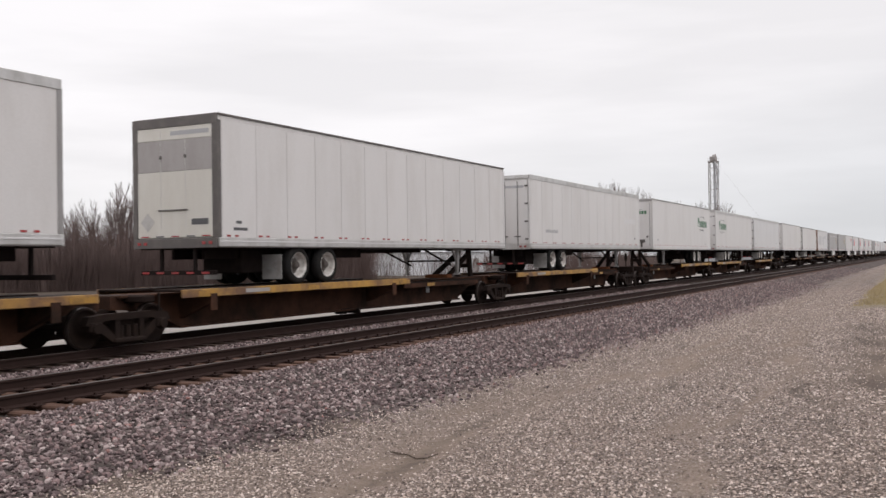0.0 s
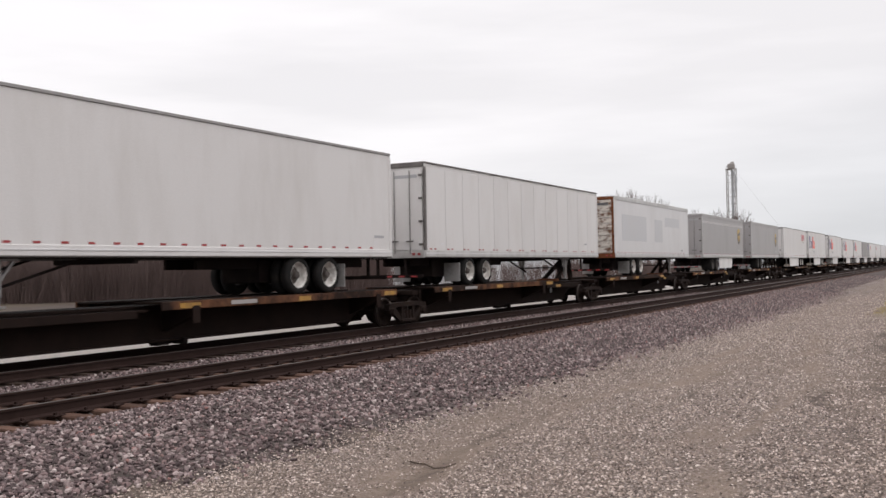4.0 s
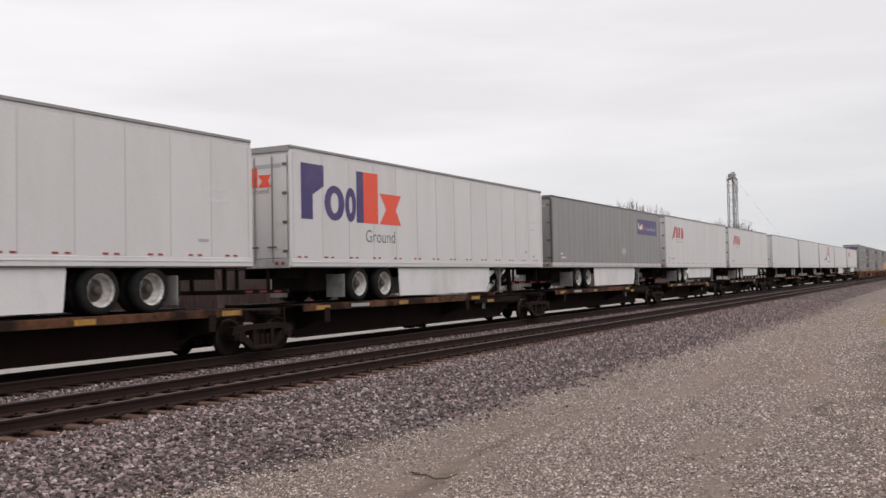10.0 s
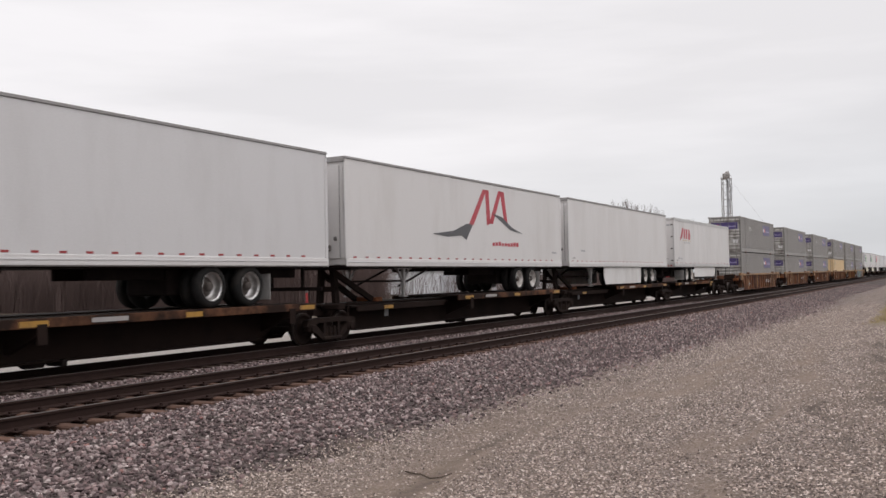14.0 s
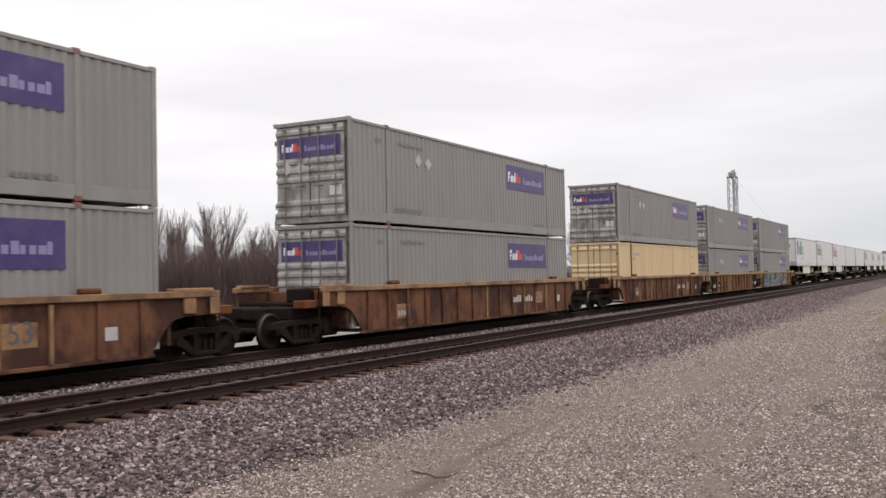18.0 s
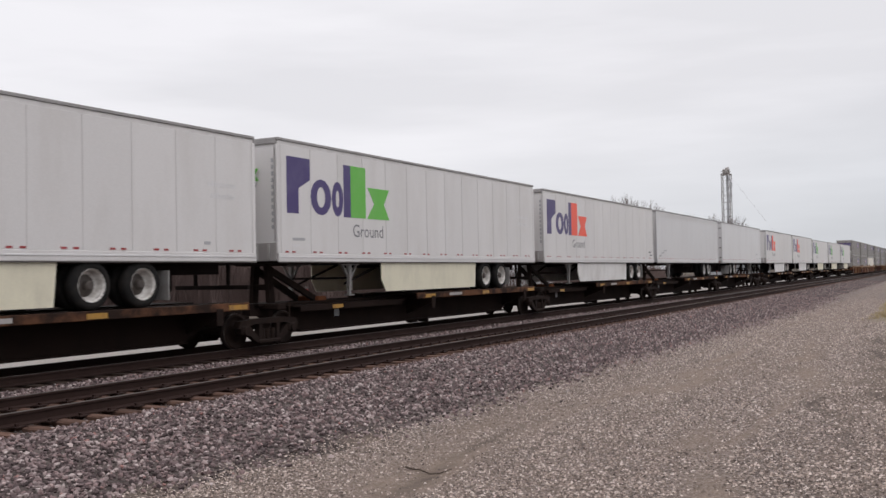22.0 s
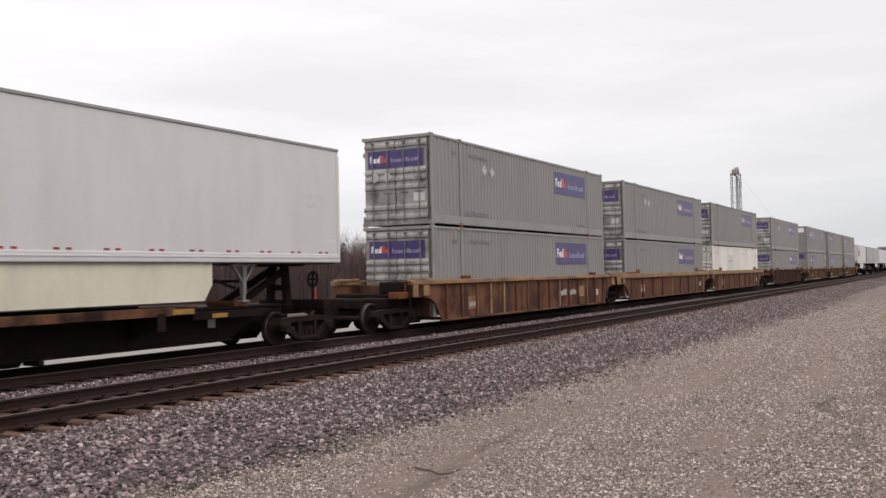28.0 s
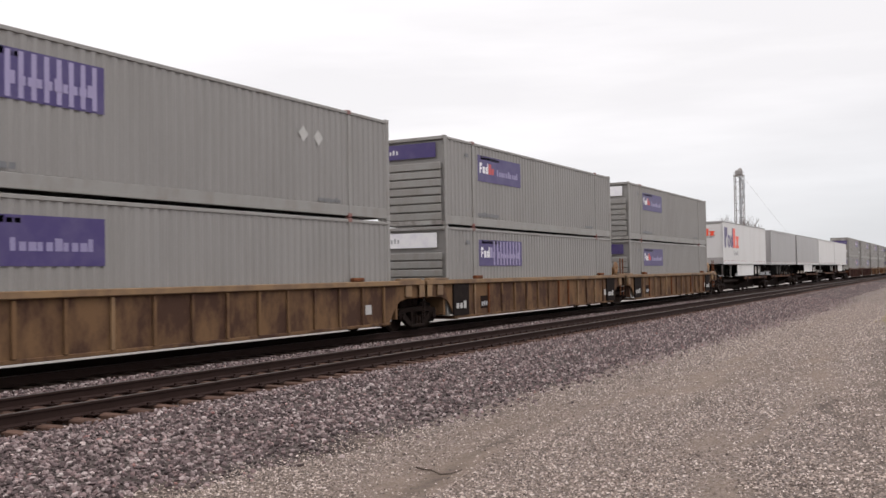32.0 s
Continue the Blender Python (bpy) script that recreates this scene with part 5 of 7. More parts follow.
    if look_ == "silver" and logo == "shield":
        slab("reflective_tape", "reflective_tape", tr, (face, 0.15, 1.118), (0.032, L - 0.3, 0.04), M_PALETEXT, 0, "white reflective tape")
    # rear end
    if rear == "doors":
        for s in (0, 1):
            endslab("door", True, -1.22 if s == 0 else 0.01, -0.01 if s == 0 else 1.22, 1.17, 3.76 + rise, 0.035, body)
        for x in () if nose_left else (-0.78, -0.22, 0.22, 0.78):
            endslab("lock_rod", True, x - 0.015, x + 0.015, 1.05, 3.74 + rise, 0.03, M_LEG, "", 0.005, 0.035)
            endslab("lock_handle", True, x - 0.14, x + 0.14, 1.42, 1.46, 0.025, M_DARKRAIL, "", 0.004, 0.065)
        for i in range(4 if u < 0 or not nose_left else 0):
            for x in (-1.235, 1.10):
                endslab("hinge", True, x, x + 0.135, 1.3 + 0.72 * i, 1.37 + 0.72 * i, 0.03, M_DARKRAIL, "", 0.004, 0.035)
        endslab("number_marks", True, 0.2, 1.05, 3.42, 3.52, 0.004, M_GREYTEXT, "grey row of unreadable marks", 0, 0.0355)
    else:
        if rear == "banded":      # one smooth roll-up door with a grey-brown painted band
            for z0, z1, m in ((1.17, 2.72, M_CREAM_WHITE), (2.724, 3.46, M_BAND), (3.464, 3.76, M_CREAM_WHITE)):
                endslab("door_panel", True, -1.15, 1.15, z0, z1, 0.03, m, "grey-brown painted band" if m is M_BAND else "")
            for x0, x1 in ((-1.30, -1.15), (1.15, 1.30)):
                endslab("door_frame", True, x0, x1, 1.15, 3.86, 0.045, M_DARKRAIL, "dark grey door post")
            endslab("door_frame", True, -1.30, 1.30, 3.76, 3.985, 0.046, M_DARKRAIL, "dark grey door header")
            for x in (-0.42, 0.34):
                endslab("rivet_line", True, x, x + 0.012, 1.4, 3.7, 0.004, M_SEAM, "", 0, 0.031)
                endslab("door_clip", True, x - 0.03, x + 0.04, 3.02, 3.10, 0.02, M_DARKRAIL, "", 0.005, 0.03)
            for i in range(5):
                endslab("sill_reflector", True, -1.05 + 0.47 * i, -0.80 + 0.47 * i, 1.185, 1.215, 0.004, M_DARKTEXT if i % 2 else M_RED, "", 0, 0.031)
            placard(tr, (-1.06, -0.032, 1.32), "y", 0.22)
        for i in range(9 if rear == "rusty" else 0):
            z0 = 1.17 + 2.58 * i / 9
            endslab("door_slat", True, -1.17, 1.17, z0 + 0.012, z0 + 2.58 / 9 - 0.012, 0.03, M_RUSTED_WHITE)
        if rear == "rusty":
            for x0, x1, z0, z1 in ((-1.27, -1.16, 0.95, 3.9), (1.16, 1.27, 0.95, 3.9), (-1.16, 1.16, 3.76, 3.92)):
                endslab("rusted_frame", True, x0, x1, z0, z1, 0.04, M_RUST, "rust-eaten rear frame")
            endslab("number_marks", True, -0.2, 1.0, 3.50, 3.62, 0.004, M_DARKTEXT, "dark row of unreadable marks", 0, 0.031)
        else:
            endslab("number_marks", True, -0.1, 1.05, 3.56, 3.66, 0.004, M_GREYTEXT, "grey row of unreadable marks", 0, 0.031)
            endslab("pull_handle", True, -0.50, 0.42, 1.80, 1.83, 0.03, M_DARKRAIL, "", 0.005, 0.03)
            endslab("dark_plate", True, 0.52, 1.02, 1.46, 1.60, 0.004, M_DARKTEXT, "", 0, 0.031)
    endslab("rear_sill", True, -1.29, 1.29, 0.92, 1.15, 0.05, M_RUST if rear == "rusty" else (M_DARKRAIL if rear == "banded" else M_ALU), "", 0.01)
    for x in () if nose_left and u > 0 else (-1.15, -0.95, 0.85, 1.05):
        endslab("tail_lamp", True, x, x + 0.1, 1.0, 1.07, 0.02, M_RED, "red tail lamp", 0.006, 0.05)
    gy = Y(0.08)
    slab("underride_bar", "underride_bar", tr, (-1.15, gy - 0.04, 0.30), (2.3, 0.08, 0.10), M_LEG if look_ == "silver" else M_UNDER, 0.01, "grimy underride bar with red dashes")
    for i in range(0 if nose_left else 5):
        slab("dash", "dash", tr, (-1.1 + 0.46 * i, gy - 0.045 if not nose_left else gy + 0.041, 0.32), (0.22, 0.004, 0.05), M_RED, 0)
    for x in (-0.55, 0.48):
        slab("underride_post", "underride_post", tr, (x, gy - 0.04, 0.38), (0.08, 0.08, 0.56), M_UNDER, 0.01)
    # nose end
    endslab("nose_panel", False, -1.2, 1.2, 1.16, 3.76 + rise, 0.012, body)
    if logo in ("parcel_orange", "parcel_green") and u != 703.7:
        endslab("nose_band", False, -1.27, 1.27, 0.97, 1.42, 0.03, M_BAND, "grey lower nose band", 0.01, 0.013)
        for i in range(7):
            endslab("nose_rib", False, -1.15 + 0.36 * i, -1.08 + 0.36 * i, 1.0, 1.38, 0.03, M_ALU, "", 0.006, 0.043)
    else:
        endslab("cable_box", False, 0.42, 0.84, 1.36, 1.54, 0.07, M_DARKRAIL, "dark cable socket box", 0.05, 0.013)
        endslab("cable_stem", False, 0.58, 0.68, 1.10, 1.38, 0.05, M_DARKRAIL, "", 0.015, 0.013)
        endslab("hose_socket", False, 0.92, 1.03, 1.64, 1.76, 0.05, M_DARKRAIL, "", 0.03, 0.013)
        endslab("nose_post", False, 1.10, 1.13, 1.16, 3.76 + rise, 0.012, M_RAILGREY, "grey seam strip", 0.004, 0.013)
        if u == 198.3:
            endslab("red_sticker", False, -0.22, 0.08, 1.62, 2.02, 0.004, M_CRIMSON, "faded red sticker", 0, 0.0135)
            endslab("cable_panel", False, 0.62, 0.92, 1.12, 1.36, 0.02, M_BAND, "grey cable panel", 0.005, 0.013)
        endslab("decal", False, -0.25, 0.1, 1.42, 1.47, 0.004, M_GREYTEXT, "", 0, 0.0135)
    # chassis
    for x in (-0.52, 0.42):
        slab("chassis_rail", "chassis_rail", tr, (x, Y(0.4) if not nose_left else Y(7.2), 0.66), (0.10, 6.8, 0.30), M_UNDER, 0.01)
    slab("floor_frame", "floor_frame", tr, (-1.22, 0.1, 0.90), (2.44, L - 0.2, 0.08), M_UNDER, 0.01)
    y0, w = span(9.6, 9.7)
    slab("cross_member", "cross_member", tr, (-1.2, y0, 0.80), (2.4, 0.1, 0.12), M_UNDER, 0.01)
    rimm = rim or M_RIM
    tyre = shared(("tyre",), lambda: B().lathe([(0.31, 0.0), (0.40, 0.0), (0.465, 0.03), (0.485, 0.08), (0.485, 0.19), (0.465, 0.235), (0.40, 0.262), (0.325, 0.262)], 22)
                  .lathe([(0.26, -0.33), (0.40, -0.33), (0.465, -0.30), (0.485, -0.25), (0.485, -0.14), (0.465, -0.10), (0.40, -0.07), (0.27, -0.07)], 22).mesh("tyre", M_RUBBER, True))
    rimmesh = shared(("rim", rimm.name), lambda: B().lathe([(0.325, 0.268), (0.335, 0.25), (0.30, 0.225), (0.288, 0.12), (0.265, 0.075), (0.235, 0.062), (0.215, 0.042), (0.175, 0.042), (0.14, 0.085), (0.14, 0.03), (0.30, 0.02)], 24).mesh("rim", rimm))
    hub = shared(("hub",), lambda: B().lathe([(0.222, 0.052), (0.205, 0.068), (0.155, 0.09), (0.11, 0.105), (0.098, 0.20), (0.07, 0.225), (0.0, 0.225), (0.0, 0.03), (0.222, 0.03)], 18).mesh("hub", M_HUB))
    for d in (3.08 + slide, 4.38 + slide):
        for s in (1, -1):
            w = part("tyre", tyre, tr, (s * 1.0, Y(d), 0.485))
            if s < 0:
                w.rotation_euler = (0, 0, math.pi)
            if s > 0:
                part("rim", rimmesh, w, (0, 0, 0), "dull dark rim" if rimm is M_RIM_DARK else "whitish dished wheel rim")
                part("hub", hub, w, (0, 0, 0), "grimy dark hub")
        slab("axle", "axle", tr, (-0.95, Y(d) - 0.07, 0.42), (1.9, 0.14, 0.14), M_UNDER, 0.04)
        slab("spring_hanger", "spring_hanger", tr, (0.42, Y(d) - 0.35, 0.50), (0.10, 0.7, 0.16), M_UNDER, 0.03)
    y0, w = span(1.6 + slide, 5.1 + slide)
    slab("suspension_frame", "suspension_frame", tr, (-0.62, y0, 0.30), (1.24, w, 0.6), M_UNDER, 0.03)
    for s in (1, -1):
        y0 = Y(2.36 + slide)
        slab("mudflap", "mudflap", tr, (0.66 if s > 0 else -1.26, y0 - 0.01, 0.14), (0.6, 0.02, 0.62), M_RUBBER if look_ == "silver" else M_FLAP, 0.004)
    # landing gear near the nose
    yl = Y(L - 3.5)
    leg_m = M_UNDER if look_ == "silver" else M_LEG
    leg = shared(("landing_leg", leg_m.name), lambda: B().box(-0.06, 0.06, -0.06, 0.06, 0.22, 0.92, 0.01).box(-0.045, 0.045, -0.045, 0.045, 0.06, 0.3, 0.01).box(-0.1, 0.1, -0.12, 0.12, 0.02, 0.07, 0.01)
                 .beam((0, 0.05, 0.5), (0, 0.38, 0.92), 0.06, 0.05).beam((0, -0.05, 0.5), (0, -0.38, 0.92), 0.06, 0.05).box(-0.07, 0.07, -0.42, 0.42, 0.86, 0.93, 0.01).mesh("landing_leg", leg_m))
    for x in (-1.0, 1.0):
        part("landing_leg", leg, tr, (x, yl, 0), "galvanised landing leg with braces" if leg_m is M_LEG else "black landing leg with braces")
    slab("leg_crossbar", "leg_crossbar", tr, (-0.95, yl - 0.03, 0.48), (1.9, 0.06, 0.06), M_UNDER, 0.01)
    for s in (1, -1):
        a, b = Y(L - 3.55), Y(L - 5.6)
        part("leg_brace", shared(("brace", round(b - a, 2)), lambda: B().beam((0, 0, 0.35), (0, b - a, 0.92), 0.05, 0.05).mesh("leg_brace", M_UNDER)), tr, (s * 0.8, a, 0))
    slab("kingpin_plate", "kingpin_plate", tr, (-0.6, span(L - 0.3, L - 1.6)[0], 0.93), (1.2, 1.3, 0.05), M_UNDER, 0.01)
    if skirt:
        ms = M_SKIRT_CREAM if skirt == "cream" else M_SKIRT
        zs = 0.20 if look_ == "silver" else 0.30 if logo == "lease_left" else 0.10
        d0, d1 = 5.25 + slide + (0.58 if u == 198.3 else 0.0), min(12.1 if u in (198.3, 598.1, 703.7) else 11.35, L - 4.0)
        a, b, g = Y(d0), Y(d1), (1 if Y(d1) > Y(d0) else -1)
        sk = shared(("skirt", ms.name, nose_left, round(L, 1), slide, zs), lambda: B().prism([(a - g * 0.08, 0.94), (a, zs), (b - g * 0.25, zs), (b, zs + 0.35), (b, 0.94)], "x", -0.012, 0.012).mesh("side_skirt", ms))
        for s in (1, -1):
            part("side_skirt", sk, tr, (s * 1.235, 0, 0), "cream side skirt" if skirt == "cream" else "white side skirt")
        if zs > 0.25:
            slab("skirt_flap", "skirt_flap", tr, (1.228, min(a, b - g * 0.25), zs - 0.13), (0.016, abs(b - g * 0.25 - a), 0.13), M_RUBBER, 0.004, "black rubber skirt edge")
    # livery
    if logo in ("parcel_orange", "parcel_green"):
        acc = M_ORANGE if logo == "parcel_orange" else M_GREEN
        parcel_logo(tr, "x", (face, *LOGO_AT.get(u, (0.45, 2.12))), 4.85, 1.42, acc)
        parcel_logo(tr, "y", (-0.95, -0.038, 2.95), 1.7, 0.5, acc)
        shape("number_marks", tr, [quad(0, 1, i / 11, (i + 0.6) / 11) for i in range(11)], "y", (1.13, -0.026, 1.75), 0.07, 1.8, M_GREYTEXT)
        shape("faint_lettering", tr, bars(9, 8) + [], "x", (face, L - 1.6, 2.62), 0.95, 0.12, M_PALETEXT)
        shape("faint_lettering", tr, bars(9, 9), "x", (face, L - 1.5, 2.36), 0.8, 0.12, M_PALETEXT)
    elif logo == "lease_left":
        lease_logo(tr, "x", (face, 1.4, 2.58), 2.7, 0.80)
        lease_logo(tr, "y", (-0.6, -0.038 if not nose_left else -0.014, 2.8), 1.3, 0.34)
        shape("number_marks", tr, bars(9, 2), "x", (face, 1.0, 1.42), 1.1, 0.08, M_GREYTEXT)
    elif logo == "lease_right":
        lease_logo(tr, "x", (face, L - 3.9, 2.72), 2.5, 0.80)
    elif logo == "green_right":
        green_logo(tr, "x", (face, L - 4.05, 2.45), 3.0, 0.85)
        green_logo(tr, "y", (-0.5, -0.016, 3.0), 1.5, 0.36)
    elif logo == "green_left":
        green_logo(tr, "x", (face, 1.35, 2.45), 3.0, 0.85)
    elif logo == "shield":
        shield_logo(tr, (face, L - 2.05, 1.92), 1.0, 1.24)
    elif logo == "mountain":
        mountain_logo(tr, (face, 4.9, 1.95), 7.2, 1.75)
    elif logo == "modal":
        modal_sign(tr, "x", (face, L - 4.25, 2.66), 3.55, 0.80)
        for y in (9.2, 9.5):
            placard(tr, (face, y, 1.55), r=0.19)
    elif logo == "patched":
        shape("painted_patch", tr, [quad(0.06, 0.38, 0.2, 0.75), quad(0.5, 0.62, 0.2, 0.72), quad(0.66, 0.9, 0.58, 0.80)], "x", (face, 0.4, 1.3), L - 1.2, 2.4, M_PATCH, "painted-over grey patch")
    elif logo == "bars":
        shape("lettering", tr, bars(9, 12), "x", (face, 1.75, 1.62), 1.5, 0.15, M_GREYTEXT)
        shape("faint_lettering", tr, [quad(0, 1, 0, 1)], "x", (face, L - 3.0, 2.30), 2.2, 0.26, M_PALETEXT)
    if logo is None and not panels:
        slab("side_decal", "side_decal", tr, (face, 0.45 if nose_left else L - 0.8, 1.30), (0.004, 0.34, 0.05), M_BAND, 0)
        slab("side_decal", "side_decal", tr, (face, 1.55 if nose_left else L - 2.2, 1.62), (0.004, 0.55, 0.07), M_GREYTEXT, 0)
    # small stickers
    rnd = random.Random(int(u * 10))
    for i in range(2):
        y = rnd.choice((0.6, 1.0, L - 1.0, L - 1.8, L - 0.7)) + rnd.uniform(-0.1, 0.1)
        slab("decal", "decal", tr, (face, y, 1.32 + 0.16 * i), (0.004, rnd.choice((0.2, 0.32, 0.5)), 0.07), rnd.choice((M_GREYTEXT, M_DARKTEXT, M_PALETEXT)), 0)
    return tr


PACKS = [   # truck places of each articulated car
    [-4.2, 14.06, 32.6, 49.95], [53.47, 71.7, 89.5, 105.0], [108.3, 126.5, 143.3, 160.26, 178.4, 194.3], [198.45, 216.1, 234.5, 251.6],
    [255.4, 272.9, 289.9, 307.2, 324.2, 340.3], [344.4, 361.4, 378.3, 395.6, 412.7, 427.9], [564.3, 580.8, 598.0, 614.8, 631.7, 648.1],
    [652.2, 668.5, 685.5, 703.2, 720.7, 736.2], [886.2, 903.4, 919.6, 935.8, 951.8, 966.5]]
W53, W48, W45 = 16.15, 14.5, 13.6
PLAIN = "plain white van trailer with %s"
SPECS = [   # place, length, nose to the low end, body, panel width, top rail, skirt, livery, rear, rim, label
    (-3.93, W53, True, "white", 1.2, "alu", None, None, "doors", None, PLAIN % "panel seams and red rear reflectors"),
    (16.54, W53, False, "white", 1.2, "dark", None, None, "banded", None, "white van trailer with a grey-banded roll-up rear door"),
    (35.25, W53, False, "white", 1.2, "alu", None, "bars", "doors", None, PLAIN % "faded grey lettering"),
    (54.27, W53, True, "white", 0, "white", None, "green_right", "doors", None, "white van trailer with deep green lettering bars, nose first"),
    (72.5, W53, False, "white", 0, "alu", None, "green_left", "doors", None, "white van trailer with deep green lettering bars, doors first"),
    (90.1, W53, False, "sheet", 0, "alu", None, None, "doors", None, PLAIN % "smooth bright sides"),
    (109.1, W53, True, "white", 0, "white", None, None, "doors", None, PLAIN % "a smooth blank side"),
    (127.25, W53, False, "white", 1.2, "dark", None, None, "doors", None, PLAIN % "black top rail and panel seams"),
    (145.92, W48, False, "sheet", 0, "alu", None, "patched", "rusty", None, "old white trailer with a rusted slatted roll-up door"),
    (164.21, W45, False, "silver", 0, "alu", "white", "shield", "doors", M_RIM_DARK, "silver grey parcel trailer with brown and gold shield and white skirt"),
    (181.5, W45, False, "silver", 0, "alu", None, "shield", "doors", M_RIM_DARK, "silver grey parcel trailer with brown and gold shield"),
    (198.3, W53, True, "white", 0, "white", "white", "lease_right", "doors", None, "white van trailer with crimson slanted marks and a white skirt"),
    (216.65, W53, True, "white", 1.2, "white", "white", "parcel_orange", "doors", None, "white van trailer in purple and orange livery, nose first"),
    (236.85, W53, False, "white", 1.2, "dark", "white", "parcel_orange", "doors", None, "white van trailer in purple and orange livery, doors first"),
    (256.1, W53, True, "white", 1.2, "white", "white", "parcel_orange", "doors", None, "white van trailer in purple and orange livery, nose first"),
    (273.7, W53, False, "white", 1.2, "white", "white", "parcel_orange", "doors", None, "white van trailer in purple and orange livery, doors first"),
    (290.9, W53, False, "grey", 0.6, "dark", "white", "modal", "doors", None, "grey ribbed trailer with a purple sign panel"),
    (308.2, W53, False, "white", 1.2, "white", "white", "lease_left", "doors", None, "white van trailer with crimson slanted marks, doors first"),
    (325.5, W53, False, "white", 1.2, "white", "white", "lease_left", "doors", None, "white van trailer with crimson slanted marks, doors first"),
    (344.4, W53, True, "sheet", 0, "white", None, None, "doors", M_RIM_CHROME, PLAIN % "smooth sides and galvanised legs"),
    (361.7, W53, True, "sheet", 0, "white", None, None, "doors", M_RIM_CHROME, PLAIN % "smooth sides and galvanised legs"),
    (378.7, W53, True, "white", 0, "white", None, "mountain", "doors", None, "white van trailer with red zigzag and dark slope strokes"),
    (395.8, W53, True, "white", 0, "white", "white", None, "doors", None, PLAIN % "a white skirt"),
    (413.7, W53, False, "white", 1.2, "alu", "white", "lease_left", "doors", None, "white van trailer with crimson slanted marks, doors first"),
    (563.9, W53, True, "white", 1.2, "white", "cream", "parcel_green", "doors", None, "white van trailer in purple and green livery with cream skirt"),
    (580.9, W53, True, "white", 1.2, "white", "cream", "parcel_green", "doors", None, "white van trailer in purple and green livery with cream skirt"),
    (598.1, W53, True, "white", 1.2, "white", "white", "parcel_orange", "doors", None, "white van trailer in purple and orange livery, nose first"),
    (615.0, W53, True, "sheet", 0, "white", None, None, "doors", M_RIM_CHROME, PLAIN % "smooth sides and trim lines"),
    (632.6, W53, False, "sheet", 0, "white", None, None, "doors", M_RIM_CHROME, PLAIN % "smooth sides, doors first"),
    (651.8, W53, True, "white", 1.2, "white", "white", "parcel_orange", "doors", None, "white van trailer in purple and orange livery, nose first"),
    (668.8, W53, True, "white", 1.2, "white", "white", "parcel_orange", "doors", None, "white van trailer in purple and orange livery, nose first"),
    (686.2, W53, True, "white", 0, "white", "cream", "parcel_green", "doors", None, "white van trailer in purple and green livery with cream skirt"),
    (703.7, W53, True, "white", 0, "alu", "cream", "parcel_green", "doors", M_RIM_DARK, "white van trailer in purple and green livery with cream skirt"),
    (721.2, W53, False, "white", 0, "white", "cream", "parcel_green", "doors", None, "white van trailer in purple and green livery, doors first"),
    (886.1, W53, True, "white", 0, "white", "white", "parcel_orange", "doors", None, "white van trailer in purple and orange livery, nose first"),
    (905.0, W45, False, "silver", 0, "alu", None, None, "doors", M_RIM_DARK, "grey trailer with bare doors, riding on a spine car"),
    (919.8, W53, True, "silver", 0, "white", "white", None, "doors", None, "pale grey van trailer with a white skirt"),
    (936.2, W53, True, "white", 0, "alu", None, None, "doors", None, PLAIN % "smooth blank sides"),
    (951.8, W48, True, "white", 0, "white", "white", None, "doors", None, PLAIN % "a short body and a white skirt")]

RISE = {-3.93: 0.03, 16.54: 0.0, 54.27: -0.07, 127.25: -0.08, 164.21: -0.16, 181.5: -0.11, 216.65: 0.0, 236.85: 0.0, 273.7: -0.03, 290.9: -0.10, 256.1: -0.10, 413.7: -0.08, 563.9: -0.10, 580.9: 0.0, 686.2: -0.16, 703.7: -0.10, 721.2: -0.06}
SLIDE = {198.3: 0.12, 703.7: -0.4, 35.25: -0.45, 54.27: 0.8, 72.5: 0.8, 563.9: 0.4, 598.1: -0.25}
LOGO_AT = {216.65: (0.68, 2.03), 236.85: (0.45, 2.10), 256.1: (0.70, 2.03), 273.7: (0.45, 2.16), 580.9: (0.36, 2.16), 598.1: (0.36, 2.13)}
at_spec = 0
for pi, pack in enumerate(PACKS):
    for i in range(len(pack) - 1):
        sp = SPECS[at_spec]
        u, L, nl = sp[0], sp[1], sp[2]
        king = (u + 0.95 if nl else u + L - 0.95) - pack[i]
        spine_car(pack[i], pack[i + 1], nl, pi in (0, 1), i == 0, i == len(pack) - 2, king)
        trailer(u, L, nl, sp[3], sp[4], sp[5], sp[6], sp[7], sp[8], sp[9], sp[10], lines=(sp[7] == "shield" and sp[6] == "white") or u == 615.0,
                lower=M_WHITE if sp[5] == "white" else None, rise=RISE.get(u, -0.05), slide=SLIDE.get(u, 0.0))
        at_spec += 1


# ---- containers ----
def corrugated(L, z0, z1, depth, pitch, out):
    """One corrugated side wall, hollow inside, standing on x = 0 with its ribs outwards."""
    n = int(L / pitch)
    p = L / n
    pts = []
    for i in range(n):
        y = i * p
        pts += [(0.0, y), (0.0, y + 0.30 * p), (depth, y + 0.48 * p), (depth, y + 0.82 * p)]
    pts.append((0.0, L))
    v = [(out * x, y, z) for z in (z0, z1) for x, y in pts]
    m = len(pts)
    return v, [(i, i + 1, m + i + 1, m + i) for i in range(m - 1)]


C_LEN, C_H = 16.15, 2.896


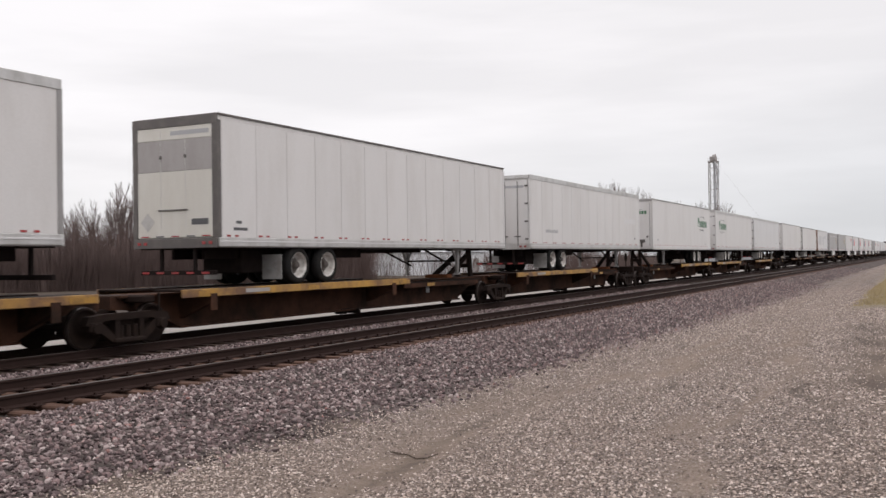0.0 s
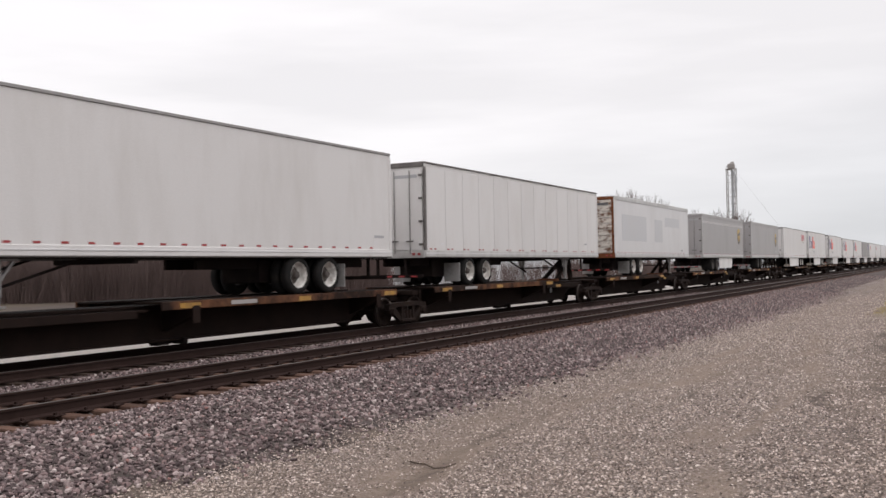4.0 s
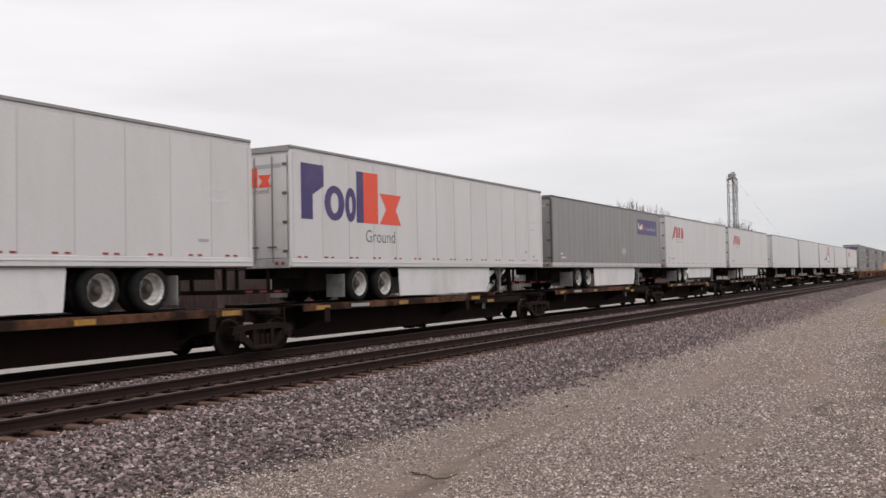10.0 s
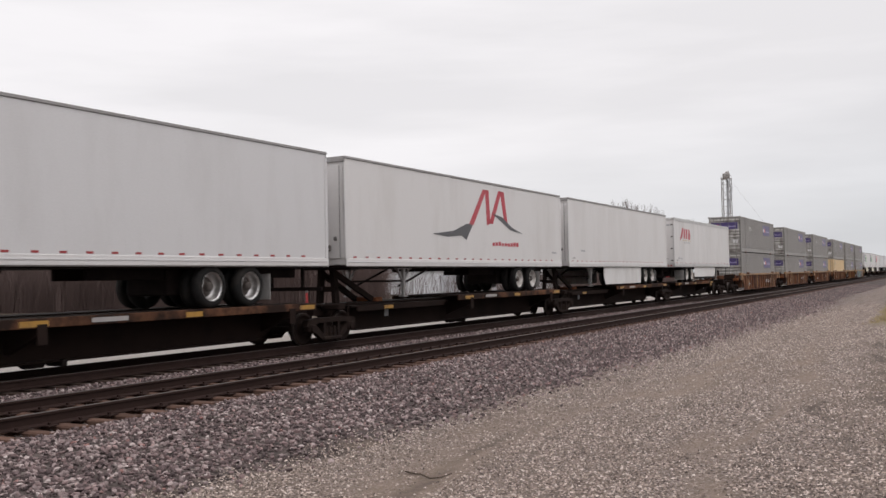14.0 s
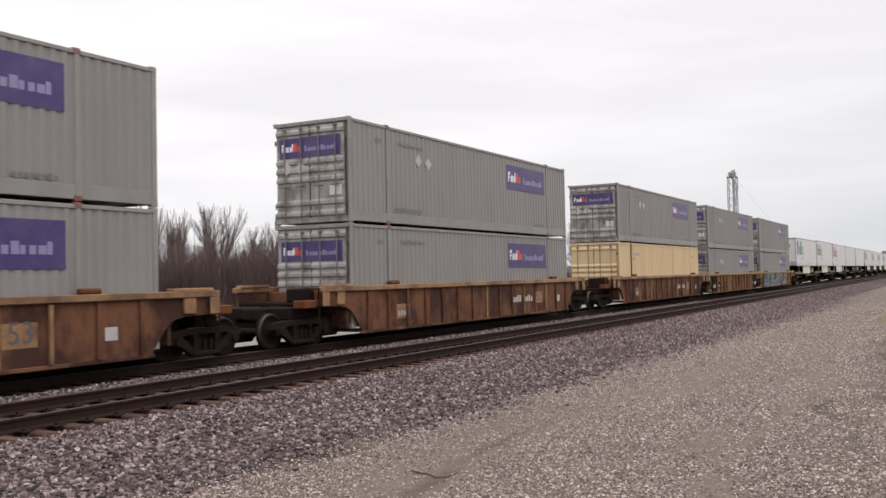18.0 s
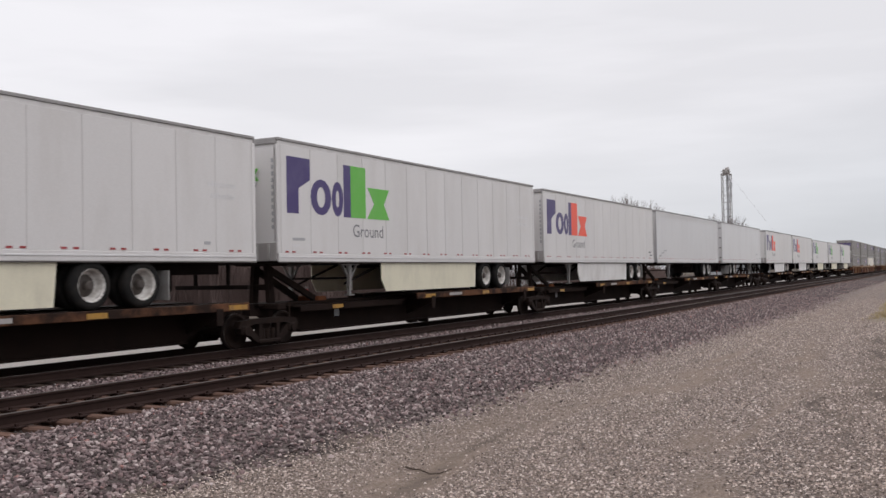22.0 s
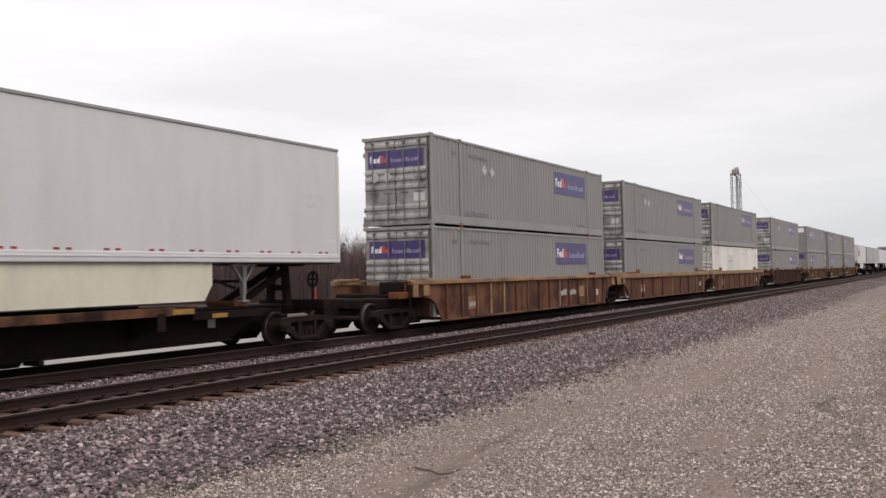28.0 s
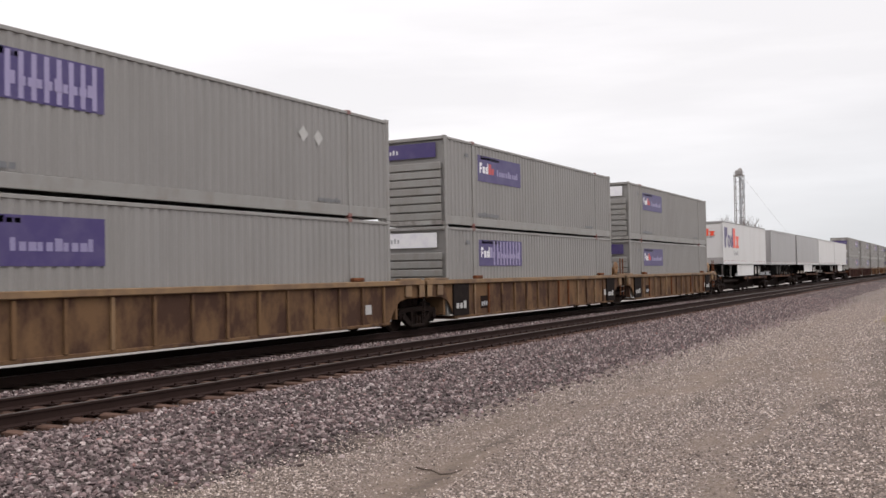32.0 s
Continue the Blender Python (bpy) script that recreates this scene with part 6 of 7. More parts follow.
def container(u, z, kind, ends, sign, label, faded=0, diamonds=True):
    """A 53-foot box, its base at its floor."""
    box = on_train(thing("container", label, "container", "containers on the train"), u, z)
    wall, frame_m, door_m = {"grey": (M_CONT, M_CONT_FRAME, M_CONT_DOOR), "cream": (M_CONT_CREAM, M_CONT_CREAM, M_CONT_CREAM), "white": (M_CONT_WHITE, M_CONT_WHITE, M_CONT_WHITE_DOOR)}[kind]
    for s in (1, -1):
        def side():
            b = B()
            v, f = corrugated(C_LEN - 0.2, 0.33, C_H - 0.10, 0.029, 0.255, s)
            return b.add(v, f).mesh("side_wall", wall)
        part("side_wall", shared(("cside", kind, s), side), box, (s * 1.245, 0.1, 0))
        slab("top_rail", "top_rail", box, (1.23 if s > 0 else -1.29, 0, C_H - 0.12), (0.06, C_LEN, 0.085), frame_m, 0.01)
        slab("bottom_rail", "bottom_rail", box, (1.22 if s > 0 else -1.278, 0, 0.04 if u < FAR_FROM else 0.0), (0.058, C_LEN, 0.285), frame_m, 0.012)
        for y in (0.0, 1.93, C_LEN - 2.05, C_LEN - 0.14) if s > 0 else ():
            slab("post", "post", box, (1.235 if s > 0 else -1.293, y, 0.02), (0.058, 0.14 if y in (0.0, C_LEN - 0.14) else 0.12, C_H - 0.05), frame_m if not (kind == "cream" and y == 1.93) else M_W_OCHRE, 0.012)
        for y in (0.0, 1.90, C_LEN - 2.08, C_LEN - 0.17) if s > 0 else (0.0,):
            for zz in (0.0, C_H - 0.12):
                slab("corner_casting", "corner_casting", box, (1.18 if s > 0 else -1.298, y - 0.005, zz), (0.118, 0.18, 0.12), frame_m if y in (0.0, C_LEN - 0.17) else M_CASTING, 0.015)
    slab("core", "core", box, (-1.235, 0.08, 0.10), (2.47, C_LEN - 0.16, C_H - 0.16), wall, 0.01)
    slab("roof", "roof", box, (-1.24, 0.05, C_H - 0.06), (2.48, C_LEN - 0.1, 0.03), frame_m, 0.01)
    # low end
    if ends == "doors":
        for s in (0, 1):
            x0 = -1.15 if s == 0 else 0.015

            def leaf():
                front = [(-0.03, 0.0)]
                for z0 in (0.03, 0.33, 0.98, 1.24, 1.48, 2.32):     # pressed horizontal ridges
                    front += [(-0.03, z0), (-0.075, z0 + 0.03), (-0.075, z0 + 0.11), (-0.03, z0 + 0.18)]
                front += [(-0.03, 2.56)]
                k = len(front)
                v = [(x, y, z) for x in (0.0, 1.135) for y, z in front] + [(x, 0.0, z) for x in (0.0, 1.135) for y, z in front]
                f = [(i, i + 1, k + i + 1, k + i) for i in range(k - 1)] + [(i, 2 * k + i, 2 * k + i + 1, i + 1) for i in range(k - 1)] + [(k + i, k + i + 1, 3 * k + i + 1, 3 * k + i) for i in range(k - 1)]
                return B().add(v, f).mesh("door", door_m)
            d = part("door", shared(("cdoor", kind), leaf), box, (x0, 0, 0.17))
            for x in (0.30, 0.86):
                slab("lock_rod", "lock_rod", d, (x, -0.110, -0.1), (0.032, 0.032, 2.76), M_ROD, 0.008)
                slab("lock_handle", "lock_handle", d, (x - 0.12, -0.12, 0.85), (0.3, 0.02, 0.035), M_DARKRAIL, 0.004)
                for zz in (2.45,):
                    slab("rod_bracket", "rod_bracket", d, (x - 0.04, -0.105, zz), (0.115, 0.05, 0.06), M_DARKRAIL, 0.008)
        slab("door_seal", "door_seal", box, (-0.02, -0.036, 0.17), (0.036, 0.03, 2.56), M_SHADOWGAP, 0)
        for x in (-1.22, 1.17):
            for i in (0, 2):
                slab("hinge", "hinge", box, (x, -0.04, 0.45 + 0.9 * i), (0.05, 0.03, 0.14), M_DARKRAIL, 0.006)
        if kind == "grey":
            modal_sign(box, "y", (-1.04, -0.038, 1.86), 2.08, 0.56)
            if diamonds:
                placard(box, (-0.95, -0.080, 1.38), "y", 0.19)
                placard(box, (-0.48, -0.080, 1.38), "y", 0.19)
            slab("document_plate", "document_plate", box, (0.66, -0.042, 0.76), (0.40, 0.008, 0.27), M_PALETEXT, 0, "pale data plate")
    else:
        for i in range(7):
            slab("end_slat", "end_slat", box, (-1.14, -0.03, 0.18 + 0.27 * i), (2.28, 0.06, 0.235), frame_m, 0.02)
        slab("end_sign", "end_sign", box, (-1.05, -0.01, 2.20), (2.0, 0.02, 0.48), M_SIGNWHITE if ends == "nose_white" else M_PURPLE, 0, "white end panel" if ends == "nose_white" else "purple end panel")
        shape("end_marks", box, bars(4, 3, 1.0, 0.5), "y", (-0.9, -0.012, 2.36), 0.5, 0.16, M_GREYTEXT if ends == "nose_white" else M_PALETEXT)
        if diamonds:
            placard(box, (-0.75, -0.033, 1.62), "y", 0.2)
            placard(box, (-0.28, -0.033, 1.62), "y", 0.2)
    slab("end_sill", "end_sill", box, (-1.2, -0.02, 0.02), (2.4, 0.08, 0.15), door_m, 0.01)
    slab("end_header", "end_header", box, (-1.2, -0.02, C_H - 0.13), (2.4, 0.08, 0.11), frame_m, 0.01)
    slab("far_end_wall", "far_end_wall", box, (-1.2, C_LEN - 0.06, 0.05), (2.4, 0.06, C_H - 0.1), door_m, 0.01)
    # side marks
    f = 1.2755
    if sign == "right":
        modal_sign(box, "x", (f, C_LEN - 5.88, 1.64), 3.6, 0.90, faded)
        yd = 3.6
    elif sign == "left":
        modal_sign(box, "x", (f, 2.35, 1.60), 3.55, 0.90, faded)
        yd = C_LEN - 4.2
    if kind == "white":
        shape("faint_patch", box, [quad(0, 1, 0, 1)], "x", (f, 4.6, 1.05), 2.2, 1.25, M_PATCH_WHITE, "greyish repainted square")
        for y, z2, w in ((5.3, 1.75, 0.7), (1.35, 2.32, 0.3), (10.3, 2.3, 0.4), (15.3, 2.2, 0.3)):
            slab("side_mark", "side_mark", box, (f + 0.005, y, z2), (0.004, w, 0.16), M_GREYTEXT, 0)
    elif kind == "cream":
        for y, z2, w in ((2.4, 2.25, 1.0), (2.3, 2.02, 0.4), (14.4, 2.2, 0.5)):
            slab("side_mark", "side_mark", box, (f + 0.001, y, z2), (0.004, w, 0.12), M_BAND, 0)
        slab("post", "post", box, (1.235, 9.95, 0.3), (0.050, 0.10, C_H - 0.36), frame_m, 0.012)
    if sign:
        if diamonds:
            placard(box, (f, yd, 1.82))
            placard(box, (f, yd + 0.62, 1.78))
        shape("number_marks", box, bars(10, 21, 1.0, 0.22), "x", (f, 2.3, 0.38), 1.7, 0.16, M_WORD)
        shape("number_marks", box, bars(8, 22, 1.0, 0.22), "x", (f, C_LEN - 3.4, 0.36), 1.0, 0.12, M_WORD)
        shape("faint_lettering", box, bars(9, 23, 1.0, 0.22), "x", (f, 2.6, 2.36), 1.5, 0.12, M_DIMTEXT)
        shape("small_marks", box, bars(3, 24, 1, 0.3), "x", (f, 1.40, 2.32), 0.30, 0.18, M_WORD)
    return box


# ---- well cars ----
def well_car(L, R, left, right, wall, chord, label, dashes=False, graffiti=False, wide=False, black=False):
    """One well between the container ends L and R; left, right: 'end' for a coupler end, 'joint' for a shared truck (kept by this unit on its left)."""
    n = R - L
    zb = 0.27 if wall is M_W_DULL else 0.20      # lower edge of the sides
    ch = 0.23 if wide else 0.14
    car = on_train(thing("well_car", label, "rail car", "well cars of the train"), L)
    a, b = -1.55, n + 1.55
    rib_paint = random.Random(int(L))
    side = shared(("well_side", wall.name, zb, round(n, 1)), lambda: B().prism([(a, 1.02), (-0.60, 0.98), (-0.34, 0.93), (-0.13, 0.82), (0.05, 0.62), (0.20, 0.42), (0.34, zb + 0.04), (n - 0.34, zb + 0.04), (n - 0.20, 0.42), (n - 0.05, 0.62), (n + 0.13, 0.82), (n + 0.34, 0.93), (n + 0.60, 0.98), (b, 1.02), (b, 1.40), (a, 1.40)], "x", 0, 0.03).mesh("side_sheet", wall))
    for s in (1, -1):
        x = 1.37 if s > 0 else -1.40
        part("side_sheet", side, car, (x, 0, 0))
        slab("top_chord", "top_chord", car, (1.33 if s > 0 else -1.50, a - 0.05, 1.52 - ch), (0.17, b - a + 0.1, ch), chord, 0.015)
        slab("bottom_chord", "bottom_chord", car, (1.36 if s > 0 else -1.47, 0.25, zb), (0.07, n - 0.5, 0.08), wall, 0.012)
        k = 9 if wide else 15
        for i in range(k) if s > 0 else ():
            slab("rib", "rib", car, (1.40 if s > 0 else -1.465, 0.55 + (n - 1.2) * i / (k - 1), zb + 0.08), (0.065, 0.09, 1.42 - ch - zb), wall if wall is M_W_BROWN else rib_paint.choice((chord, wall, wall, M_RUST)), 0.012)
        for y in (-0.55, n - 1.9) if wide and s > 0 else ():
            slab("guide_ledge", "guide_ledge", car, (1.30, y, 1.525), (0.19, 2.4, 0.075), M_W_RUST, 0.02, "brown guide ledge on the chord")
        for y in (1.75, n - 2.1):
            slab("container_guide", "container_guide", car, (1.31 if s > 0 else -1.49, y, 1.52), (0.18, 0.48 if not wide else 0.2, 0.11 if not wide else 0.22), M_RUST if not wide else chord, 0.03)
        for y in (-1.45, n + 0.2):
            slab("end_chord", "end_chord", car, (1.30 if s > 0 else -1.50, y, 1.50), (0.20, 1.2, 0.08), chord, 0.015)
        for y in (-0.9, n + 0.55):
            slab("end_gusset", "end_gusset", car, (1.40 if s > 0 else -1.47, y, 1.04), (0.07, 0.35, 0.34), chord, 0.015)
    for g in (-1, 1):
        y0 = a + 0.05 if g < 0 else n + 0.25
        slab("end_platform", "end_platform", car, (-1.36, y0, 1.02), (2.72, 1.25, 0.10), M_SILL, 0.02)
        slab("end_bulkhead", "end_bulkhead", car, (-1.33, -0.30 if g < 0 else n + 0.18, 0.4), (2.66, 0.12, 0.98), wall, 0.02)
        slab("platform_post", "platform_post", car, (0.5, y0 + 0.5, 1.12), (0.3, 0.3, 0.38), M_RUST, 0.04)
        slab("side_step", "side_step", car, (0.98, a - 0.62 if g < 0 else b - 0.03, 0.98), (0.36, 0.65, 0.20), M_RUST, 0.02)
        slab("valve_box", "valve_box", car, (0.15, y0 + 0.1, 1.12), (0.75, 0.85, 0.36), M_SILL, 0.04)
        slab("cream_gusset", "cream_gusset", car, (1.475, a - 0.04 if g < 0 else b - 0.26, 1.02), (0.02, 0.30, 0.36), chord, 0.006)
        slab("hose_bracket", "hose_bracket", car, (0.95, y0 + 0.25, 1.12), (0.08, 0.08, 0.30), M_RUST, 0.02)
        for i in range(3):
            slab("ladder_rung", "ladder_rung", car, (1.02, a - 0.12 if g < 0 else b + 0.08, 0.45 + 0.28 * i), (0.38, 0.03, 0.03), M_STEEL, 0)
        for x in (1.0, 1.40):
            slab("ladder_stile", "ladder_stile", car, (x, a - 0.12 if g < 0 else b + 0.08, 0.35), (0.03, 0.03, 1.15), M_STEEL, 0)
        slab("end_apron", "end_apron", car, (-1.2, a - 0.62 if g < 0 else b - 0.1, 0.70), (2.1, 0.72, 0.30), M_SILL, 0.03)
        slab("brake_rigging", "brake_rigging", car, (-0.85, -0.75 if g < 0 else n + 0.02, 0.20), (1.7, 0.73, 0.6), M_UNDER, 0.05)
        slab("draft_sill", "draft_sill", car, (-0.25, a - 0.4 if g < 0 else n + 0.3, 0.66), (0.5, 1.65, 0.36), M_SILL, 0.03)
    for i in range(2):
        slab("floor_beam", "floor_beam", car, (-1.36, 0.4 + (n - 1.0) * i, 0.24), (2.72, 0.2, 0.10), wall, 0.01)
    if wall is not M_W_BROWN:
        slab("number_panel", "number_panel", car, (1.402, 2.15, 0.52), (0.006, 0.75, 0.42), M_SILL if black else chord, 0, "worn panel of unreadable marks")
        shape("number_marks", car, bars(4, 31), "x", (1.410, 2.22, 0.60), 0.6, 0.2, M_GREYTEXT if not wide else M_FAINT)
    if wall is M_W_ORANGE:
        for y, w in ((n - 5.85, 0.8), (n - 4.78, 0.8)):
            shape("stencil_marks", car, bars(4, int(y * 7), 1.0, 0.25), "x", (1.402, y, 0.72), w, 0.24, M_FAINT, "worn white stencilled marks")
        slab("length_patch", "length_patch", car, (1.4015, n - 3.72, 0.62), (0.004, 0.72, 0.44), M_W_CHORD, 0, "tan painted patch")
        part("length_number", shared(("length_number",), lambda: lettering("53", 0.40, M_DARKTEXT)), car, (1.4065, n - 3.62, 0.70), "black stencilled 53")
    slab("data_plate", "data_plate", car, (1.402, n - 1.5, 0.62), (0.006, 0.3, 0.26), M_FAINT, 0, "pale data plate")
    if black:
        for y in (b - 0.62, b - 0.22):
            slab("ladder_post", "ladder_post", car, (1.36, y, 0.55), (0.05, 0.06, 1.75), M_RUST, 0.01)
        for i in range(2):
            slab("grab_rung", "grab_rung", car, (1.42, b - 0.62, 0.72 + 0.24 * i), (0.02, 0.46, 0.03), M_LEG, 0.006, "pale grab rung")
        part("brake_wheel", shared(("orange_wheel",), lambda: B().lathe([(0.30, -0.03), (0.30, 0.03), (0.25, 0.05), (0.06, 0.06), (0.06, -0.03)], 18).mesh("brake_wheel", M_W_CHORD)), car, (0.95, b + 0.05, 1.85), "orange hand-brake wheel")
        slab("brake_stand", "brake_stand", car, (0.75, b - 0.1, 1.1), (0.16, 0.3, 0.8), M_W_OCHRE, 0.03)
        for y in (0.15, n - 1.2):
            slab("black_panel", "black_panel", car, (1.404, y, zb + 0.09), (0.064, 1.05, 1.42 - ch - zb), M_UNDER, 0.004, "black painted panel")
            shape("number_marks", car, bars(3, 33), "x", (1.4705, y + 0.15, 0.58), 0.75, 0.24, M_FAINT)
    if dashes:
        for y in (-1.0, 1.5, 4.4, 8.0, 9.2, 11.6, 14.2):
            slab("reflector", "reflector", car, (1.502, y, 1.40), (0.005, 0.7 if y in (8.0, -1.0) else 0.42, 0.10), M_YELLOW, 0, "yellow reflective strip")
    if graffiti:
        f = 1.4085
        shape("sprayed_ground", car, [quad(0, 1, 0, 1)], "x", (f, 0.35, 0.27), 10.6, 1.1, M_SPRAY_DARK, "dark sprayed ground")
        g = f + 0.062
        shape("sprayed_fill", car, [quad(0, 1, 0, 1)], "x", (g, 0.40, 0.27), 1.35, 1.1, M_SPRAY_VIOLET, "dark violet sprayed panel")
        shape("sprayed_marks", car, bars(4, 41), "x", (g + 0.005, 0.72, 0.44), 0.75, 0.22, M_SPRAY_WHITE, "small white sprayed marks")
        shape("sprayed_marks", car, bars(3, 42), "x", (g + 0.005, 0.72, 0.76), 0.62, 0.18, M_SPRAY_WHITE, "small white sprayed marks")
        big = [[((0, 0), (0.34, 0), (0.52, 1), (0.18, 1)), ((0.30, 0.50), (0.72, 1.0), (1.0, 1.0), (0.52, 0.44)), ((0.36, 0.52), (0.62, 0.54), (1.0, 0.0), (0.70, 0.0))],
               [((0.05, 0), (0.38, 0), (0.38, 1), (0.05, 1)), ((0.38, 0), (1.0, 0.05), (0.95, 0.28), (0.38, 0.26)), ((0.38, 0.42), (0.85, 0.44), (0.85, 0.62), (0.38, 0.62)), ((0.38, 0.78), (1.0, 0.80), (0.92, 1.04), (0.38, 1.0))],
               [((0.1, 0.04), (0.42, 0.04), (0.48, 1), (0.16, 1)), ((0.42, 0.04), (1.0, 0.06), (0.92, 0.40), (0.44, 0.36))],
               [((0, 0), (0.30, 0), (0.62, 1.02), (0.38, 1.02)), ((0.62, 1.02), (0.78, 1.02), (1.0, 0), (0.68, 0)), ((0.28, 0.30), (0.74, 0.30), (0.70, 0.50), (0.36, 0.50))],
               [((0.05, 0.0), (0.9, 0.05), (1.0, 0.5), (0.7, 0.5), (0.66, 0.25), (0.1, 0.24)), ((0.0, 0.52), (0.3, 0.5), (0.36, 0.74), (0.9, 0.72), (0.86, 1.0), (0.1, 1.02)), ((0.1, 0.44), (0.9, 0.40), (0.95, 0.58), (0.1, 0.62))]]

        def swollen(p, k, t):
            cx, cy = sum(a for a, _ in p) / len(p), sum(b for _, b in p) / len(p)
            return tuple((a + math.copysign(k, a - cx), b + math.copysign(t, b - cy)) for a, b in p)
        for i, (y, w) in enumerate(((1.95, 1.75), (3.85, 1.15), (5.1, 1.1), (6.25, 1.3), (7.6, 1.15))):
            shape("sprayed_outline", car, [swollen(p, 0.065, 0.055) for p in big[i]], "x", (g, y, 0.31), w, 1.02, M_SPRAY_WHITE, "whitish sprayed outline")
            shape("sprayed_fill", car, big[i], "x", (g + 0.005, y, 0.31), w, 1.02, (M_SPRAY_GREEN, M_SPRAY_GREEN, M_SPRAY_BLUE, M_SPRAY_GREEN, M_SPRAY_BLUE)[i], "teal and blue sprayed fill")
        shape("sprayed_tip", car, [((0, 0), (1, 0), (0.6, 1), (0.3, 0.9))], "x", (1.5035, 3.0, 1.39), 0.7, 0.12, M_SPRAY_BLUE, "blue sprayed tip on the chord")
        shape("sprayed_tip", car, [((0, 0), (1, 0), (0.9, 0.8), (0.2, 1))], "x", (1.5035, 3.9, 1.39), 1.1, 0.12, M_SPRAY_GREEN, "green sprayed tip on the chord")
        shape("sprayed_tip", car, [((0, 0), (1, 0), (0.9, 1.0), (0.4, 0.9))], "x", (1.5035, 6.3, 1.39), 1.0, 0.12, M_SPRAY_GREEN, "green sprayed tip on the chord")
        silver = [[((0, 0), (0.3, 0), (0.42, 1), (0.1, 1)), ((0.4, 0.74), (1, 0.8), (1, 1), (0.42, 1)), ((0.36, 0.38), (0.8, 0.42), (0.8, 0.58), (0.38, 0.56))],
                  [((0.1, 0), (0.45, 0), (0.45, 1), (0.1, 1)), ((0.45, 0), (1, 0), (1, 0.28), (0.45, 0.26))],
                  [((0, 0.25), (0.3, 0), (0.8, 0), (1, 0.3), (1, 1), (0.68, 1), (0.66, 0.3), (0.36, 0.3), (0.32, 1), (0, 1))],
                  [((0, 1), (0.35, 1), (1, 0), (0.65, 0)), ((0.05, 0), (0.38, 0), (0.95, 1), (0.62, 1))]]
        for i, y in enumerate((8.95, 10.05, 11.05, 12.15)):
            shape("sprayed_letterform", car, silver[i], "x", (g, y, 0.32), 0.92, 1.0, M_SPRAY_SILVER, "silver sprayed letterform")
    truck(car, -1.9 if left == "end" else -(left), 0.44)
    if right == "end":
        truck(car, n + 1.6, 0.44)
        part("coupler", shared(("coupler", 1), lambda: None), car, (0, n + 0.7, 0))
    if left == "end":
        part("coupler", shared(("coupler", -1), lambda: None), car, (0, -0.8, 0))
    return car


GREY = "grey 53-foot container with purple sign panel, %s"
WELLS = [   # container low end, joint to the left (half gap) or 'end', right, colours, options, lower box, upper box
    (434.8, "end", "end", "orange", {}, ("grey", "doors", "right", 0, False), ("grey", "doors", "right", 0, True)),
    (458.0, "end", "end", "orange", {}, ("grey", "doors", "right", 0, False), ("grey", "doors", "right", 0, False)),
    (481.15, "end", "end", "orange", {}, ("grey", "doors", "right", 0, False), ("grey", "doors", "right", 0, True)),
    (504.45, "end", 0, "orange", {}, ("cream", "doors", None, 0, False), ("grey", "doors", "right", 0, True)),
    (523.6, 1.5, 0, "ochre", {"black": True}, ("grey", "doors", "right", 0, True), ("grey", "doors", "right", 0, True)),
    (542.7, 1.5, "end", "ochre", {"graffiti": True}, ("grey", "doors", "right", 0, False), ("grey", "doors", "right", 0, False)),
    (742.4, "end", 0, "orange", {}, ("grey", "doors", "right", 0, False), ("grey", "doors", "right", 0, True)),
    (761.7, 1.5, 0, "tan", {"dashes": True, "wide": True}, ("grey", "doors", "right", 0, False), ("grey", "doors", "right", 0, True)),
    (780.7, 1.5, "end", "tan", {"dashes": True, "wide": True}, ("white", "doors", None, 0, False), ("grey", "doors", "right", 0, False)),
    (803.9, "end", "end", "brown", {"dashes": True}, ("grey", "doors", "right", 0, False), ("grey", "doors", "right", 0, True)),
    (826.6, "end", 0, "dull", {}, ("grey", "nose_purple", "left", 0, False), ("grey", "nose_white", "left", 1, True)),
    (846.1, 1.5, 0, "dull", {"black": True}, ("grey", "nose_white", "left", 1, False), ("grey", "nose_purple", "left", 0, False)),
    (865.1, 1.5, "end", "dull", {"black": True}, ("grey", "nose_purple", "left", 0, False), ("grey", "nose_white", "left", 0, False)),
    (970.4, "end", "end", "brown", {}, ("grey", "doors", "right", 0, False), ("grey", "doors", "right", 0, False)),
    (990.2, "end", 0, "brown", {}, ("grey", "doors", "right", 0, False), ("grey", "doors", "right", 0, False)),
    (1009.4, 1.5, 0, "dull", {}, ("grey", "doors", None, 0, False), ("grey", "doors", "right", 0, False)),
    (1028.5, 1.5, "end", "dull", {}, ("grey", "doors", None, 0, False), ("grey", "doors", "right", 0, False)),
    (1052.0, "end", "end", "brown", {}, ("grey", "doors", "right", 0, False), ("grey", "doors", "right", 0, False))]
PAINT = {"orange": (M_W_ORANGE, M_W_CHORD, "rust-streaked orange"), "ochre": (M_W_OCHRE, M_W_OCHRE_CHORD, "dirty ochre"),
         "tan": (M_W_RUST, M_W_TAN_CHORD, "worn rust-red and tan"), "dull": (M_W_DULL, M_W_DULL_CHORD, "brown-stained ochre"), "brown": (M_W_BROWN, M_W_BROWN_CHORD, "dark brown")}
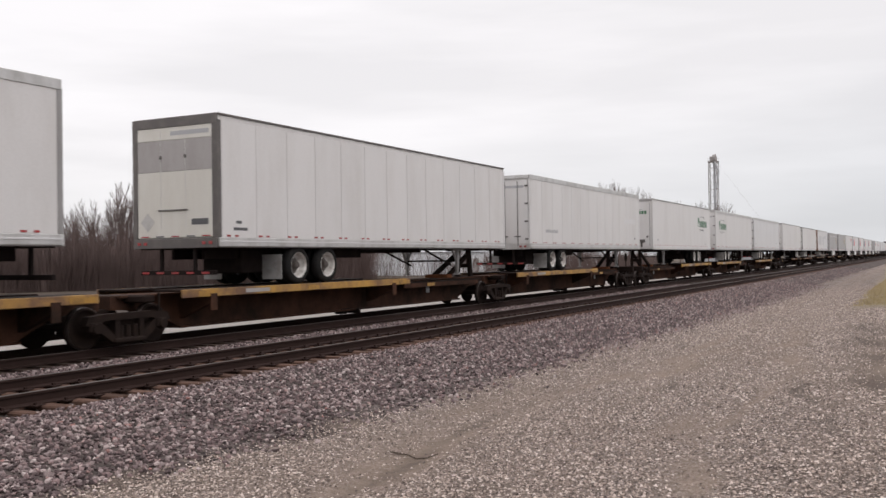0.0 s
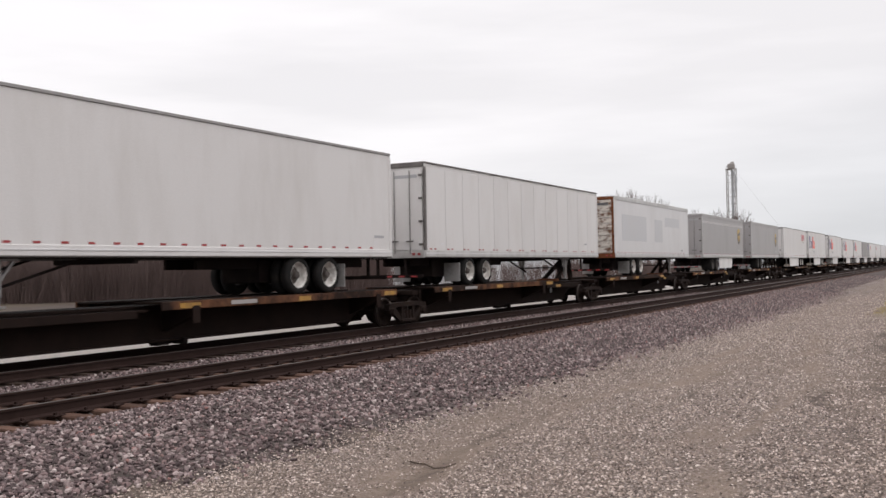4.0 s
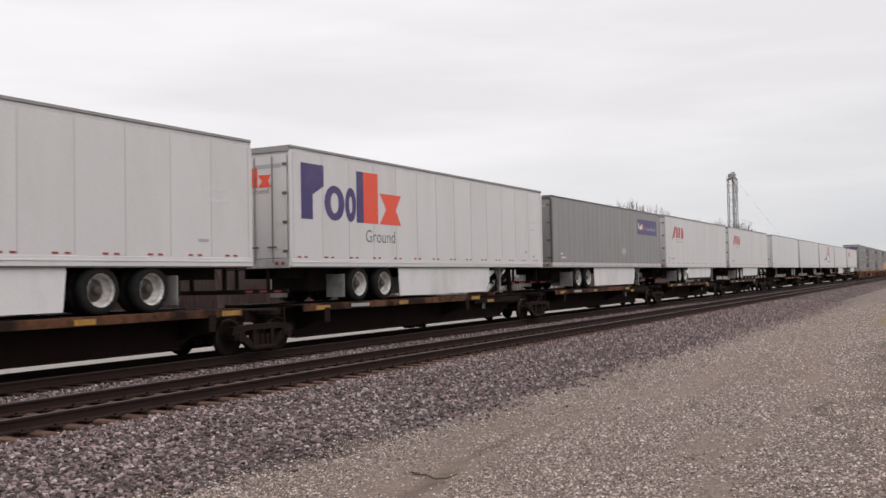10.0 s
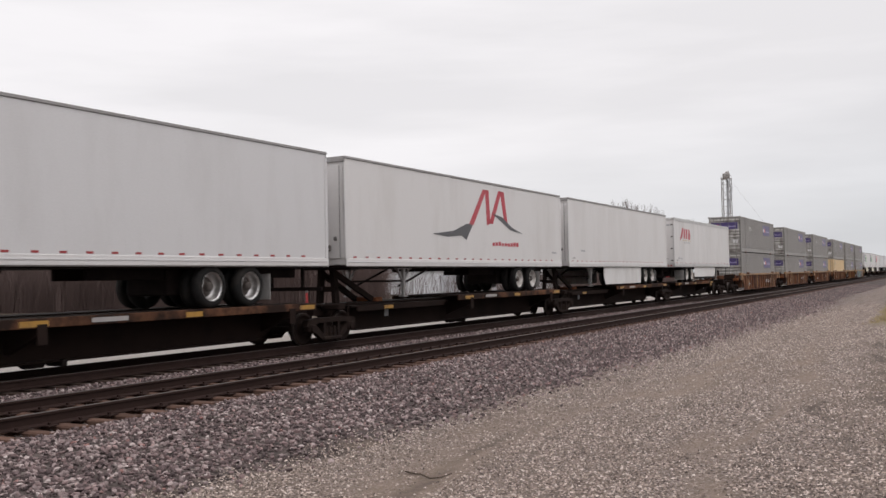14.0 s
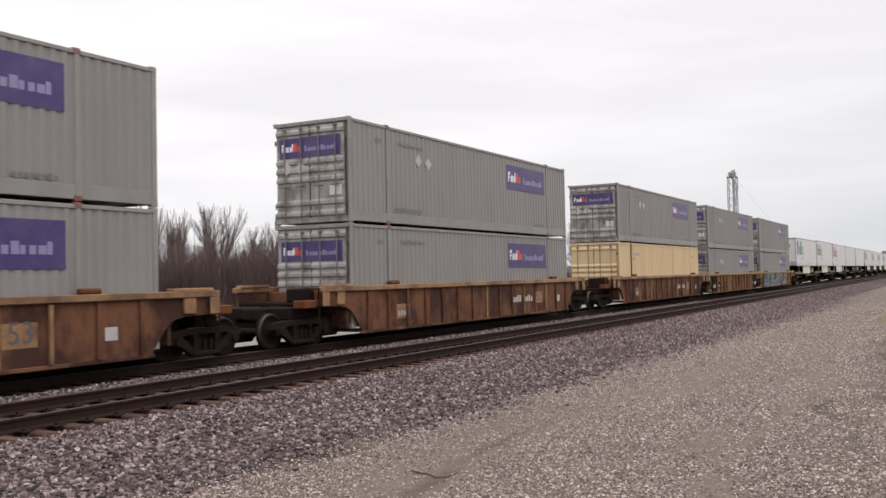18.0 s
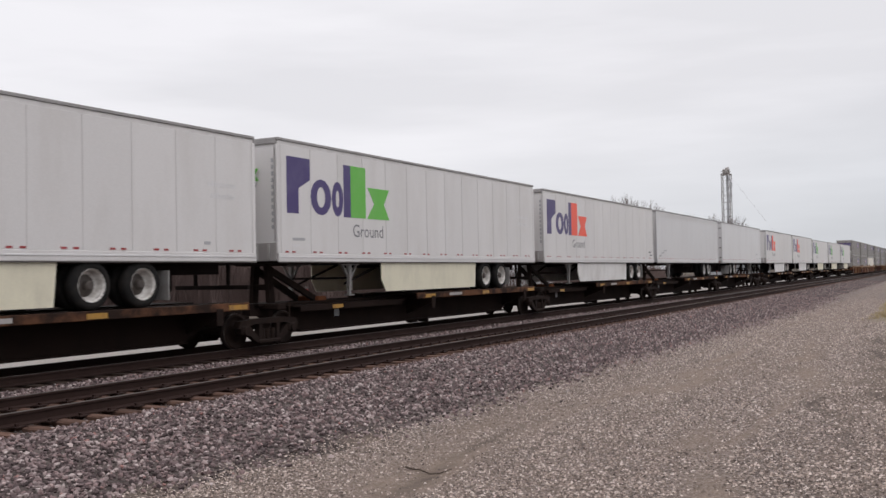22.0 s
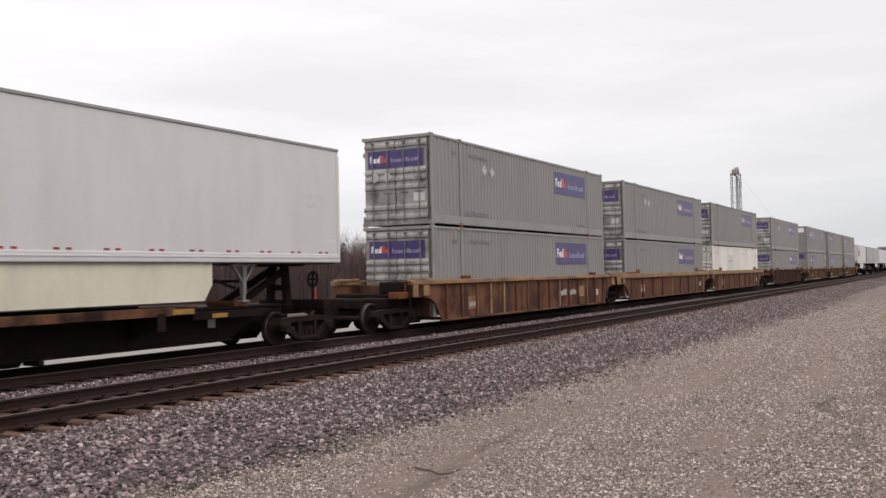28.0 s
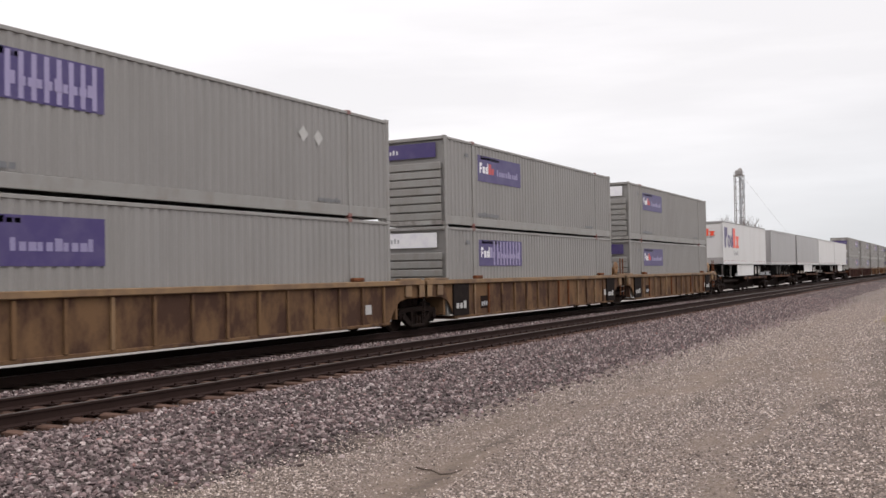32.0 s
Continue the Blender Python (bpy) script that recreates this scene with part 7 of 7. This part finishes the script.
for u, le, ri, paint, opts, low_box, top_box in WELLS:
    wall, chord, word = PAINT[paint]
    well_car(u, u + C_LEN, le, ri, wall, chord, "%s ribbed well car%s" % (word, " covered in sprayed graffiti" if opts.get("graffiti") else " carrying two stacked containers"), **opts)
    for z, (kind, ends, sign, faded, dia) in ((0.35, low_box), (0.35 + C_H + 0.012, top_box)):
        word2 = {"cream": "cream ribbed 53-foot container in a well car", "white": "off-white ribbed 53-foot container in a well car"}.get(kind) or GREY % ("stacked on top" if z > 1 else "standing in a well car")
        container(u, z, kind, ends, sign, word2, faded, dia)


# ---- loose stone: ballast shoulder and yard chippings ----
def stones(name, spots, material, label, fine=False, tall=0.8):
    """spots: rows of x, y, z and size; each becomes a small broken stone."""
    rnd = np.random.RandomState(11)
    g = (1 + 5 ** 0.5) / 2
    ico = np.array([(-1, g, 0), (1, g, 0), (-1, -g, 0), (1, -g, 0), (0, -1, g), (0, 1, g), (0, -1, -g), (0, 1, -g), (g, 0, -1), (g, 0, 1), (-g, 0, -1), (-g, 0, 1)]) / 1.9
    tri = np.array([(0, 11, 5), (0, 5, 1), (0, 1, 7), (0, 7, 10), (0, 10, 11), (1, 5, 9), (5, 11, 4), (11, 10, 2), (10, 7, 6), (7, 1, 8), (3, 9, 4), (3, 4, 2), (3, 2, 6), (3, 6, 8), (3, 8, 9), (4, 9, 5), (2, 4, 11), (6, 2, 10), (8, 6, 7), (9, 8, 1)])
    if fine:      # chips lie half sunk: only their upper faces
        ico = np.array([(1, 0, 0), (-1, 0, 0), (0, 1, 0), (0, -1, 0), (0, 0, 1)]) * 1.05
        tri = np.array([(0, 2, 4), (2, 1, 4), (1, 3, 4), (3, 0, 4)])
    n, m, k = len(spots), len(ico), len(tri)
    sc = rnd.uniform(0.55, 1.35, (n, 1, 3)) * spots[:, 3].reshape(n, 1, 1) * 0.5
    sc[:, :, 2] *= tall
    v = ico[None] * rnd.uniform(0.55, 1.3, (n, m, 1)) * sc
    a = rnd.uniform(0, 6.283, n)
    b = rnd.uniform(-0.7, 0.7, n) * (0.35 if fine else 1.0)
    ca, sa, cb, sb = np.cos(a)[:, None], np.sin(a)[:, None], np.cos(b)[:, None], np.sin(b)[:, None]
    x, y, z = v[..., 0], v[..., 1], v[..., 2]
    y, z = y * cb - z * sb, y * sb + z * cb
    x, y = x * ca - y * sa, x * sa + y * ca
    v = np.stack([x, y, z], -1) + spots[:, None, :3]
    f = tri[None] + (np.arange(n) * m)[:, None, None]
    me = bpy.data.meshes.new(name)
    me.vertices.add(n * m)
    me.vertices.foreach_set("co", v.astype(np.float32).ravel())
    me.loops.add(n * k * 3)
    me.loops.foreach_set("vertex_index", f.astype(np.int32).ravel())
    me.polygons.add(n * k)
    me.polygons.foreach_set("loop_start", np.arange(0, n * k * 3, 3, dtype=np.int32))
    me.update()
    me.validate()
    me.shade_flat()
    me.materials.append(material)
    return tagged(new(name, me), label, "stones", kind="stuff")


rs = np.random.RandomState(21)


def strew(n, x0, x1, y0, y1, size0, size1, height, keep, near=1.0, swell=0.0):
    x, y = rs.uniform(x0, x1, n), y0 + (y1 - y0) * rs.uniform(0, 1, n) ** near
    s = rs.uniform(size0, size1, n) ** 1.0
    s *= 1 + swell * np.clip(y - 9, 0, 50)      # further off only the larger ones are laid
    rows = [(a, b, height(a, b) + 0.22 * c, c) for a, b, c in zip(x.tolist(), y.tolist(), s.tolist()) if keep(a, b)]
    return np.array(rows)


def foot(y):
    """Where the ballast shoulder ends."""
    return lerp(y, [(4, 8.5), (10.4, 8.7), (14, 9.0), (24, 9.2), (34, 9.5), (60, 9.6)]) + 0.45 * noise.noise((y * 0.35, 2.0, 0.0)) + 0.25 * noise.noise((y * 1.3, 5.0, 0.0))


edge = lambda x, y: x < foot(y) + 0.28 * random.gauss(0, 1)
clear = lambda x, y: not (abs(x - 3.39) < 0.09 or abs(x - 4.86) < 0.09)
shoulder = strew(56000, 5.36, 10.9, 4.5, 66, 0.03, 0.076, lambda x, y: max(bed_z(x, y), ground_z(x, y)), edge, 1.7)
between = strew(12000, 1.32, 2.88, 7, 60, 0.035, 0.08, bed_z, lambda x, y: True, 1.6)
crib = strew(6000, 3.0, 5.1, 7, 45, 0.035, 0.07, lambda x, y: -0.25, clear, 1.5)
further = strew(9000, 5.4, 10.6, 62, 130, 0.04, 0.075, bed_z, edge, 1.3)
loose = np.concatenate([shoulder, between, further])
near_by = loose[:, 1] < 20
stones("ballast_stones", loose[near_by], M_STONE, "mauve-grey crushed ballast stones")
stones("distant_ballast_stones", loose[~near_by], M_STONE, "mauve-grey crushed ballast stones along the line", True, 1.4)
stones("crib_stones", crib, M_CRIB, "dark rust-dusted stones between the near rails", True)
bare = lambda x, y: x > foot(y) + 0.1 + random.gauss(0, 0.22) and random.random() > max(soil_at(x, y) * 0.92, damp_at(x, y) * 0.9) and y < 30 + 34 * random.random() and turf_at(x, y) < 0.3
stones("yard_chippings", strew(270000, 8.4, 17.2, 4.6, 60, 0.012, 0.036, lambda x, y: max(ground_z(x, y), bed_z(x, y)), bare, 2.3, 0.012), M_CHIP, "loose pale limestone chippings on the yard", True)


# ---- sleepers: the stretch beside the camera one by one, the rest as one mass ----
def tie_mesh(key, seed, length, material):
    rnd = random.Random(seed)

    def make():
        b = B().box(-length / 2, length / 2, -0.115, 0.115, -0.17, 0.0, 0.018)
        b.v = [(x + rnd.uniform(-0.012, 0.012), y + rnd.uniform(-0.008, 0.008), z + rnd.uniform(-0.006, 0.004)) for x, y, z in b.v]
        return b.mesh("tie", material)
    return shared(key, make)


bed = tagged(new("near_track"), "empty near track on weathered timber ties", "track")
bed.location = (4.125, 0, 0)
rtie = random.Random(17)
y, count, rest = -40.0, 0, []
while y < 420:
    if 5.0 <= y < 92:
        part("tie", tie_mesh(("tie", count % 5), count % 5, 2.58, M_TIE), bed, (rtie.uniform(-0.05, 0.05), y, -0.185 + rtie.uniform(-0.008, 0.004)))
        count += 1
    else:
        rest.append(y)
    y += 0.508
plates = B()
for i in range(140):
    for x in (-0.735, 0.735):
        plates.box(x - 0.17, x + 0.17, 5.08 + 0.508 * i - 0.09, 5.08 + 0.508 * i + 0.09, -0.187, -0.172)
        for e in (-0.11, 0.11):
            plates.box(x + e - 0.02, x + e + 0.02, 5.08 + 0.508 * i - 0.05, 5.08 + 0.508 * i - 0.02, -0.175, -0.135)
tagged(part("tie_plate_run", plates.mesh("tie_plate_run", M_RAIL), bed), kind="stuff")
more = B()
for yy in rest:
    more.box(-1.29, 1.29, yy - 0.115, yy + 0.115, -0.355, -0.185)
tagged(part("distant_tie_run", more.mesh("distant_tie_run", M_TIE), bed), kind="stuff")
far_bed = tagged(new("main_track"), "main track under the train on oily timber ties", "track")
main = B()
for i in range(1500):
    yy = -120 + 0.508 * i
    main.box(-1.29, 1.29, yy - 0.115, yy + 0.115, -0.36, -0.195)
tagged(part("main_tie_run", main.mesh("main_tie_run", M_TIE_OLD), far_bed), kind="stuff")


# ---- movement: the whole train runs past at about 25.6 m/s ----
def motions():
    for ob, u, z in movers:
        walk(ob, [(t, pose(0, u - run(t), z)) for t in TRAIN_TIMES])


motions()
